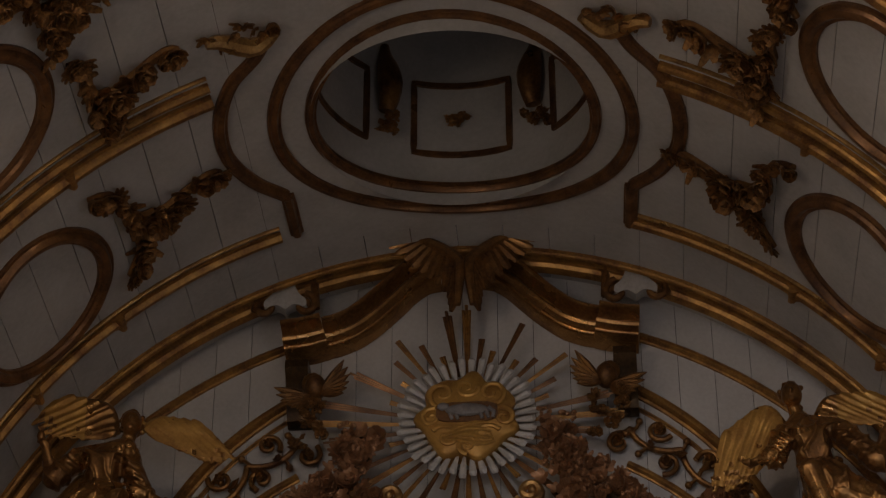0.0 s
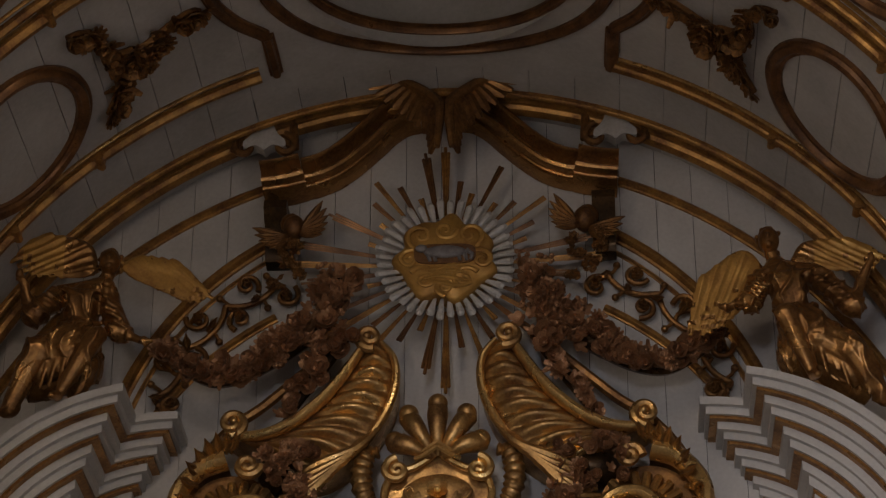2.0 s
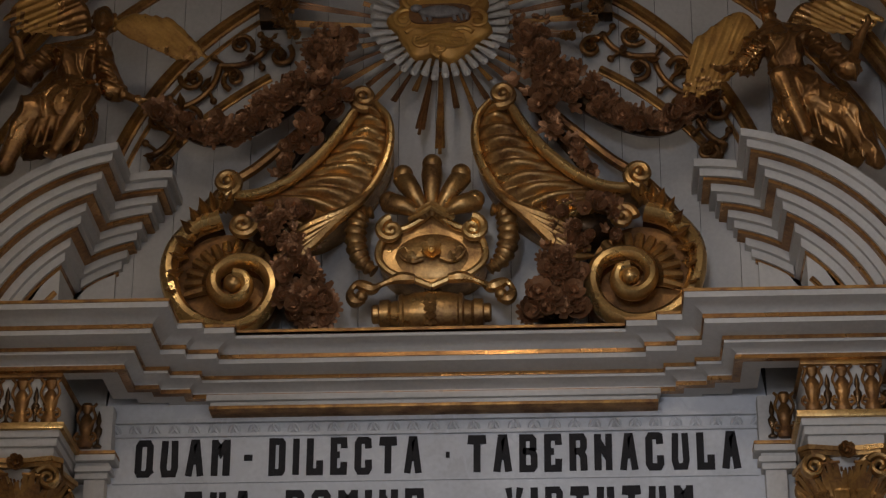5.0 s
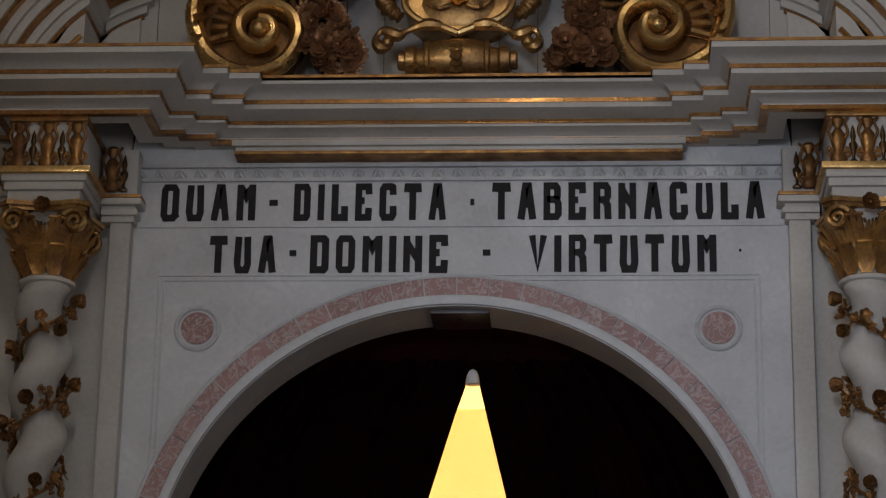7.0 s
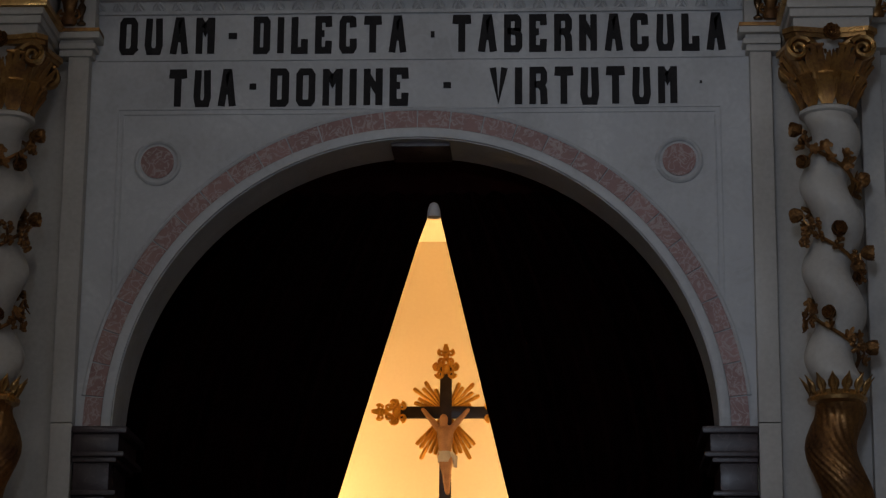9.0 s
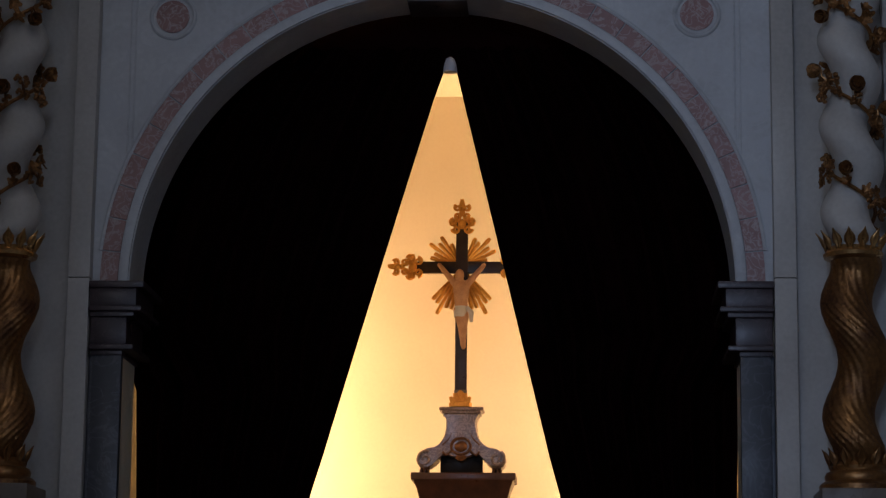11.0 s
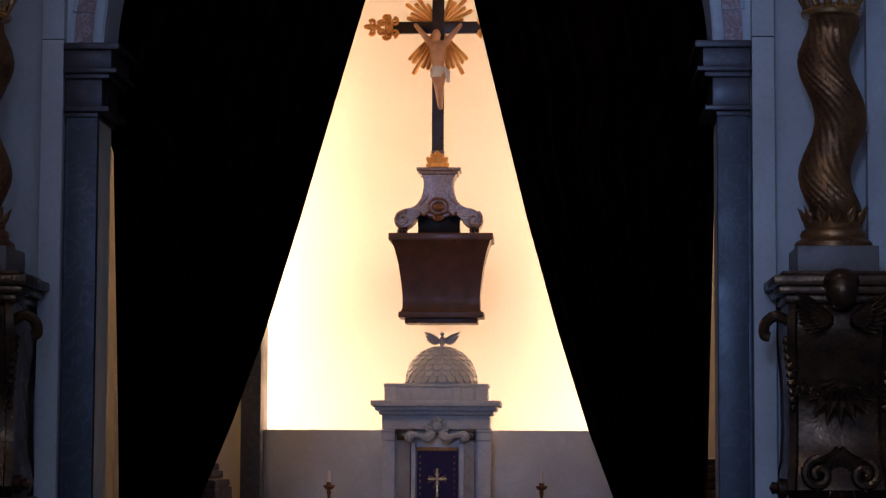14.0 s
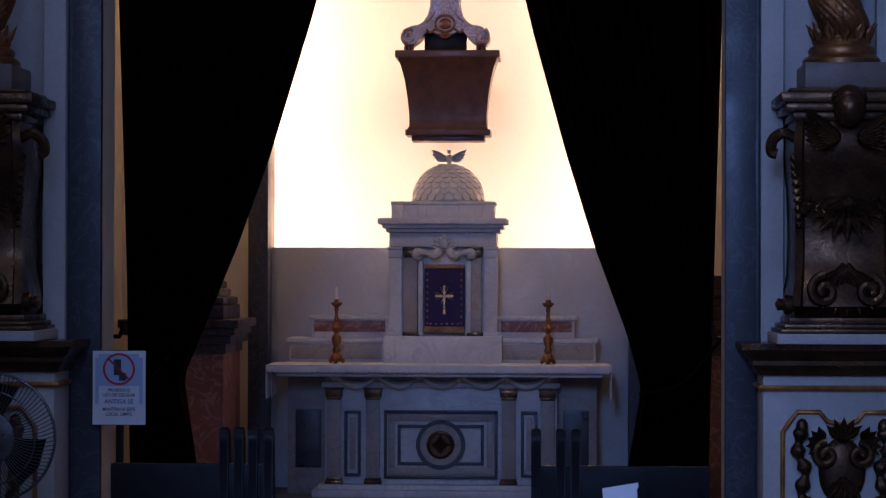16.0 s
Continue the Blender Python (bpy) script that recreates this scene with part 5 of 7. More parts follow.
for k in range(3):
    bm = bmesh.new()
    a0 = 2 * math.pi * k / 3
    strip(bm, [[((r * math.sin(a0 + d)), -0.02 + 0.03 * d + e, FZ + r * math.cos(a0 + d)) for d, e in ((-0.5, 0), (0, 0), (0.5, 0), (0.5, 0.006), (0, 0.006), (-0.5, 0.006))] for r in (0.05, 0.12, 0.20, 0.27, 0.30)])
    part("blade", bm, BLACKWOOD, fan, "dark fan blade")
bm = bmesh.new()
strip(bm, [[(r * math.sin(2 * math.pi * i / 20), y, FZ + r * math.cos(2 * math.pi * i / 20)) for i in range(20)] for r, y in ((0.05, -0.03), (0.08, 0.05), (0.09, 0.14), (0.06, 0.22))])
part("motor", bm, BLACKWOOD, fan)
bm = bmesh.new()
tube(bm, [(0, 0.13, 0.03), (0, 0.13, FZ)], 0.02, 10)
part("pole", bm, BLACKWOOD, fan)
bm = bmesh.new()
lathe(bm, [(0.20, 0.0), (0.20, 0.02), (0.05, 0.045), (0.03, 0.08)], (0, 0.13, 0), 24)
part("base", bm, BLACKWOOD, fan)

# ---------------------------------------------------------------- carved and gilt work


def carved(name, bm, mat, parent=None, label="", thick=0.006):
    ob = part(name, bm, mat, parent, label)
    s = ob.modifiers.new("thickness", "SOLIDIFY")
    s.thickness, s.offset = thick, 0.0
    return ob


# vault mouldings and oculus
vm = thing("vault_mouldings", "gilt and brown mouldings on the board vault", "moulding", kind="structure")
for y, w, h in ((12.545, 0.10, 0.05), (12.46, 0.03, 0.02), (10.99, 0.11, 0.06), (10.86, 0.07, 0.045), (10.78, 0.03, 0.02), (9.45, 0.11, 0.06), (9.32, 0.07, 0.04)):
    for sx in (-1, 1):
        s_in = 1.14 if y > 11.5 else (1.36 if y > 10 else 1.2)
        bm = bmesh.new()
        n = 40
        on_vault([(sx * (s_in + (5.1 - s_in) * i / n), y) for i in range(n + 1)], mould(w, h), bm=bm)
        part("rib", bm, GILT_EDGE if w > 0.05 else GOLD, vm, "gilt moulding across the vault")
for y, w, h in ((13.22, 0.16, 0.075), (13.08, 0.06, 0.04)):
    bm = bmesh.new()
    on_vault([(-5.1 + 10.2 * i / 90, y) for i in range(91)], mould(w, h), bm=bm)
    part("rib", bm, GILT_EDGE, vm, "broad gilt moulding where vault meets wall")
for r, w, h in ((OC_R + 0.01, 0.07, 0.05), (1.09, 0.085, 0.05)):
    bm = bmesh.new()
    ring = [(R_V * math.asin((OC_X + r * math.cos(2 * math.pi * i / 96)) / R_V), OC_Y + r * math.sin(2 * math.pi * i / 96)) for i in range(96)]
    on_vault(ring, mould(w, h), True, bm)
    part("oculus_ring", bm, BROWN_GILT, vm, "round brown and gilt moulding")
for sx in (-1, 1):
    bm = bmesh.new()
    line = smooth_line([(sx * 1.1, 12.56, 0), (sx * 1.11, 12.16, 0), (sx * 1.13, 12.12, 0), (sx * 1.30, 11.88, 0), (sx * 1.42, 11.55, 0), (sx * 1.41, 11.2, 0), (sx * 1.30, 10.92, 0), (sx * 1.12, 10.74, 0), (sx * 1.02, 10.55, 0)], 6)
    on_vault([(p.x + OC_X * 0.9, p.y) for p in line], mould(0.09, 0.055), bm=bm)
    part("oculus_frame", bm, BROWN_GILT, vm, "curved brown frame beside the oculus")
    for yc in (11.85, 10.12):
        bm = bmesh.new()
        on_vault([(sx * (2.78 + 0.50 * math.cos(2 * math.pi * i / 64)), yc + 0.52 * math.sin(2 * math.pi * i / 64)) for i in range(64)], mould(0.11, 0.06), True, bm)
        part("oval_frame", bm, BROWN_GILT, vm, "oval brown and gilt moulding")
    for y in (12.545, 10.99):
        for s in (2.33, 3.05):
            bm = bmesh.new()
            on_vault([(sx * s, y - 0.06 + 0.02 * k) for k in range(7)], mould(0.09, 0.07), bm=bm)
            part("clasp", bm, GILT_EDGE, vm)


def vault_matrix(s, y, angle):
    """A frame on the vault: local -Y looks into the room, local Z turned by angle from the arc's outward run."""
    o = vault_in(s)
    t = Vector((math.cos(s / R_V), 0, -math.sin(s / R_V)))
    m = Matrix((t, -o, Vector((0, -1, 0)))).transposed().to_4x4()
    m.translation = vault(s, y, 0.01)
    return m @ Matrix.Rotation(radians(angle), 4, "Y")


rnd = random.Random(11)
VAULT_SET = carving_set("vault", BRONZE, 33)
for sx in (-1, 1):
    for hub, ends in (((1.90, 11.74), ((1.42, 11.66), (2.26, 11.28), (2.16, 12.18))), ((1.98, 10.50), ((1.48, 10.42), (2.12, 10.12), (2.02, 10.86))), ((2.05, 9.62), ((1.75, 9.66), (2.4, 9.35), (2.2, 9.95)))):
        vs = thing("vault_spray", "carved and gilt branching spray of flowers on the vault", "ornament", "vault sprays")
        for k in range(9):
            q = 0.10 * math.sqrt(rnd.random())
            a = rnd.uniform(0, 6.28)
            bloom(vs, VAULT_SET, vault_matrix(sx * (hub[0] + q * math.cos(a)), hub[1] + q * math.sin(a), 0) @ Matrix.Translation((0, -0.06, 0)), rnd.uniform(0.09, 0.125), rnd)
        for es, ey in ends:
            for k in range(2, 11):
                t = k / 10
                bend = 0.045 * math.sin(math.pi * t * 2)
                wob = 0.05 * (1 - t) * rnd.uniform(-1, 1)
                bloom(vs, VAULT_SET, vault_matrix(sx * (hub[0] + (es - hub[0]) * t + bend + wob), hub[1] + (ey - hub[1]) * t + bend - wob, 0) @ Matrix.Translation((0, -0.04, 0)), 0.108 - 0.03 * t + rnd.uniform(-.012, .016), rnd)
            bm = bmesh.new()
            tube(bm, [vault(sx * (hub[0] + (es - hub[0]) * t + 0.045 * math.sin(math.pi * t * 2)), hub[1] + (ey - hub[1]) * t + 0.045 * math.sin(math.pi * t * 2), 0.02) for t in [k / 8 for k in range(9)]], [0.045 - 0.003 * k for k in range(9)], 8)
            part("stem", bm, BRONZE, vs)
    oc = thing("oculus_crest", "gilt scrolled leaf crest beside the oculus", "ornament", "oculus crests")
    for k in range(12):
        bloom(oc, VAULT_SET, vault_matrix(sx * (0.92 + 0.035 * k), 10.46 + 0.06 * math.sin(k), 0) @ Matrix.Translation((0, -0.03, 0)), rnd.uniform(0.05, 0.075), rnd, (2, 4, 4, 4))
    bm = bmesh.new()
    pts = [vault(sx * (0.90 + 0.06 * k), 10.52 + 0.08 * math.sin(k * 0.7), 0.05) for k in range(8)]
    tube(bm, pts, [0.03 + 0.03 * math.sin(k * 0.45) for k in range(8)])
    part("scroll", bm, GOLD, oc)

# panel and brackets inside the drum
RD = OC_R * 1.02


def drum(a, z, h=0.0):
    return Vector((OC_X + (RD - h) * math.sin(radians(a)), OC_Y + (RD - h) * math.cos(radians(a)), z))


dp = thing("drum_panel", "brown framed panel with a rosette inside the ceiling drum", "panel", kind="structure")
for a0 in (0, -65, 65):
    bm = bmesh.new()
    loop = [(a0 - 21 + 42 * k / 10, 10.71) for k in range(11)] + [(a0 + 21, 10.71 + 0.056 * k) for k in range(1, 11)] + [(a0 + 21 - 42 * k / 10, 11.27) for k in range(1, 11)] + [(a0 - 21, 11.27 - 0.056 * k) for k in range(1, 10)]
    pts = [drum(a, z) for a, z in loop]
    sweep(bm, pts, [Vector((OC_X - p.x, OC_Y - p.y, 0)) for p in pts], [(-0.02, -0.005), (-0.02, 0.02), (0.02, 0.02), (0.02, -0.005)], True)
    part("panel_frame", bm, BROWN_GILT, dp)
bm = bmesh.new()
for k in range(6):
    spray(bm, facing(drum(rnd.uniform(-7, 7), 10.98 + rnd.uniform(-0.03, 0.03), 0.02), rnd.uniform(0, 360)), 0.08, rnd, 5)
carved("rosette", bm, BRONZE, dp, "dark carved rosette")
for a in (-35, 35):
    bm = bmesh.new()
    p = drum(a, 10.86, 0.04)
    for k in range(5):
        spray(bm, facing(p + Vector((rnd.uniform(-.1, .1), 0, rnd.uniform(-.08, .05))), rnd.uniform(0, 360)), 0.09, rnd, 5)
    q = [drum(a, 10.95 + 0.07 * k, 0.05 + 0.04 * math.sin(k * 0.6)) for k in range(9)]
    tube(bm, q, [0.05 + 0.03 * math.sin(k * 0.5) for k in range(9)], 10)
    carved("drum_bracket", bm, BRONZE, dp, "dark carved bracket with leaves")

# arched mouldings on the upper wall
um = thing("wall_mouldings", "gilt arched mouldings on the white upper wall", "moulding", kind="structure")
for xc, zc, r, w, h, lim in ((-0.03, 6.91, 3.22, 0.065, 0.05, 78), (-0.01, 7.65, 2.16, 0.085, 0.06, 82), (-0.01, 7.62, 2.08, 0.03, 0.03, 82), (-0.01, 7.05, 2.17, 0.06, 0.04, 76)):
    inner = math.degrees(math.asin(1.06 / r))
    for sx in (-1, 1):
        bm = bmesh.new()
        pts = arc(xc, zc, r, sx * inner, sx * lim, 48, YF)
        sweep(bm, pts, [(0, -1, 0)] * len(pts), [(sx * u, v) for u, v in mould(w, h)])
        part("arched_moulding", bm, GILT_EDGE, um)

# arabesque scrolls between the arches
for sx in (-1, 1):
    bm = bmesh.new()
    base = smooth_line([(sx * x, YF - 0.05, z) for x, z in ((1.80, 8.28), (1.72, 8.52), (1.60, 8.74), (1.40, 8.95), (1.18, 9.10), (0.98, 9.17))], 10)
    n = len(base)
    pts = [p + Vector((sx * 0.045 * math.sin(i * 0.42), 0, 0.045 * math.cos(i * 0.42))) for i, p in enumerate(base)]
    tube(bm, pts, 0.018, 8)
    for i in range(4, n - 2, 7):
        hand = 1 if (i // 7) % 2 else -1
        c = base[i] + Vector((sx * 0.06 * hand, -0.01, 0.07 * hand))
        sp = spiral(c.x, c.z, 0.085, 0.015, 40 * i, 1.3, 20, c.y, hand * sx)
        tube(bm, sp, [0.017 - 0.006 * k / 20 for k in range(21)], 8)
        ball(bm, sp[-1], 0.022, 2)
        q = base[i] - Vector((sx * 0.08 * hand, 0, 0.09 * hand))
        ball(bm, q, 0.022, 2)
        tube(bm, [base[i], (base[i] + q) / 2 + Vector((0.02, 0, 0)), q], [0.013, 0.01, 0.012], 6)
        leaf(bm, facing(base[i] + Vector((0, -0.01, 0)), 60 * i, 25), 0.11, 0.06, 0.3, 2)
        flower(bm, facing(c + Vector((0, -0.02, 0)), 0), 0.045, rnd)
    sp = spiral(sx * 1.80, 8.20, 0.11, 0.02, 0, 1.4, 24, YF - 0.05, -sx)
    tube(bm, sp, [0.024 - 0.008 * k / 24 for k in range(25)], 8)
    tagged(carved("arabesque", bm, BRONZE), "dark gilt scrolling arabesque with buds on the wall", "ornament", "arabesques")

# curved half pediments: four stepped layers that return round the inner end, broken forward over the columns
PX, PZ, PR = 1.64, 6.667, 1.43


def arched_slab(sx, x0, x1, ra, rb, yf):
    """A slab between two arcs of one centre, cut upright at x0, from yf back to the wall."""
    rings = []
    for i in range(33):
        x = x0 + (min(x1, PX + 0.93 * rb) - x0) * i / 32
        za, zb = (PZ + math.sqrt(max(0.0, r * r - (x - PX) ** 2)) for r in (ra, rb))
        rings.append([(sx * x, yf, za), (sx * x, yf, zb), (sx * x, YF, zb), (sx * x, YF, za)])
    bm = bmesh.new()
    strip(bm, rings)
    return bm


for sx in (-1, 1):
    pd = thing("half_pediment", "white curved half pediment with stepped gilt mouldings over the columns", "pediment", "half pediments", "structure")
    for xs, yb, xe in ((1.60, 13.33, 2.2), (1.86, 12.90, 3.2)):
        for i in range(4):
            o, r, x0 = 0.33 - 0.105 * i, PR - 0.118 * i, xs + 0.105 * i
            part("cornice_lip", arched_slab(sx, x0, xe, r, r - 0.05, yb - o), PAINT, pd)
            part("cornice_cove", arched_slab(sx, x0 + 0.036, xe, r - 0.05, r - 0.098, yb - o + 0.036), PAINT, pd)
            part("gilt_line", arched_slab(sx, x0 + 0.058, xe, r - 0.098, r - 0.118, yb - o + 0.058), AMBER_GILT, pd, "gilt fillet under the step")
    for x0, yf in ((1.99, 13.36), (2.24, 12.95)):
        bm = bmesh.new()
        out = [(sx * (x0 + (2.55 - x0) * i / 16), PZ + math.sqrt((PR - 0.47) ** 2 - (x0 + (2.55 - x0) * i / 16 - PX) ** 2)) for i in range(17)]
        prism(bm, out + [(sx * 3.0, 7.0), (sx * x0, 7.0)], yf, YF - 0.003 if yf > 13 else 13.355)
        part("field", bm, PAINT, pd, "plain white field of the pediment")
    bm = bmesh.new()
    pts = [(sx * (PX + 0.86 * math.sin(radians(a))), 12.95, PZ + 0.86 * math.cos(radians(a))) for a in range(46, 70, 2)]
    sweep(bm, pts, [(0, -1, 0)] * len(pts), mould(0.035, 0.02))
    part("gilt_arc", bm, GILT_EDGE, pd)

# upper broken cornice, its wings and cartouches
for sx in (-1, 1):
    bc = thing("broken_cornice", "gilt S-curved cornice end above the sunburst", "cornice", "broken cornice ends", "structure")
    line = smooth_line([(sx * x, YF - 0.01, z) for x, z in ((0.90, 9.91), (0.82, 9.93), (0.70, 9.985), (0.57, 10.09), (0.45, 10.21), (0.35, 10.315), (0.25, 10.385), (0.15, 10.41))], 8)
    prof = [(-0.085, 0), (-0.085, 0.27), (-0.072, 0.282), (-0.06, 0.27), (-0.055, 0.245), (-0.04, 0.20), (-0.018, 0.175), (0.0, 0.175), (0.004, 0.20), (0.02, 0.217), (0.04, 0.207), (0.052, 0.18), (0.055, 0.15), (0.065, 0.145), (0.075, 0.15), (0.085, 0.135), (0.085, 0)]
    if sx > 0:
        prof = [(-u, v) for u, v in prof]
    bm = bmesh.new()
    sweep(bm, line, [(0, -1, 0)] * len(line), prof)
    part("moulding", bm, AMBER_GILT, bc)
    bm = bmesh.new()
    line = [Vector((sx * x, YF - 0.01, z)) for x, z in ((1.17, 9.855), (1.08, 9.865), (0.99, 9.88), (0.90, 9.905))]
    sweep(bm, line, [(0, -1, 0)] * 4, [(u, v + 0.07 if v else 0) for u, v in prof])
    part("end_moulding", bm, AMBER_GILT, bc, "forward return of the cornice end")
    # carved bracket under the end, a scroll seen from the side
    side = [(0.0, 9.66), (0.30, 9.66), (0.31, 9.60), (0.26, 9.55), (0.20, 9.50), (0.17, 9.43), (0.16, 9.36), (0.12, 9.30), (0.05, 9.28), (0.0, 9.30)]
    bm = bmesh.new()
    strip(bm, [[(sx * x, YF - o, z) for o, z in side] for x in (0.99, 1.01, 1.12, 1.14)])
    part("bracket", bm, DARK_BRONZE, bc, "dark scrolled bracket below the cornice end")
    # one spread wing of overlapping feathers
    wg = thing("wing_carving", "gilt carved wing at the meeting of the broken cornice", "ornament", "cornice wings")
    A, B, C = Vector((sx * 0.05 + 0.045, YF - 0.42, 9.95)), Vector((sx * 0.06 + 0.045, YF - 0.45, 10.30)), Vector((sx * 0.40 + 0.045, YF - 0.43, 10.53))
    bm = bmesh.new()
    tube(bm, smooth_line([A, B - Vector((sx * 0.03, 0, 0.1)), B, (B + C) / 2 + Vector((0, 0, 0.02)), C], 4), [0.012 + 0.03 * math.sin(math.pi * (0.1 + 0.8 * i / 16)) for i in range(17)], 8)
    part("wing_arm", bm, BRONZE, wg)
    for k in range(9):
        t = k / 8
        root = B.lerp(C, t * 0.75)
        tip = root + Vector((sx * (0.02 + 0.17 * t), 0.02, -0.30 + 0.26 * t))
        bm = bmesh.new()
        quill(bm, root, tip, 0.030)
        part("feather", bm, BRONZE, wg)
    for k in range(6):
        root = B.lerp(A, k / 7)
        bm = bmesh.new()
        quill(bm, root, root + Vector((sx * (0.07 - 0.006 * k), 0.01, -0.15)), 0.026)
        part("feather", bm, BRONZE, wg)
    ct = thing("small_cartouche", "white and gilt scrolled cartouche on the cornice end", "ornament", "small cartouches", at=(sx * 1.16, YF - 0.24, 10.27))
    ct.scale = (1.2, 1.0, 1.3)
    bm = bmesh.new()
    out = [(p.x, p.z) for p in smooth_line([(x, 0, z) for x, z in ((0.0, 0.12), (0.05, 0.15), (0.10, 0.145), (0.105, 0.10), (0.06, 0.06), (0.05, 0.0), (0.075, -0.06), (0.115, -0.10), (0.11, -0.14), (0.05, -0.125), (0.0, -0.155))], 4)]
    prism(bm, out + [(-x, z) for x, z in out[-2:0:-1]], -0.035, 0.06)
    part("shield", bm, SILVER_WHITE, ct)
    bm = bmesh.new()
    for s2 in (-1, 1):
        sp = spiral(s2 * 0.11, -0.12, 0.07, 0.012, 0, 1.3, 18, -0.01, s2)
        tube(bm, sp, 0.018, 8)
        sp = spiral(s2 * 0.10, 0.13, 0.055, 0.012, 180, 1.2, 18, -0.01, -s2)
        tube(bm, sp, 0.016, 8)
        tube(bm, smooth_line([(s2 * 0.15, 0, 0.12), (s2 * 0.16, 0, 0.0), (s2 * 0.17, 0, -0.14)]), 0.02, 8)
    for k in range(-2, 3):
        leaf(bm, facing((0, -0.01, 0.16), 28 * k, 12), 0.14, 0.05, 0.2, 2)
    tube(bm, [(0, 0, 0.16), (-sx * 0.02, 0, 0.28), (-sx * 0.03, 0.02, 0.36)], [0.03, 0.045, 0.025])
    carved("gilt_scroll", bm, BRONZE, ct)

# small carved winged heads below the cornice ends, as plain shapes
for sx in (-1, 1):
    bm = bmesh.new()
    ball(bm, (0, 0, 0), 0.075, 3, (0.9, 1, 1.1))
    ball(bm, (sx * 0.02, 0.02, 0.04), 0.07, 2)
    for k in range(6):
        leaf(bm, facing((-sx * 0.04, -0.03, -0.06), -sx * (38 + 13 * k), 10), 0.26 - 0.02 * k, 0.06, 0.1)
        leaf(bm, facing((sx * 0.03, -0.02, -0.08), sx * (80 + 13 * k), 10), 0.24 - 0.02 * k, 0.06, 0.1)
    for k in range(7):
        spray(bm, facing((rnd.uniform(-.12, .12), -0.02, -0.12 - 0.05 * k), rnd.uniform(0, 360)), 0.10, rnd, 5)
    h = tagged(carved("winged_head_carving", bm, BRONZE, None, "", 0.01), "dark gilt winged head carving under the cornice end", "sculpture", "winged heads")
    h.location = (sx * 0.94, YF - 0.27, 9.46)

# sunburst
SC = Vector((0.042, 13.15, 9.205))
sb = thing("sunburst", "gilt sunburst with white rays round a cloud medallion", "ornament", at=SC)
sb.scale = (1.2, 1.0, 1.16)
for k in range(40):
    a = 2 * math.pi * (k + 0.5) / 40
    c, q = math.sin(a), math.cos(a)
    bm = bmesh.new()
    L = 0.372 + 0.012 * math.sin(k * 2.3)
    tube(bm, [(0.24 * c, 0.03, 0.24 * q), (0.30 * c, 0.01, 0.30 * q), (L * 0.96 * c, -0.005, L * 0.96 * q), (L * c, 0.0, L * q)], [0.010, 0.017, 0.022, 0.015], 7)
    part("white_ray", bm, SILVER_WHITE, sb, "short white ray")
reach = {0: 0.86, 20: 0.98, 10: 0.98, 30: 1.06, 9: 0.92, 31: 0.95, 11: 0.80, 29: 0.88, 26: 1.02, 27: 0.78, 14: 0.98, 13: 0.80}
for k in range(40):
    a = 2 * math.pi * k / 40
    L = reach.get(k, 0.80 if k % 3 == 0 else 0.56 + 0.07 * (k % 2)) + 0.03 * math.sin(k * 3.1)
    L /= 1.16
    c, q = math.sin(a), math.cos(a)
    bm = bmesh.new()
    side = Vector((q, 0, -c))
    p0, p1 = Vector((0.30 * c, 0.07, 0.30 * q)), Vector((L * c, 0.05 - 0.10 * (L - 0.4), L * q))
    many = (-1, 0, 1) if L > 0.7 else (-0.5, 0.5)
    for off in many:
        e = p1 + side * (0.017 * off) - Vector((c, 0, q)) * (0.035 * abs(off))
        tube(bm, [p0 + side * (0.005 * off) - Vector((0, 0.003 * (1 - abs(off)), 0)), e], [0.005, 0.0095], 4)
    part("gold_ray", bm, BROWN_GILT if k % 2 else GILT_EDGE, sb, "long gilt ray")
# cloud medallion: a lobed disc with curling ridges
edge = [((0.262 + 0.020 * math.sin(7 * a + 0.6) + 0.010 * math.sin(11 * a)) * math.sin(a), (0.262 + 0.020 * math.sin(7 * a + 0.6) + 0.010 * math.sin(11 * a)) * math.cos(a)) for a in [2 * math.pi * i / 84 for i in range(84)]]
bm = bmesh.new()
strip(bm, [[(x * f, y, z * f) for x, z in edge] for f, y in ((0.97, 0.14), (1.0, 0.0), (0.98, -0.022), (0.92, -0.036), (0.6, -0.05), (0.1, -0.055))])
for cx, cz, r0, hand, a0 in ((-0.13, 0.13, 0.085, 1, 200), (0.13, 0.13, 0.085, -1, 160), (0.0, 0.165, 0.065, 1, 90), (-0.19, -0.02, 0.065, -1, 20), (0.195, -0.03, 0.065, 1, 330), (-0.11, -0.145, 0.085, 1, 300), (0.10, -0.15, 0.085, -1, 60), (0.0, -0.20, 0.055, 1, 180)):
    sp = spiral(cx, cz, r0, 0.012, a0, 1.25, 26, -0.05, hand)
    tube(bm, sp, [0.017 - 0.008 * i / 26 for i in range(27)], 7, 0.7)
for j in range(4):
    z = -0.075 - 0.035 * j
    tube(bm, [(x, -0.055, z + 0.014 * math.sin(22 * x + j)) for x in [-0.15 + 0.03 * i + 0.01 * j for i in range(10)]], [0.004 + 0.012 * math.sin(math.pi * i / 9) for i in range(10)], 6)
part("cloud", bm, CLOUD_GILT, sb, "gilt disc of swirling clouds")
bm = bmesh.new()
prism(bm, [(0.165 * math.copysign(abs(math.sin(a)) ** 0.5, math.sin(a)), 0.005 + 0.062 * math.copysign(abs(math.cos(a)) ** 0.6, math.cos(a))) for a in [2 * math.pi * i / 40 for i in range(40)]], -0.064, -0.03)
field = part("dark_field", bm, BROWN_GILT, sb, "dark sunk field in the middle of the clouds")
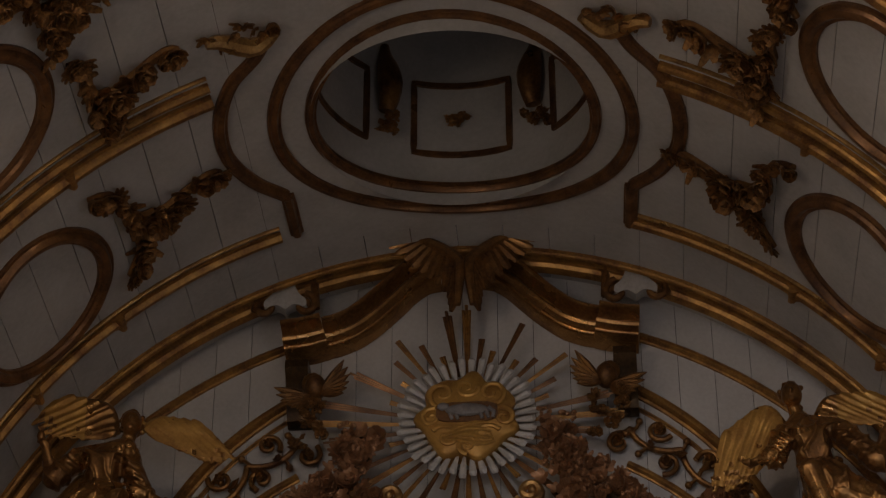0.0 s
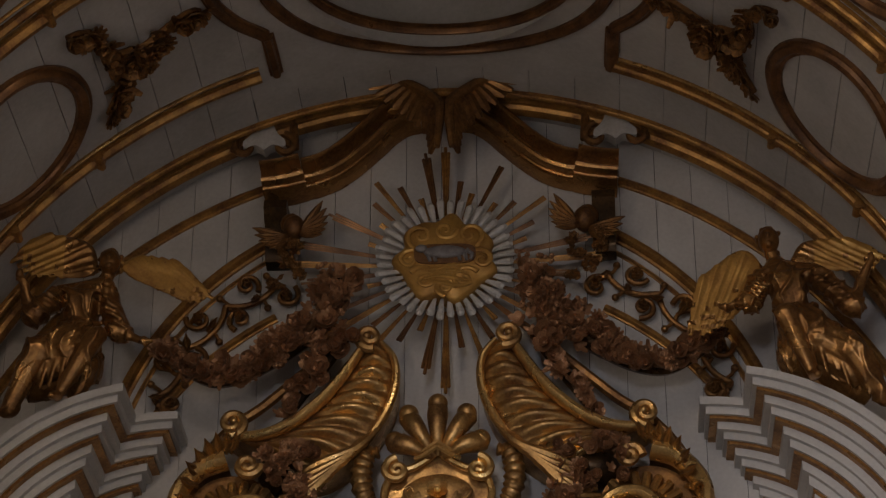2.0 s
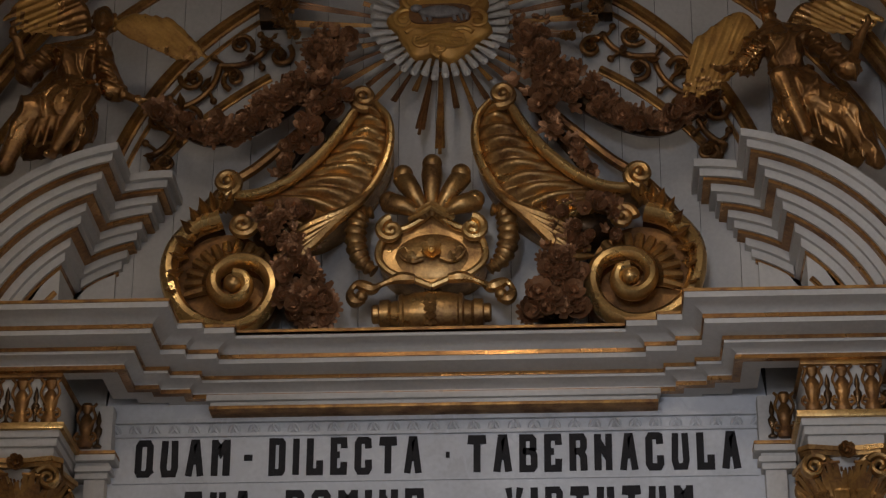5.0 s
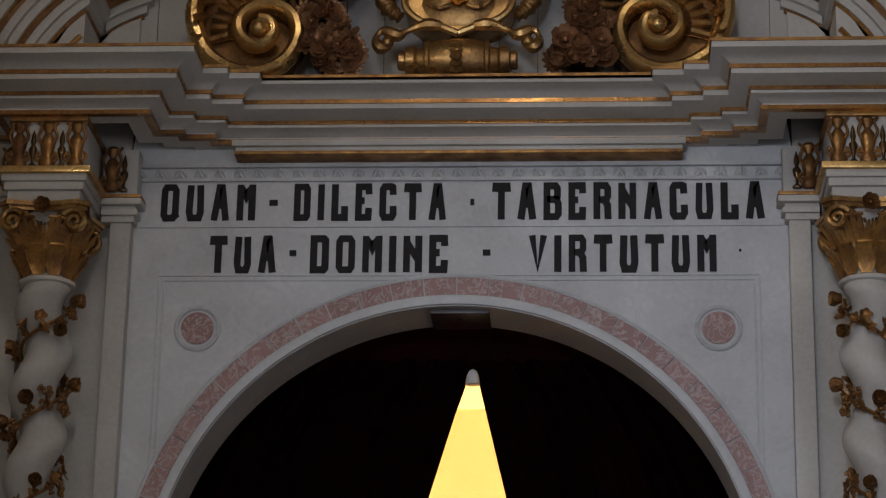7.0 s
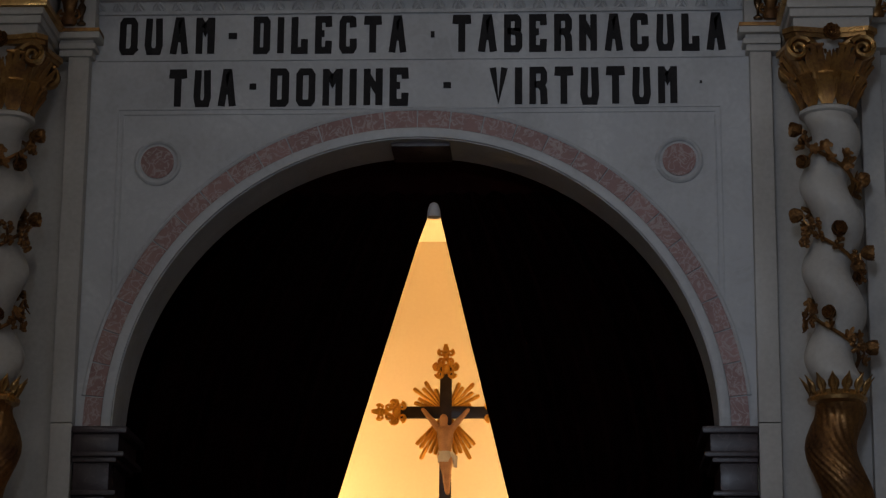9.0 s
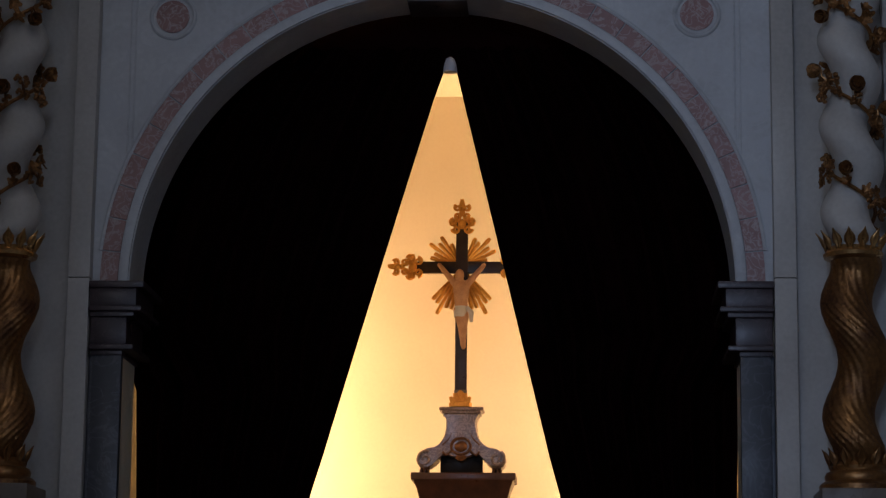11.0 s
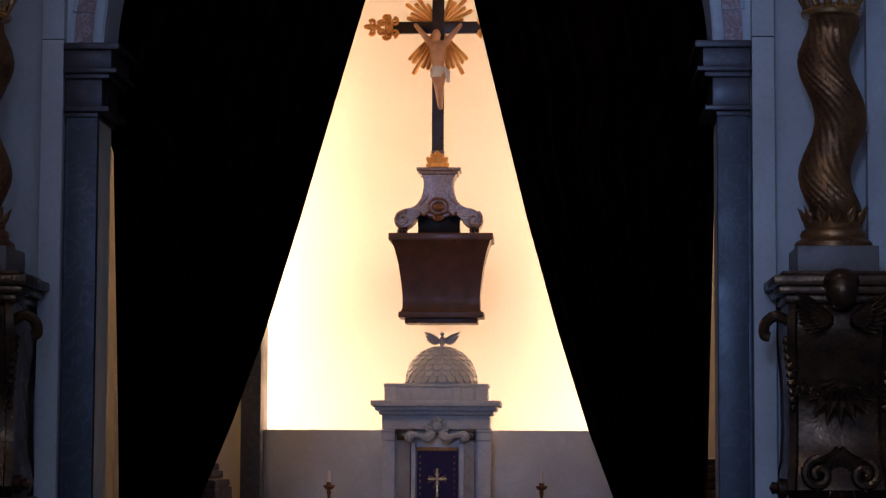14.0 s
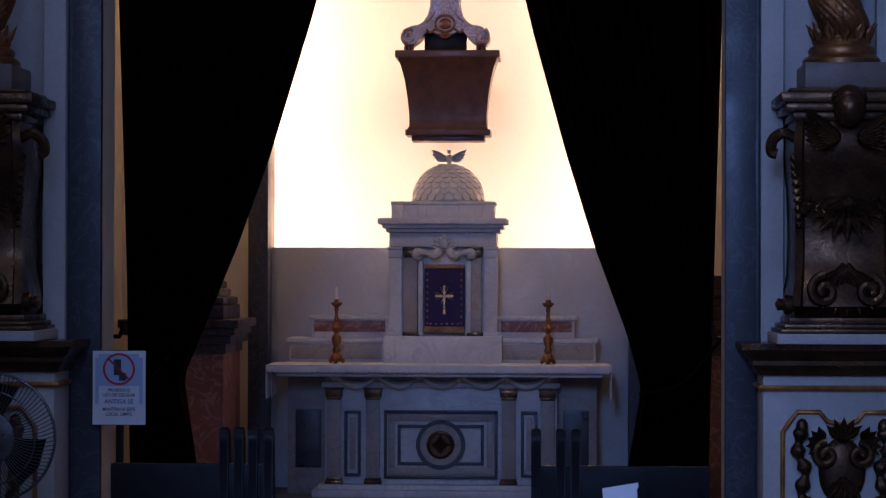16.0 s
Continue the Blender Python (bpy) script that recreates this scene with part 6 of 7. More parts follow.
bm = bmesh.new()
ball(bm, (0.0, -0.072, 0.012), 0.046, 3, (2.5, 0.5, 0.85))
ball(bm, (-0.125, -0.075, 0.035), 0.028, 2, (1.2, 0.6, 0.9))
for x in (-0.09, -0.06, 0.07, 0.105):
    tube(bm, [(x, -0.07, 0.0), (x + 0.012, -0.07, -0.045)], [0.014, 0.009], 6)
tube(bm, [(0.115, -0.07, 0.02), (0.145, -0.072, -0.005), (0.14, -0.07, -0.04)], [0.016, 0.013, 0.01], 6)
part("relief", bm, GREY_RELIEF, sb, "grey carved animal relief")
bm = bmesh.new()
tube(bm, [(0, 0.10, 0.0), (0, 0.18, 0.0), (0, 0.248, 0.0)], [0.12, 0.12, 0.12], 16)
part("mount", bm, SEAM, sb)

# great volutes with fluted horns
RUSSET_SET = carving_set("russet", RUSSET_GILT, 21)
YV = 13.12


def horn_group(sx):
    v = thing("volute_scroll", "large gilt volute with fluted horn and rolled edges on the cornice", "ornament", "great volutes")
    # volute band
    out = smooth_line([(sx * x, YV, z) for x, z in ((1.30, 7.80), (1.46, 7.74), (1.585, 7.58), (1.60, 7.40), (1.52, 7.20), (1.36, 7.085), (1.18, 7.065), (1.03, 7.15), (0.965, 7.30), (1.0, 7.43), (1.10, 7.495), (1.22, 7.49), (1.31, 7.41), (1.315, 7.31), (1.25, 7.235), (1.16, 7.235), (1.11, 7.30), (1.135, 7.37), (1.20, 7.385))], 6)
    bm = bmesh.new()
    n = len(out)
    for i, p in enumerate(out):
        p.y = YV - 0.02 - 0.10 * (i / n) ** 2
    tube(bm, out, [0.060 - 0.022 * i / n for i in range(n)], 10, 1.3)
    part("volute", bm, BRIGHT_GOLD, v)
    bm = bmesh.new()
    ball(bm, (sx * 1.195, YV - 0.10, 7.335), 0.06, 3)
    part("volute_eye", bm, GOLD, v)
    # side and back of the band get darker gilding in place of shade
    bm = bmesh.new()
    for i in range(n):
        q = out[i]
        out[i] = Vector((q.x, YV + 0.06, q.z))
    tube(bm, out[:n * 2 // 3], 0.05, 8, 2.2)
    part("volute_side", bm, BRONZE, v, "side of the volute band, shade put in as darker gilding")
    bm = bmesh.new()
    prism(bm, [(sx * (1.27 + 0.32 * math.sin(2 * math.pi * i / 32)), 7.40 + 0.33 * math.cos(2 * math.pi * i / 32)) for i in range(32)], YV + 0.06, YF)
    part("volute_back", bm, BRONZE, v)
    for k in range(10):
        a = -35 + 15 * k
        m = facing((sx * 1.215, YV + 0.03, 7.37), sx * a, 8)
        bm = bmesh.new()
        tube(bm, [m @ Vector((0, 0.05, 0.10)), m @ Vector((0, 0.0, 0.19)), m @ Vector((0, 0.045, 0.29))], [0.016, 0.032, 0.03], 8)
        part("flute", bm, GOLD, v, "gilt flute of the shell behind the volute")
    # horn between two rims
    ra = smooth_line([(sx * x, YV - 0.04, z) for x, z in ((0.44, 8.60), (0.50, 8.50), (0.60, 8.34), (0.72, 8.19), (0.88, 8.05), (1.05, 7.965), (1.22, 7.95), (1.31, 7.99))], 8)
    rb = smooth_line([(sx * x, YV - 0.03, z) for x, z in ((0.36, 8.58), (0.28, 8.47), (0.262, 8.33), (0.29, 8.17), (0.37, 8.0), (0.50, 7.83), (0.68, 7.70), (0.86, 7.66))], 8)
    for nm, line, r in (("outer_rim", ra, 0.034), ("inner_rim", rb, 0.026)):
        bm = bmesh.new()
        k = len(line)
        tube(bm, line, [r * (0.75 + 0.35 * math.sin(math.pi * i / (k - 1))) for i in range(k)], 10, 1.3)
        part(nm, bm, BRIGHT_GOLD, v, "bright rolled rim of the horn")
    bm = bmesh.new()
    nu, nv = 110, 12
    rows = []
    for i in range(nu + 1):
        t = i / nu * (len(ra) - 1)
        j = min(int(t), len(ra) - 2)
        a, b = ra[j].lerp(ra[j + 1], t - j), rb[j].lerp(rb[j + 1], t - j)
        row = []
        for k in range(nv + 1):
            w = k / nv
            bul = math.sin(math.pi * w)
            ridge = abs(math.sin(i / nu * 13 * math.pi + 1.2 * bul))
            p = a.lerp(b, w)
            p.y = YV + 0.02 - 0.10 * bul * (0.55 + 0.45 * ridge)
            row.append(p)
        row += [Vector((b.x, YF, b.z)), Vector((a.x, YF, a.z))]
        rows.append(row)
    strip(bm, rows)
    part("fluted_horn", bm, GOLD, v, "ribbed gilt horn")
    for x, z, r, a0, way in ((0.43, 8.60, 0.085, 200 * sx, -sx), (1.27, 8.03, 0.09, 180, sx), (1.16, 7.74, 0.08, 90, -sx)):
        bm = bmesh.new()
        sp = spiral(sx * x, z, r, 0.02, a0, 1.4, 24, YV - 0.065, way)
        tube(bm, sp, [0.033 - 0.01 * k / 24 for k in range(25)], 8)
        ball(bm, sp[-1], 0.03, 2)
        part("curl", bm, GOLD, v)
    bm = bmesh.new()
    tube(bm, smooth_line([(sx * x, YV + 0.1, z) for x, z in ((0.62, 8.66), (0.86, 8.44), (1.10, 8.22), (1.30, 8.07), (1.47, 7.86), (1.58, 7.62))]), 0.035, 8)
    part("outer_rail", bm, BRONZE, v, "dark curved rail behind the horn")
    bm = bmesh.new()
    for k in range(5):
        pts = smooth_line([(sx * (0.36 + 0.03 * k), YV - 0.05, 7.98 - 0.02 * k), (sx * (0.50 + 0.035 * k), YV - 0.09, 7.82 - 0.035 * k), (sx * (0.72 + 0.03 * k), YV - 0.08, 7.73 - 0.06 * k), (sx * (0.90 + 0.02 * k), YV - 0.03, 7.66 - 0.04 * k)], 5)
        tube(bm, pts, [0.012 + 0.025 * math.sin(math.pi * i / (len(pts) - 1)) for i in range(len(pts))], 8)
    part("acanthus_tail", bm, GOLD, v, "long leaf tails of the horn")
    bm = bmesh.new()
    for k in range(10):
        leaf(bm, facing((sx * (1.28 + 0.03 * k), YV - 0.04, 7.84 - 0.012 * k * k / 2), sx * (-40 + 22 * k), 30), 0.16, 0.08, 0.5, 2)
    carved("leaf_edge", bm, GOLD, v)
    return v


for sx in (-1, 1):
    horn_group(sx)
    # flower bunches round the volutes
    for cx, cz, wx, wz, cnt, size in ((0.93, 7.72, 0.21, 0.14, 34, 0.058), (0.80, 7.45, 0.12, 0.16, 24, 0.068), (0.74, 7.19, 0.17, 0.11, 20, 0.082)):
        fl = thing("floral_carving", "carved gilt bunch of flowers beside the volute", "ornament", "floral carvings")
        for k in range(cnt):
            u, w = rnd.uniform(-1, 1), rnd.uniform(-1, 1)
            bloom(fl, RUSSET_SET, Matrix.Translation((sx * (cx + wx * u), YV - 0.02 - 0.11 * (1 - 0.5 * (u * u + w * w)), cz + wz * w)), size * rnd.uniform(0.8, 1.25), rnd, (0, 1, 2, 3, 4) if cz > 7.6 else (0, 1, 1, 2, 4))
        # darker core, so the gaps between flowers look shaded
        part("backing", ball(bmesh.new(), (sx * cx, YV + 0.10, cz), 1.0, 3, (wx * 0.9, 0.17, wz * 0.9)), DARK_BRONZE, fl, "dark core standing in for shade between the flowers")
    # garland from the angel's hand, and the hanging spray
    gar = smooth_line([(sx * x, YV - 0.03, z) for x, z in ((1.74, 8.58), (1.60, 8.46), (1.42, 8.37), (1.24, 8.40), (1.06, 8.50), (0.92, 8.60), (0.78, 8.74), (0.68, 8.88), (0.62, 9.04))], 6)
    gl = thing("garland", "carved russet gilt flower garland held by the angel", "garland", "garlands")
    for i, p in enumerate(gar):
        t = i / (len(gar) - 1)
        spread = 0.035 + 0.075 * t
        for k in range(2 if t < 0.45 else 4):
            bloom(gl, RUSSET_SET, Matrix.Translation(p + Vector((rnd.uniform(-1, 1) * spread, rnd.uniform(-.07, .0), rnd.uniform(-1, 1) * spread))), rnd.uniform(0.055, 0.085), rnd, (0, 1, 2, 3, 4, 4))
    bm = bmesh.new()
    # darker stem deepens the shade behind the garland's flowers
    tube(bm, [p + Vector((0, 0.05, 0)) for p in gar], [0.03 + 0.06 * i / len(gar) for i in range(len(gar))], 8)
    part("stem", bm, DARK_BRONZE, gl, "stem darkened as shade behind the flowers")
    hs = thing("hanging_spray", "carved hanging spray of gilt flowers above the horn", "garland", "hanging sprays")
    for i in range(30):
        t = i / 29
        bloom(hs, RUSSET_SET, Matrix.Translation((sx * (0.60 + 0.36 * t + rnd.uniform(-.10, .10) * (1.1 - t)), YV - 0.05 - rnd.uniform(0, .05), 8.66 - 0.60 * t + rnd.uniform(-.07, .07) * (1.2 - t))), rnd.uniform(0.055, 0.085) * (1.1 - 0.3 * t), rnd, (0, 1, 2, 4, 4))
    bm = bmesh.new()
    # stem coloured dark for shade behind the spray
    tube(bm, [(sx * (0.60 + 0.09 * k), YV + 0.02, 8.66 - 0.15 * k) for k in range(5)], [0.05, 0.05, 0.045, 0.03, 0.02], 8)
    part("stem", bm, DARK_BRONZE, hs, "stem darkened as shade behind the flowers")

# central cartouche with shell
cc = thing("cartouche", "gilt central cartouche with a shell crest on the cornice", "ornament", at=(0, YV, 7.03))


def cpart(name, bm, mat, label=""):
    return part(name, bm, mat, cc, label)


for x, z in ((0.0, 1.105), (-0.178, 1.035), (0.178, 1.035), (-0.262, 0.855), (0.262, 0.855)):
    bm = bmesh.new()
    d = Vector((x, 0, z - 0.74))
    pts = [Vector((x * 0.10, -0.02, 0.74)) + d * t + Vector((0, -0.07 * math.sin(math.pi * t), 0)) for t in (0.05, 0.25, 0.5, 0.75, 0.95)]
    tube(bm, pts, [0.022, 0.038, 0.055, 0.066, 0.062], 10)
    ball(bm, (x, -0.05, z), 0.062, 3)
    cpart("shell_lobe", bm, GOLD, "shell lobe ending in a knob")
bm = bmesh.new()
for sx in (-1, 1):
    for o in (0.0, 0.03):
        tube(bm, [(0, -0.11, 0.815 - o), (sx * 0.07, -0.10, 0.77 - o), (sx * 0.14, -0.08, 0.745 - o)], 0.015, 6)
cpart("chevron_band", bm, BRIGHT_GOLD)
outline = smooth_line([(0, 0, 0.80), (0.06, 0, 0.74), (0.16, 0, 0.68), (0.24, 0, 0.66), (0.31, 0, 0.58), (0.32, 0, 0.47), (0.24, 0, 0.38), (0.12, 0, 0.34), (0, 0, 0.29)], 5)
bm = bmesh.new()
prism(bm, [(p.x, p.z) for p in outline] + [(-p.x, p.z) for p in outline[-2:0:-1]], 0.0, YF - YV)
ball(bm, (0, 0.03, 0.50), 0.27, 3, (1.0, 0.20, 0.68))
cpart("shield", bm, GOLD)
bm = bmesh.new()
for sx in (-1, 1):
    rim = [(sx * p.x, -0.03, p.z) for p in outline]
    tube(bm, rim, 0.024, 8)
cpart("shield_rim", bm, BRIGHT_GOLD)
for sx in (-1, 1):
    bm = bmesh.new()
    sp = spiral(sx * 0.25, 0.655, 0.085, 0.015, 180 * 0, 1.5, 26, -0.06, sx)
    tube(bm, sp, [0.03 - 0.012 * k / 26 for k in range(27)], 8)
    cpart("curl", bm, BRIGHT_GOLD)
    bm = bmesh.new()
    line = smooth_line([(sx * x, -0.02, z) for x, z in ((0.36, 0.80), (0.43, 0.78), (0.465, 0.68), (0.46, 0.56), (0.42, 0.46), (0.35, 0.40))], 8)
    k = len(line)
    tube(bm, line, [0.035 + 0.03 * math.sin(math.pi * i / (k - 1)) + 0.008 * math.sin(i * 1.6) for i in range(k)], 10)
    cpart("ribbed_husk", bm, GOLD, "ribbed gilt husk")
    bm = bmesh.new()
    tube(bm, smooth_line([(sx * x, -0.05, z) for x, z in ((0.10, 0.33), (0.20, 0.335), (0.30, 0.30), (0.36, 0.27), (0.45, 0.30), (0.49, 0.25), (0.46, 0.19), (0.40, 0.20))], 6), [0.03 + 0.012 * math.sin(i * 0.4) for i in range(43)], 8)
    ball(bm, (sx * 0.42, -0.06, 0.22), 0.04, 2)
    cpart("foot_scroll", bm, GOLD)
bm = bmesh.new()
rot = Matrix.Rotation(radians(90), 4, "Y")
tmp = [(0.05, -0.36), (0.06, -0.35), (0.06, -0.32), (0.085, -0.31), (0.09, -0.26), (0.075, -0.24), (0.085, -0.20), (0.12, -0.19), (0.125, -0.17), (0.115, -0.16), (0.13, -0.10), (0.135, 0), (0.13, 0.10), (0.115, 0.16), (0.125, 0.17), (0.12, 0.19), (0.085, 0.20), (0.075, 0.24), (0.09, 0.26), (0.085, 0.31), (0.06, 0.32), (0.06, 0.35), (0.05, 0.36)]
lathe(bm, tmp, (0, 0, 0), 20)
for v in bm.verts:
    v.co = rot @ v.co + Vector((0, 0.0, 0.125))
cpart("roll_base", bm, GOLD, "horizontal gilt roll under the cartouche")
for k in range(5):
    bm = bmesh.new()
    for a in (-40, 0, 40):
        petal(bm, facing((0, -0.135 + 0.01 * abs(k - 2), 0.04 + 0.04 * k), 180 + a, 10), 0.055, 0.034, 0.2)
    cpart("leaf_strap", bm, GOLD, "carved leaf of the strap")
bm = bmesh.new()
for k in range(6):
    petal(bm, facing((0, -0.045, 0.52), 60 * k, 16), 0.075, 0.06, 0.3)
ball(bm, (0, -0.07, 0.52), 0.022, 2)
cpart("rosette", bm, BRIGHT_GOLD, "small gilt rosette on the shield")
for sx in (-1, 1):
    bm = bmesh.new()
    sp = smooth_line([(sx * x, -0.045, z) for x, z in ((0.05, 0.47), (0.11, 0.45), (0.17, 0.47), (0.20, 0.52), (0.17, 0.55), (0.145, 0.52))], 5)
    tube(bm, sp, [0.016 - 0.0004 * i for i in range(len(sp))], 7)
    for a in (20, 60, 100):
        petal(bm, facing((sx * 0.10, -0.045, 0.455), sx * a, 14), 0.06, 0.03, 0.25)
    cpart("leaf_scroll", bm, GOLD, "leafy scroll on the shield")

# angels, plain carved figures
ANGEL_EAST = dict(head=(2.064, 9.001), neck=(2.09, 8.87), chest=(2.148, 8.70), waist=(2.185, 8.50), hip=(2.215, 8.34), sb=(2.32, 8.78), eb=(2.527, 8.50), hb=(2.65, 8.763), sa=(2.014, 8.75), ea=(1.925, 8.56), ha=(1.778, 8.494),
                  ka=(2.12, 8.40), fa=(2.251, 7.955), kb=(2.499, 8.16), fb=(2.66, 7.86), wa=((2.02, 8.80), (1.90, 8.955), (1.66, 8.80), (1.552, 8.403)), wb=((2.22, 8.90), (2.30, 9.02), (2.52, 9.04), (2.80, 8.90)))
ANGEL_WEST = dict(head=(2.03, 8.99), neck=(2.06, 8.88), chest=(2.17, 8.73), waist=(2.18, 8.55), hip=(2.19, 8.40), sb=(2.32, 8.79), eb=(2.47, 8.60), hb=(2.55, 8.83), sa=(2.03, 8.74), ea=(1.93, 8.48), ha=(1.758, 8.37),
                  ka=(2.06, 8.38), fa=(2.249, 7.955), kb=(2.404, 8.32), fb=(2.56, 7.95), wa=((1.95, 8.99), (1.85, 9.05), (1.66, 9.02), (1.377, 8.745)), wb=((2.14, 8.98), (2.20, 9.17), (2.42, 9.25), (2.74, 9.12)))


def angel(sx, pos, lab, seed):
    """A seated winged figure of fused forms, with blade feathers."""
    bm, r = bmesh.new(), random.Random(seed)
    Y = 12.74

    def P(key, y=0.0, dx=0.0, dz=0.0):
        x, z = pos[key] if isinstance(key, str) else key
        return Vector((sx * (x + dx), Y + y, z + dz))

    def bar(pts, radii, seg=10):
        line = smooth_line(pts, 4)
        n = len(line) - 1
        rr = []
        for i in range(n + 1):
            t = i / n * (len(radii) - 1)
            j = min(int(t), len(radii) - 2)
            rr.append(radii[j] + (radii[j + 1] - radii[j]) * (t - j))
        tube(bm, line, rr, seg)
        ball(bm, line[0], radii[0] * 0.97, 2)
        ball(bm, line[-1], radii[-1] * 0.97, 2)

    # head with hair, turned a little to the sunburst
    ball(bm, P("head", -0.05), 0.075, 3, (0.86, 0.98, 1.15))
    ball(bm, P("head", -0.128, -0.012, -0.005), 0.014, 2, (0.8, 1.1, 1.6))
    ball(bm, P("head", -0.105, -0.008, -0.055), 0.022, 2)
    for k in range(42):
        a, e = r.uniform(0, 6.28), r.uniform(0.15, 1.5)
        ball(bm, P("head", -0.035 + 0.075 * math.cos(e) * abs(math.sin(a)), 0.074 * math.cos(e) * math.cos(a), 0.015 + 0.082 * math.sin(e)), r.uniform(0.014, 0.022), 1)
    for k in range(14):
        ball(bm, P("head", 0.02, r.uniform(-.065, .07), r.uniform(-.06, .07)), 0.024, 1)
    bar([P("head", -0.02, 0.005, -0.06), P("neck", -0.01)], [0.042, 0.048])
    # torso, shoulders
    bar([P("neck", 0.0, 0.01, -0.05), P("chest", -0.02), P("waist", -0.02), P("hip", -0.02)], [0.085, 0.122, 0.10, 0.14], 14)
    bar([P("sa", 0.0), P("neck", 0.0, 0.03, -0.075), P("sb", 0.0)], [0.07, 0.085, 0.07])
    # arms in wide sleeves
    bar([P("sa"), P("sa", -0.03).lerp(P("ea", -0.08), 0.6), P("ea", -0.08)], [0.075, 0.078, 0.085])
    bar([P("ea", -0.09), P("ha", -0.14)], [0.042, 0.026])
    ball(bm, P("ha", -0.15, -0.02, 0.0), 0.034, 2, (1.4, 0.8, 0.7))
    bar([P("sb"), P("sb", -0.04).lerp(P("eb", -0.10), 0.6), P("eb", -0.10)], [0.075, 0.08, 0.088])
    bar([P("eb", -0.11), P("hb", -0.17)], [0.044, 0.026])
    ball(bm, P("hb", -0.175, 0.01, 0.025), 0.032, 2, (0.8, 0.8, 1.3))
    # legs, the nearer one bare below the knee
    bar([P("hip", -0.06, -0.03), P("ka", -0.20)], [0.115, 0.08], 12)
    bar([P("ka", -0.20), P("ka", -0.21).lerp(P("fa", -0.18), 0.35), P("fa", -0.19, -0.005, 0.05)], [0.074, 0.064, 0.03], 12)
    bar([P("fa", -0.19, 0, 0.04), P("fa", -0.27, 0.015, 0.005)], [0.036, 0.024])
    bar([P("hip", -0.04, 0.06), P("kb", -0.17)], [0.135, 0.10], 12)
    bar([P("kb", -0.17), P("fb", -0.12)], [0.095, 0.055], 12)
    # lap and falling cloth
    bar([P("waist", -0.04, 0, -0.06), P("ka", -0.13).lerp(P("kb", -0.10), 0.5)], [0.13, 0.14], 14)
    bar([P("ka", -0.16, 0.03, -0.02), P("kb", -0.13, -0.02, -0.02)], [0.085, 0.095], 12)
    bar([P("ka", -0.12, 0.10, -0.10), P("kb", -0.09, 0.0, -0.12)], [0.085, 0.09], 12)
    bar([P("hip", 0.02, -0.02, -0.10), P("kb", 0.0, 0.02, -0.14)], [0.15, 0.13], 12)
    bar([P("ka", -0.06, 0.06, -0.10), P("ka", -0.04, 0.12, -0.30)], [0.09, 0.06])
    for k in range(8):
        t = k / 7
        a, b = P("waist", -0.12, -0.08 + 0.20 * t, -0.03), P("ka", -0.235).lerp(P("kb", -0.20), t)
        c = b + Vector((sx * (0.03 + 0.05 * t), 0.06, -0.20 - 0.10 * r.random()))
        bar([a, a.lerp(b, 0.55) + Vector((0, -0.035, -0.02)), b + Vector((0, 0.02, -0.02)), c], [0.014, 0.022, 0.02, 0.012], 6)
    for k in range(6):
        t = k / 5
        a = P("hip", -0.10, -0.05 + 0.12 * t, -0.02)
        b = P("kb", -0.20, -0.02 + 0.05 * t, 0.08 - 0.14 * t)
        bar([a, a.lerp(b, 0.5) + Vector((0, -0.03, 0.03 - 0.05 * t)), b, b + Vector((sx * 0.04, 0.05, -0.22))], [0.012, 0.024, 0.022, 0.012], 6)
    for k in range(7):
        t = k / 6
        bar([P("sa", -0.09).lerp(P("sb", -0.09), t), P("chest", -0.145, -0.07 + 0.14 * t), P("waist", -0.125, -0.06 + 0.12 * t, -0.01)], [0.011, 0.017, 0.012], 6)
    bar([P("waist", -0.06, -0.12), P("waist", -0.135, 0.0, -0.015), P("waist", -0.06, 0.13, 0.02)], [0.024, 0.026, 0.024], 8)
    for key in ("a", "b"):
        for k in range(4):
            e, q = P("e" + key, -0.10), P("s" + key, -0.05)
            bar([q.lerp(e, 0.25 + 0.2 * k) + Vector((-0.07, -0.03, 0.02)), q.lerp(e, 0.3 + 0.2 * k) + Vector((0, -0.085, -0.01)), q.lerp(e, 0.35 + 0.2 * k) + Vector((0.07, -0.03, -0.03))], [0.008, 0.014, 0.008], 6)
    wings = bmesh.new()
    for key, back in (("wa", 0.02), ("wb", 0.05)):
        root, top, out, tip = (P(q, back) for q in pos[key])
        arm = smooth_line([root, top, out], 6)
        tube(wings, arm, [0.032 - 0.0015 * i for i in range(len(arm))], 8)
        low = root + (tip - top) * 0.42
        for row, frac in enumerate((1.0, 0.64, 0.36)):
            cnt = 8
            for k in range(cnt):
                t = k / (cnt - 1)
                q = arm[min(len(arm) - 1, int(t * (len(arm) - 1)))] + Vector((0, -0.014 * row, 0))
                end = low.lerp(tip, t ** 0.8) + Vector((0, 0, -0.06 * math.sin(math.pi * t)))
                quill(wings, q, q.lerp(end, frac * r.uniform(0.93, 1.04)), 0.040 if row == 0 else 0.034)
    near = np.array([v.co[:] for v in wings.verts])
    tmp = bpy.data.meshes.new("wings")
    wings.to_mesh(tmp)
    wings.free()
    bm.from_mesh(tmp)
    bpy.data.meshes.remove(tmp)
    ob = fused("angel_statue", bm, AMBER_GILT, 0.007)
    ob.modifiers["smooth"].iterations = 1
    bpy.context.view_layer.update()
    me = bpy.data.meshes.new_from_object(ob.evaluated_get(bpy.context.evaluated_depsgraph_get()))
    bpy.data.objects.remove(ob)
    me.name = "angel_statue"
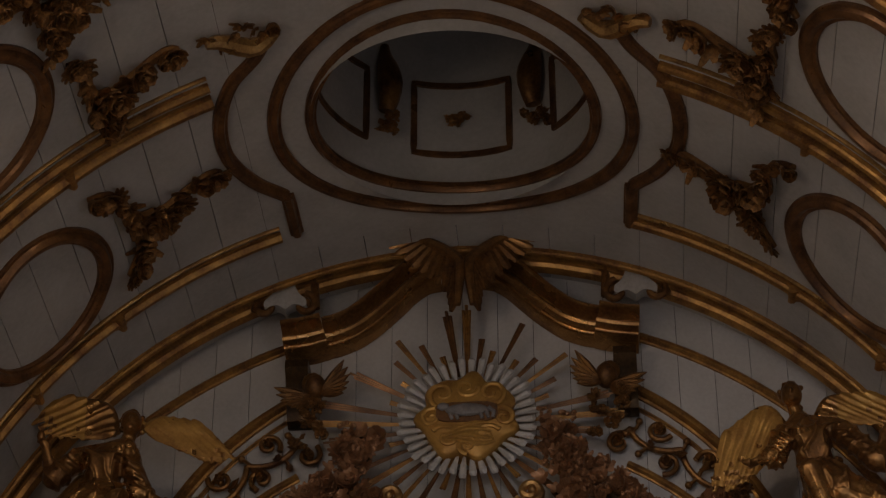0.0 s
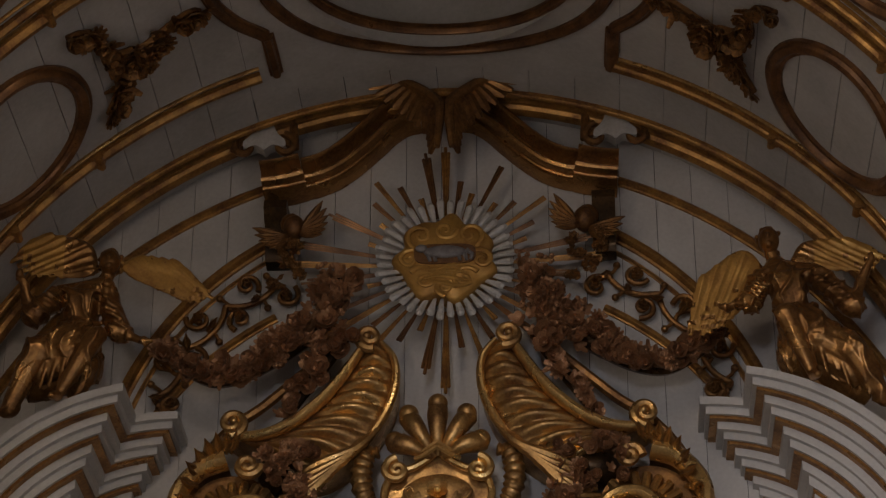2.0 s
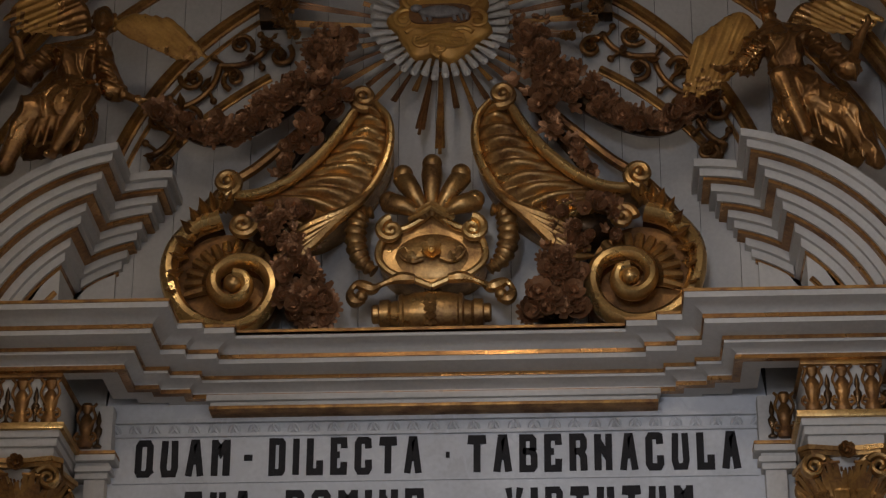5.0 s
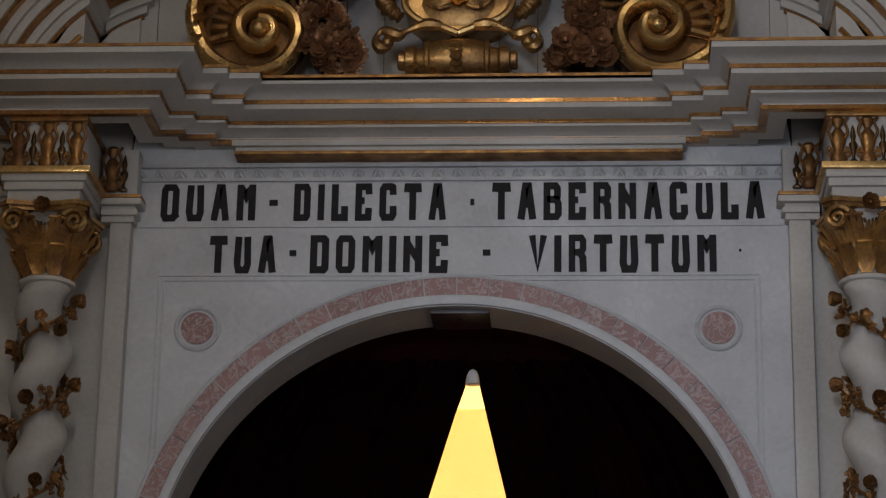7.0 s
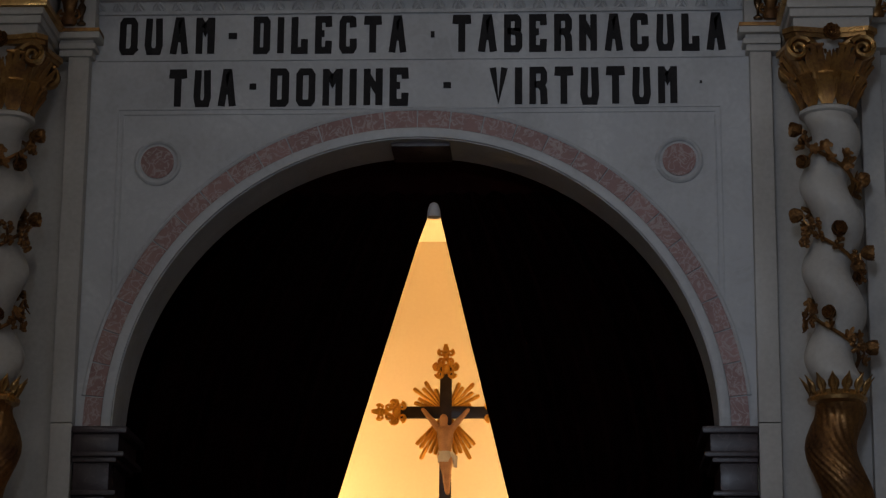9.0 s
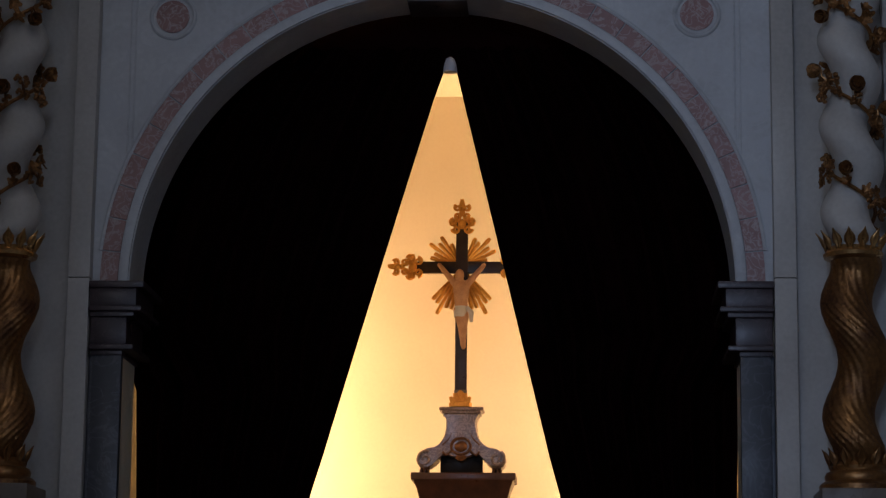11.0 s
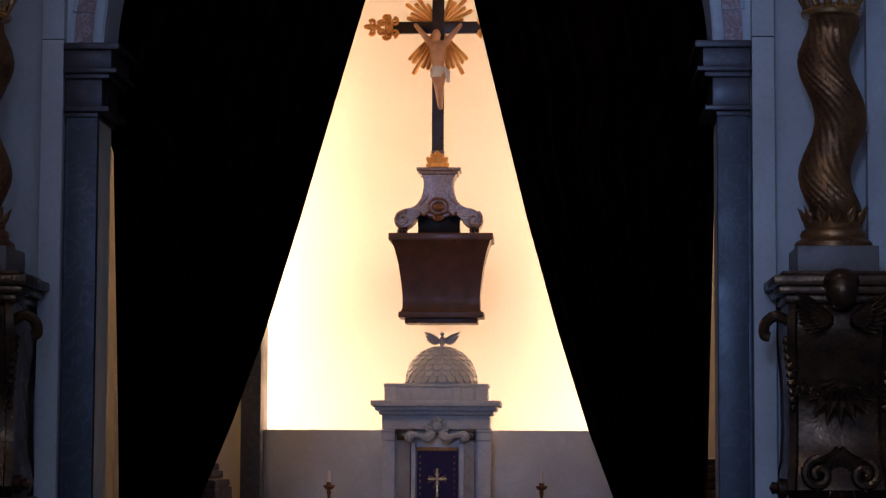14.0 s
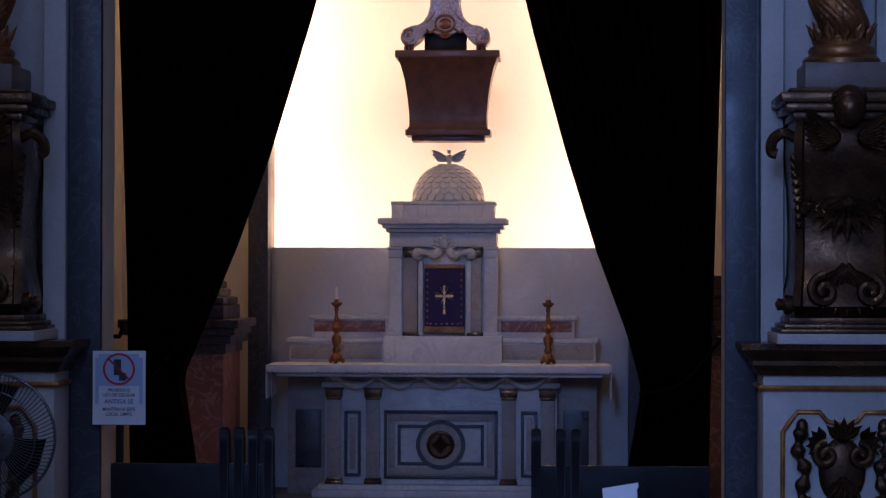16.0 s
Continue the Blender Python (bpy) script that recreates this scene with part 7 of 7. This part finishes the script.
    # carved folds: warped ridges running down the robe, none on face or bare leg
    top, knee = pos["neck"][1] - 0.05, pos["ka"][1] - 0.10
    near_cells = {tuple(c) for c in np.floor(near / 0.03).astype(int)}
    normals = [v.normal.copy() for v in me.vertices]
    for v, out in zip(me.vertices, normals):
        p = v.co.copy()
        if p.z > top or tuple(int(math.floor(q / 0.03)) for q in p) in near_cells:
            continue
        bare = (Vector((p.x, p.z)) - Vector((sx * pos["fa"][0], pos["fa"][1]))).length < 0.30 and p.y < Y - 0.12 and p.z < knee
        if bare:
            continue
        warp = noise.noise(p * 5.0) * 2.6 + noise.noise(p * 11.0) * 0.8
        run = sx * p.x * 46 + (p.z - 8.3) * (14 if p.z < 8.5 else -30) + warp * 2.2
        ridge = 1 - abs(math.sin(run * 0.5))
        v.co = p + out * (0.019 * ridge ** 2 - 0.006)
    me.materials.append(CLOUD_GILT)
    # the wings keep a paler gilding than the robe
    lo, hi = pos["neck"][0] - 0.09, pos["sb"][0] + 0.02
    for f in me.polygons:
        f.use_smooth = True
        x = sx * f.center.x
        if f.center.y > Y - 0.075 and not lo < x < hi and tuple(int(math.floor(q / 0.03)) for q in f.center) in near_cells:
            f.material_index = 1
    return tagged(new("angel_statue", me), lab, "statue", "angel statues")


angel(1, ANGEL_EAST, "gilt carved angel with half-folded wings seated on the half pediment", 6)
angel(-1, ANGEL_WEST, "gilt carved angel with one wing spread on the half pediment", 5)

# twisted columns on consoles
VINE_SET = carving_set("vine", BRONZE, 45)


def column(sx):
    X, Y = 2.375, 13.05
    c = thing("twisted_column", "white twisted column with gilt vine and fluted gilt lower third", "column", "twisted columns", at=(sx * X, Y, 2.62))

    def body(z0, z1, pitch, ref, r, amp, flutes, seg):
        bm = bmesh.new()
        n = int((z1 - z0) / 0.018)
        rings = []
        for i in range(n + 1):
            z = z0 + (z1 - z0) * i / n
            ph = math.pi + 2 * math.pi * (ref - z) / pitch
            fade = min(1.0, (z - z0) / 0.1, (z1 - z) / 0.1)
            ring = []
            for j in range(seg):
                th = 2 * math.pi * j / seg
                rr = r
                if flutes:
                    rr = r * (1 + 0.045 * fade * abs(math.sin(flutes * 0.5 * th - flutes * 0.22 * ph)) * 2 - 0.045 * fade)
                ring.append((sx * (amp * fade * math.cos(ph) + rr * math.cos(th)), amp * fade * math.sin(ph) + rr * math.sin(th), z - 2.62))
            rings.append(ring)
        strip(bm, rings)
        return bm

    part("upper_shaft", body(4.08, 5.74, 0.50, 5.30, 0.135, 0.042, 0, 36), PAINT, c, "white painted twisted shaft")
    part("lower_shaft", body(2.90, 4.08, 0.63, 3.786, 0.138, 0.046, 20, 120), BRONZE, c, "gilt twisted shaft with spiral flutes")
    r2 = random.Random(8)
    bm = bmesh.new()
    pts = []
    for i in range(110):
        z = 4.20 + (5.62 - 4.20) * i / 109
        ph = 2 * math.pi * (5.30 - z) / 0.50
        pts.append(Vector((sx * 0.125 * math.cos(ph), 0.125 * math.sin(ph), z - 2.62)))
    tube(bm, pts, 0.012, 6)
    sprigs = []
    for i in range(3, 108, 4):
        p = pts[i]
        d = Vector((p.x, p.y, 0)).normalized()
        up = 1 if (i // 4) % 3 else -1
        tip = p + d * 0.026 + Vector((-d.y, d.x, 0)) * r2.uniform(-0.03, 0.03) + Vector((0, 0, up * r2.uniform(0.045, 0.085)))
        tube(bm, [p, p.lerp(tip, 0.5) + d * 0.018, tip], [0.009, 0.008, 0.006], 5)
        sprigs.append((p, d, tip))
    part("vine_stem", bm, BRONZE, c)
    for p, d, tip in sprigs:
        turn = Vector((0, -1, 0)).rotation_difference(d).to_matrix().to_4x4()
        bloom(c, VINE_SET, Matrix.Translation(tip + d * 0.008) @ turn, r2.uniform(0.055, 0.074), r2, (4, 4, 2, 3))
        bloom(c, VINE_SET, Matrix.Translation(p + d * 0.022) @ turn, r2.uniform(0.048, 0.064), r2, (4, 3, 4))
    bm = bmesh.new()
    lathe(bm, [(0.135, 0), (0.16, 0.012), (0.165, 0.03), (0.15, 0.045), (0.145, 0.06), (0.13, 0.07)], (0, 0, 4.04 - 2.62), 28)
    for k in range(14):
        a = 2 * math.pi * k / 14
        m = Matrix.Translation((0.148 * math.cos(a), 0.148 * math.sin(a), 4.08 - 2.62)) @ Matrix.Rotation(a + math.pi / 2, 4, "Z")
        leaf(bm, m @ facing((0, 0, 0), 0, 8), 0.12, 0.07, 0.35, 2)
    carved("leaf_crown", bm, GOLD, c, "gilt leaf crown between the shafts")
    bm = bmesh.new()
    lathe(bm, [(0.21, 0.14), (0.21, 0.165), (0.195, 0.18), (0.175, 0.19), (0.18, 0.215), (0.17, 0.235), (0.15, 0.245), (0.155, 0.27), (0.14, 0.29)], (0, 0, 0), 28)
    for k in range(12):
        a = 2 * math.pi * k / 12
        m = Matrix.Translation((0.15 * math.cos(a), 0.15 * math.sin(a), 0.26)) @ Matrix.Rotation(a + math.pi / 2, 4, "Z")
        leaf(bm, m @ facing((0, 0, 0), 0, 6), 0.11, 0.08, 0.3, 2)
    carved("base", bm, BRONZE, c)
    part("plinth", boxes((-0.22, 0.22, -0.22, 0.25, 0.0, 0.14), bevel=0.01), PLINTH, c, "brown stone plinth")
    # capital
    bm = bmesh.new()
    lathe(bm, [(0.14, 5.70 - 2.62), (0.165, 5.715 - 2.62), (0.165, 5.735 - 2.62), (0.14, 5.75 - 2.62), (0.135, 5.85 - 2.62), (0.15, 6.0 - 2.62), (0.19, 6.11 - 2.62), (0.2, 6.12 - 2.62)], (0, 0, 0), 28)
    part("bell", bm, PAINT, c)
    for row, (zz, L, cnt, w) in enumerate(((5.745, 0.17, 11, 0.085), (5.80, 0.27, 8, 0.12))):
        for k in range(cnt):
            a = 2 * math.pi * (k + 0.5 * row) / cnt
            m = Matrix.Translation((0.146 * math.cos(a), 0.146 * math.sin(a), zz - 2.62)) @ Matrix.Rotation(a + math.pi / 2, 4, "Z")
            bm = bmesh.new()
            for q, f in ((-16, 0.82), (16, 0.82), (-7, 0.95), (7, 0.95), (0, 1.0)):
                petal(bm, m @ facing((0.12 * w * q / 8, -0.006 * f, 0), q, 2), L * f, w * 0.42, 0.42, 0.05)
            tube(bm, [m @ Vector((x, -0.40 * L, 0.97 * L)) for x in (-w * 0.5, 0, w * 0.5)], [0.010, 0.016, 0.010], 6)
            part("acanthus_leaf", bm, GILT_EDGE, c, "gilt acanthus leaf of the capital")
    for s1, s2 in ((-1, -1), (1, -1), (-1, 1), (1, 1)):
        bm = bmesh.new()
        sp = spiral(s1 * 0.185, 6.045 - 2.62, 0.075, 0.012, -60 * s1, 1.7, 30, s2 * 0.215, s1)
        tube(bm, sp, [0.021 - 0.008 * i / 30 for i in range(31)], 8, 1.8)
        tube(bm, smooth_line([(s1 * 0.03, s2 * 0.17, 5.98 - 2.62), (s1 * 0.07, s2 * 0.19, 6.07 - 2.62), (s1 * 0.13, s2 * 0.21, 6.11 - 2.62)], 5), [0.012 + 0.0008 * i for i in range(11)], 7)
        part("volute", bm, GOLD, c, "gilt corner scroll of the capital")
    bm = bmesh.new()
    for i in range(11):
        ball(bm, (-0.11 + 0.022 * i, -0.178 + 0.02 * math.sin(math.pi * i / 10), 6.055 - 2.62), 0.016, 1, (0.8, 1, 1.3))
    part("egg_band", bm, BRONZE, c, "row of small gilt eggs")
    for z0, z1, r in ((6.115, 6.14, 0.245), (6.14, 6.168, 0.262)):
        bm = bmesh.new()
        out = []
        for k in range(4):
            a = math.pi / 4 + math.pi / 2 * k
            c0, c1 = a - 0.12, a + 0.12
            out += [(1.30 * r * math.cos(c0), 1.30 * r * math.sin(c0)), (1.30 * r * math.cos(c1), 1.30 * r * math.sin(c1))]
            for q in (0.3, 0.5, 0.7):
                b = c1 + (math.pi / 2 - 0.24) * q
                rr = r * (0.86 + 0.35 * abs(q - 0.5))
                out.append((rr * math.cos(b), rr * math.sin(b)))
        strip(bm, [[(x, y, z - 2.62) for x, y in out] for z in (z0, z1)])
        part("abacus", bm, GOLD, c)
    bloom(c, VINE_SET, Matrix.Translation((0, -0.25, 6.13 - 2.62)), 0.06, r2, (0,))
    return c


for sx in (-1, 1):
    column(sx)
    x0, x1 = sorted((sx * 2.17, sx * 2.60))
    eb = thing("entablature_block", "white block with gilt ornaments above the column capital", "block", "entablature blocks", "structure")
    bm = bmesh.new()
    for o, za, zb in ((0.0, 6.17, 6.24), (0.02, 6.24, 6.29), (0.035, 6.29, 6.335)):
        box(bm, x0 - o, x1 + o, 12.84 - o, YF, za, zb, bevel=0.006)
    part("architrave", bm, PAINT, eb)
    part("gilt_line", boxes((x0 - 0.06, x1 + 0.06, 12.78, YF, 6.335, 6.375), bevel=0.006), BRIGHT_GOLD, eb)
    part("frieze", boxes((x0, x1, 12.86, YF, 6.375, 6.70), bevel=0.006), PAINT, eb)
    part("gilt_line", boxes((x0 - 0.02, x1 + 0.02, 12.83, YF, 6.672, 6.70), bevel=0.005), GILT_EDGE, eb)
    for cx, yy, big in ((2.215, 12.85, 1), (2.30, 12.85, 0), (2.385, 12.85, 1), (2.47, 12.85, 0), (2.555, 12.85, 1), (2.01, 13.27, 0), (2.085, 13.27, 1), (2.70, 13.27, 1), (2.82, 13.27, 0)):
        bm = bmesh.new()
        if big:
            lathe(bm, [(0.045, 0), (0.06, 0.02), (0.05, 0.05), (0.036, 0.08), (0.05, 0.12), (0.056, 0.155), (0.04, 0.19), (0.02, 0.215), (0.036, 0.24), (0.05, 0.265), (0.03, 0.285)], (0, 0, 0), 12)
            for s2 in (-1, 1):
                sp = spiral(s2 * 0.05, 0.06, 0.034, 0.008, 0, 1.2, 14, -0.02, s2)
                tube(bm, sp, 0.010, 6)
                tube(bm, smooth_line([(s2 * 0.03, -0.03, 0.13), (s2 * 0.065, -0.02, 0.19), (s2 * 0.045, -0.02, 0.25), (s2 * 0.07, -0.015, 0.28)], 4), 0.011, 6)
        else:
            lathe(bm, [(0.03, 0), (0.034, 0.012), (0.01, 0.03), (0.012, 0.06), (0.026, 0.09), (0.03, 0.115), (0.012, 0.14), (0.02, 0.165), (0.014, 0.20), (0.002, 0.235)], (0, 0, 0), 10)
        for v in bm.verts:
            v.co = (sx * cx + v.co.x * 0.85, yy + v.co.y * 0.55, 6.385 + v.co.z)
        part("gilt_palmette", bm, BRONZE if big else DARK_BRONZE, eb, "carved gilt frieze ornament")
    # frieze and flat pilaster on the wall beyond the column
    x0, x1 = sorted((sx * 2.62, sx * 3.3))
    part("outer_frieze", boxes((x0, x1, YF - 0.12, YF, 6.375, 6.70), bevel=0.005), PAINT, eb)
    part("outer_architrave", boxes((x0, x1, YF - 0.14, YF, 6.20, 6.345), (x0, x1, YF - 0.18, YF, 6.345, 6.375), bevel=0.006), PAINT, eb)
    part("outer_pilaster", boxes((*sorted((sx * 2.60, sx * 2.72)), YF - 0.09, YF, 1.25, 6.20), bevel=0.005), PAINT, eb)

    # console under the column
    cs = thing("console", "dark gilt scrolled console with a winged head under the column", "console", "column consoles", at=(sx * 2.375, 13.05, 1.246))
    part("cap", boxes((-0.36, 0.36, -0.34, 0.34, 1.29, 1.345), (-0.31, 0.31, -0.29, 0.34, 1.345, 1.372), (-0.33, 0.33, -0.31, 0.34, 1.245, 1.29), (-0.29, 0.29, -0.27, 0.34, 1.20, 1.245), bevel=0.014), DARK_BRONZE, cs)
    bm = bmesh.new()
    rings = []
    for z, w, d in ((0.14, 0.27, 0.20), (0.20, 0.29, 0.26), (0.28, 0.285, 0.24), (0.36, 0.27, 0.18), (0.50, 0.265, 0.15), (0.68, 0.265, 0.155), (0.84, 0.27, 0.19), (0.95, 0.28, 0.25), (1.05, 0.285, 0.29), (1.14, 0.28, 0.28), (1.20, 0.27, 0.25)):
        rings.append([(-w, -d, z), (-w * 0.86, -d - 0.02, z), (-w * 0.80, -d + 0.02, z), (0, -d - 0.012, z), (w * 0.80, -d + 0.02, z), (w * 0.86, -d - 0.02, z), (w, -d, z), (w, 0.34, z), (-w, 0.34, z)])
    strip(bm, rings)
    part("body", bm, DARK_BRONZE, cs)
    for s2 in (-1, 1):
        bm = bmesh.new()
        prof_e = [(0.02, 0), (0.05, 0.01), (0.055, 0.05), (0.03, 0.06), (0.035, 0.085), (0.004, 0.10)]
        strip(bm, [[(s2 * (0.28 + h), -0.22 + r * math.cos(2 * math.pi * j / 14), 0.21 + r * math.sin(2 * math.pi * j / 14)) for j in range(14)] for r, h in prof_e])
        part("roll_end", bm, DARK_BRONZE, cs, "turned end of the lower roll")
    for s2 in (-1, 1):
        bm = bmesh.new()
        tube(bm, smooth_line([(s2 * 0.27, -0.24, 1.10), (s2 * 0.34, -0.26, 1.13), (s2 * 0.395, -0.24, 1.09), (s2 * 0.40, -0.22, 1.03), (s2 * 0.37, -0.22, 1.02)]), 0.03, 8)
        for k in range(9):
            ball(bm, (s2 * (0.275 - 0.004 * k), -0.22 + 0.006 * k, 1.0 - 0.045 * k), 0.034 - 0.001 * k, 1)
        part("side_scroll", bm, DARK_BRONZE, cs)
    bm = bmesh.new()
    for k in range(7):
        leaf(bm, facing((0, -0.19, 0.42), 180 + (k - 3) * 15, 8), 0.28, 0.10, 0.15, 2)
        leaf(bm, facing((0, -0.20, 0.78), 180 + (k - 3) * 20, 8), 0.24, 0.09, 0.1, 2)
    for s2 in (-1, 1):
        sp = spiral(s2 * 0.12, 0.28, 0.09, 0.015, 0, 1.4, 22, -0.26, s2)
        tube(bm, sp, 0.022, 8)
        for k in range(8):
            spray(bm, facing((s2 * (0.03 + 0.03 * k), -0.22, 0.73 - 0.015 * math.sin(k)), rnd.uniform(0, 360)), 0.06, rnd, 4)
    carved("leaf_relief", bm, DARK_BRONZE, cs, "carved leaf relief on the console")
    bm = bmesh.new()
    ball(bm, (0.0, -0.36, 1.26), 0.085, 3, (0.95, 0.95, 1.12))
    ball(bm, (0.0, -0.34, 1.31), 0.085, 2, (1.1, 1, 0.8))
    for s2 in (-1, 1):
        for k in range(7):
            leaf(bm, facing((s2 * 0.05, -0.33, 1.10), s2 * (52 + 11 * k), 8), 0.25 - 0.016 * k, 0.055, 0.1)
            leaf(bm, facing((s2 * 0.05, -0.345, 1.11), s2 * (58 + 11 * k), 8), 0.15 - 0.01 * k, 0.045, 0.1)
    carved("winged_head", bm, DARK_BRONZE, cs, "plain carved winged head", 0.012)
    part("foot", boxes((-0.34, 0.34, -0.32, 0.34, 0.08, 0.105), (-0.36, 0.36, -0.34, 0.34, 0.055, 0.08), (-0.31, 0.31, -0.29, 0.34, 0.105, 0.14), bevel=0.008), DARK_BRONZE, cs)
    part("foot_block", boxes((-0.38, 0.38, -0.36, 0.34, 0.0, 0.055), bevel=0.005), PAINT, cs)

    # dado under the console
    dd = thing("dado", "white dado with dark gilt cornice and framed relief panel", "dado", "dados", "structure")
    x0, x1 = sorted((sx * 1.945, sx * 3.3))
    part("body", boxes((x0, x1, 12.98, YF, 0, 1.07), bevel=0.005), PAINT, dd)
    bm = bmesh.new()
    pl = [(1.945, YF), (1.945, 12.98), (3.3, 12.98)]
    pl = [(-x, y) for x, y in pl[::-1]] if sx < 0 else pl
    plan_sweep(bm, pl, [(-0.04, 1.07), (0.03, 1.07), (0.04, 1.10), (0.06, 1.125), (0.06, 1.15), (0.09, 1.17), (0.11, 1.20), (0.125, 1.21), (0.125, 1.244), (-0.04, 1.244)])
    part("cornice", bm, DARK_BRONZE, dd, "dark gilt dado cornice")
    bm = bmesh.new()
    plan_sweep(bm, pl, [(-0.03, 0.985), (0.02, 0.985), (0.028, 1.0), (0.02, 1.015), (-0.03, 1.015)])
    part("gilt_line", bm, GILT_EDGE, dd)
    bm = bmesh.new()
    loop = [(2.05, 0.05), (2.05, 0.76), (2.09, 0.82), (2.13, 0.87), (2.25, 0.87), (2.29, 0.82), (2.37, 0.80), (2.45, 0.82), (2.49, 0.87), (2.61, 0.87), (2.65, 0.82), (2.69, 0.76), (2.69, 0.05)]
    pts = [(sx * x, 12.98, z) for x, z in loop]
    sweep(bm, pts, [(0, -1, 0)] * len(pts), mould(0.03, 0.02), True)
    part("panel_frame", bm, GILT_EDGE, dd)
    bm = bmesh.new()
    ball(bm, (sx * 2.37, 12.97, 0.55), 0.14, 3, (0.9, 0.3, 1.3))
    for s2 in (-1, 1):
        tube(bm, smooth_line([(sx * (2.37 + s2 * x), 12.94, z) for x, z in ((0.22, 0.78), (0.24, 0.66), (0.20, 0.55), (0.22, 0.42), (0.14, 0.32), (0.05, 0.28))]), [0.03 + 0.012 * math.sin(i) for i in range(41)], 8)
        sp = spiral(sx * (2.37 + s2 * 0.09), 0.64, 0.075, 0.015, 0, 1.3, 20, 12.92, s2)
        tube(bm, sp, 0.02, 8)
        ball(bm, (sx * (2.37 + s2 * 0.22), 12.93, 0.79), 0.04, 2, (0.8, 0.7, 1.2))
        for k in range(5):
            leaf(bm, facing((sx * (2.37 + s2 * 0.10), 12.94, 0.70), s2 * (20 + 25 * k), 15), 0.12, 0.06, 0.3, 2)
    for k in range(-2, 3):
        leaf(bm, facing((sx * 2.37, 12.93, 0.72), 24 * k, 12), 0.14, 0.06, 0.25, 2)
        leaf(bm, facing((sx * 2.37, 12.93, 0.52), 180 + 20 * k, 12), 0.16, 0.06, 0.25, 2)
    carved("relief", bm, DARK_BRONZE, dd, "dark gilt carved cartouche relief")
    # gilt panel frame on the wall beyond the column
    bm = bmesh.new()
    pts = [(sx * x, YF, z) for x, z in ((2.79, 1.5), (2.79, 5.60), (2.88, 5.74), (3.2, 5.74))]
    sweep(bm, pts, [(0, -1, 0)] * len(pts), mould(0.05, 0.03))
    part("wall_frame", bm, GILT_EDGE, dd, "gilt moulding on the wall beside the column")
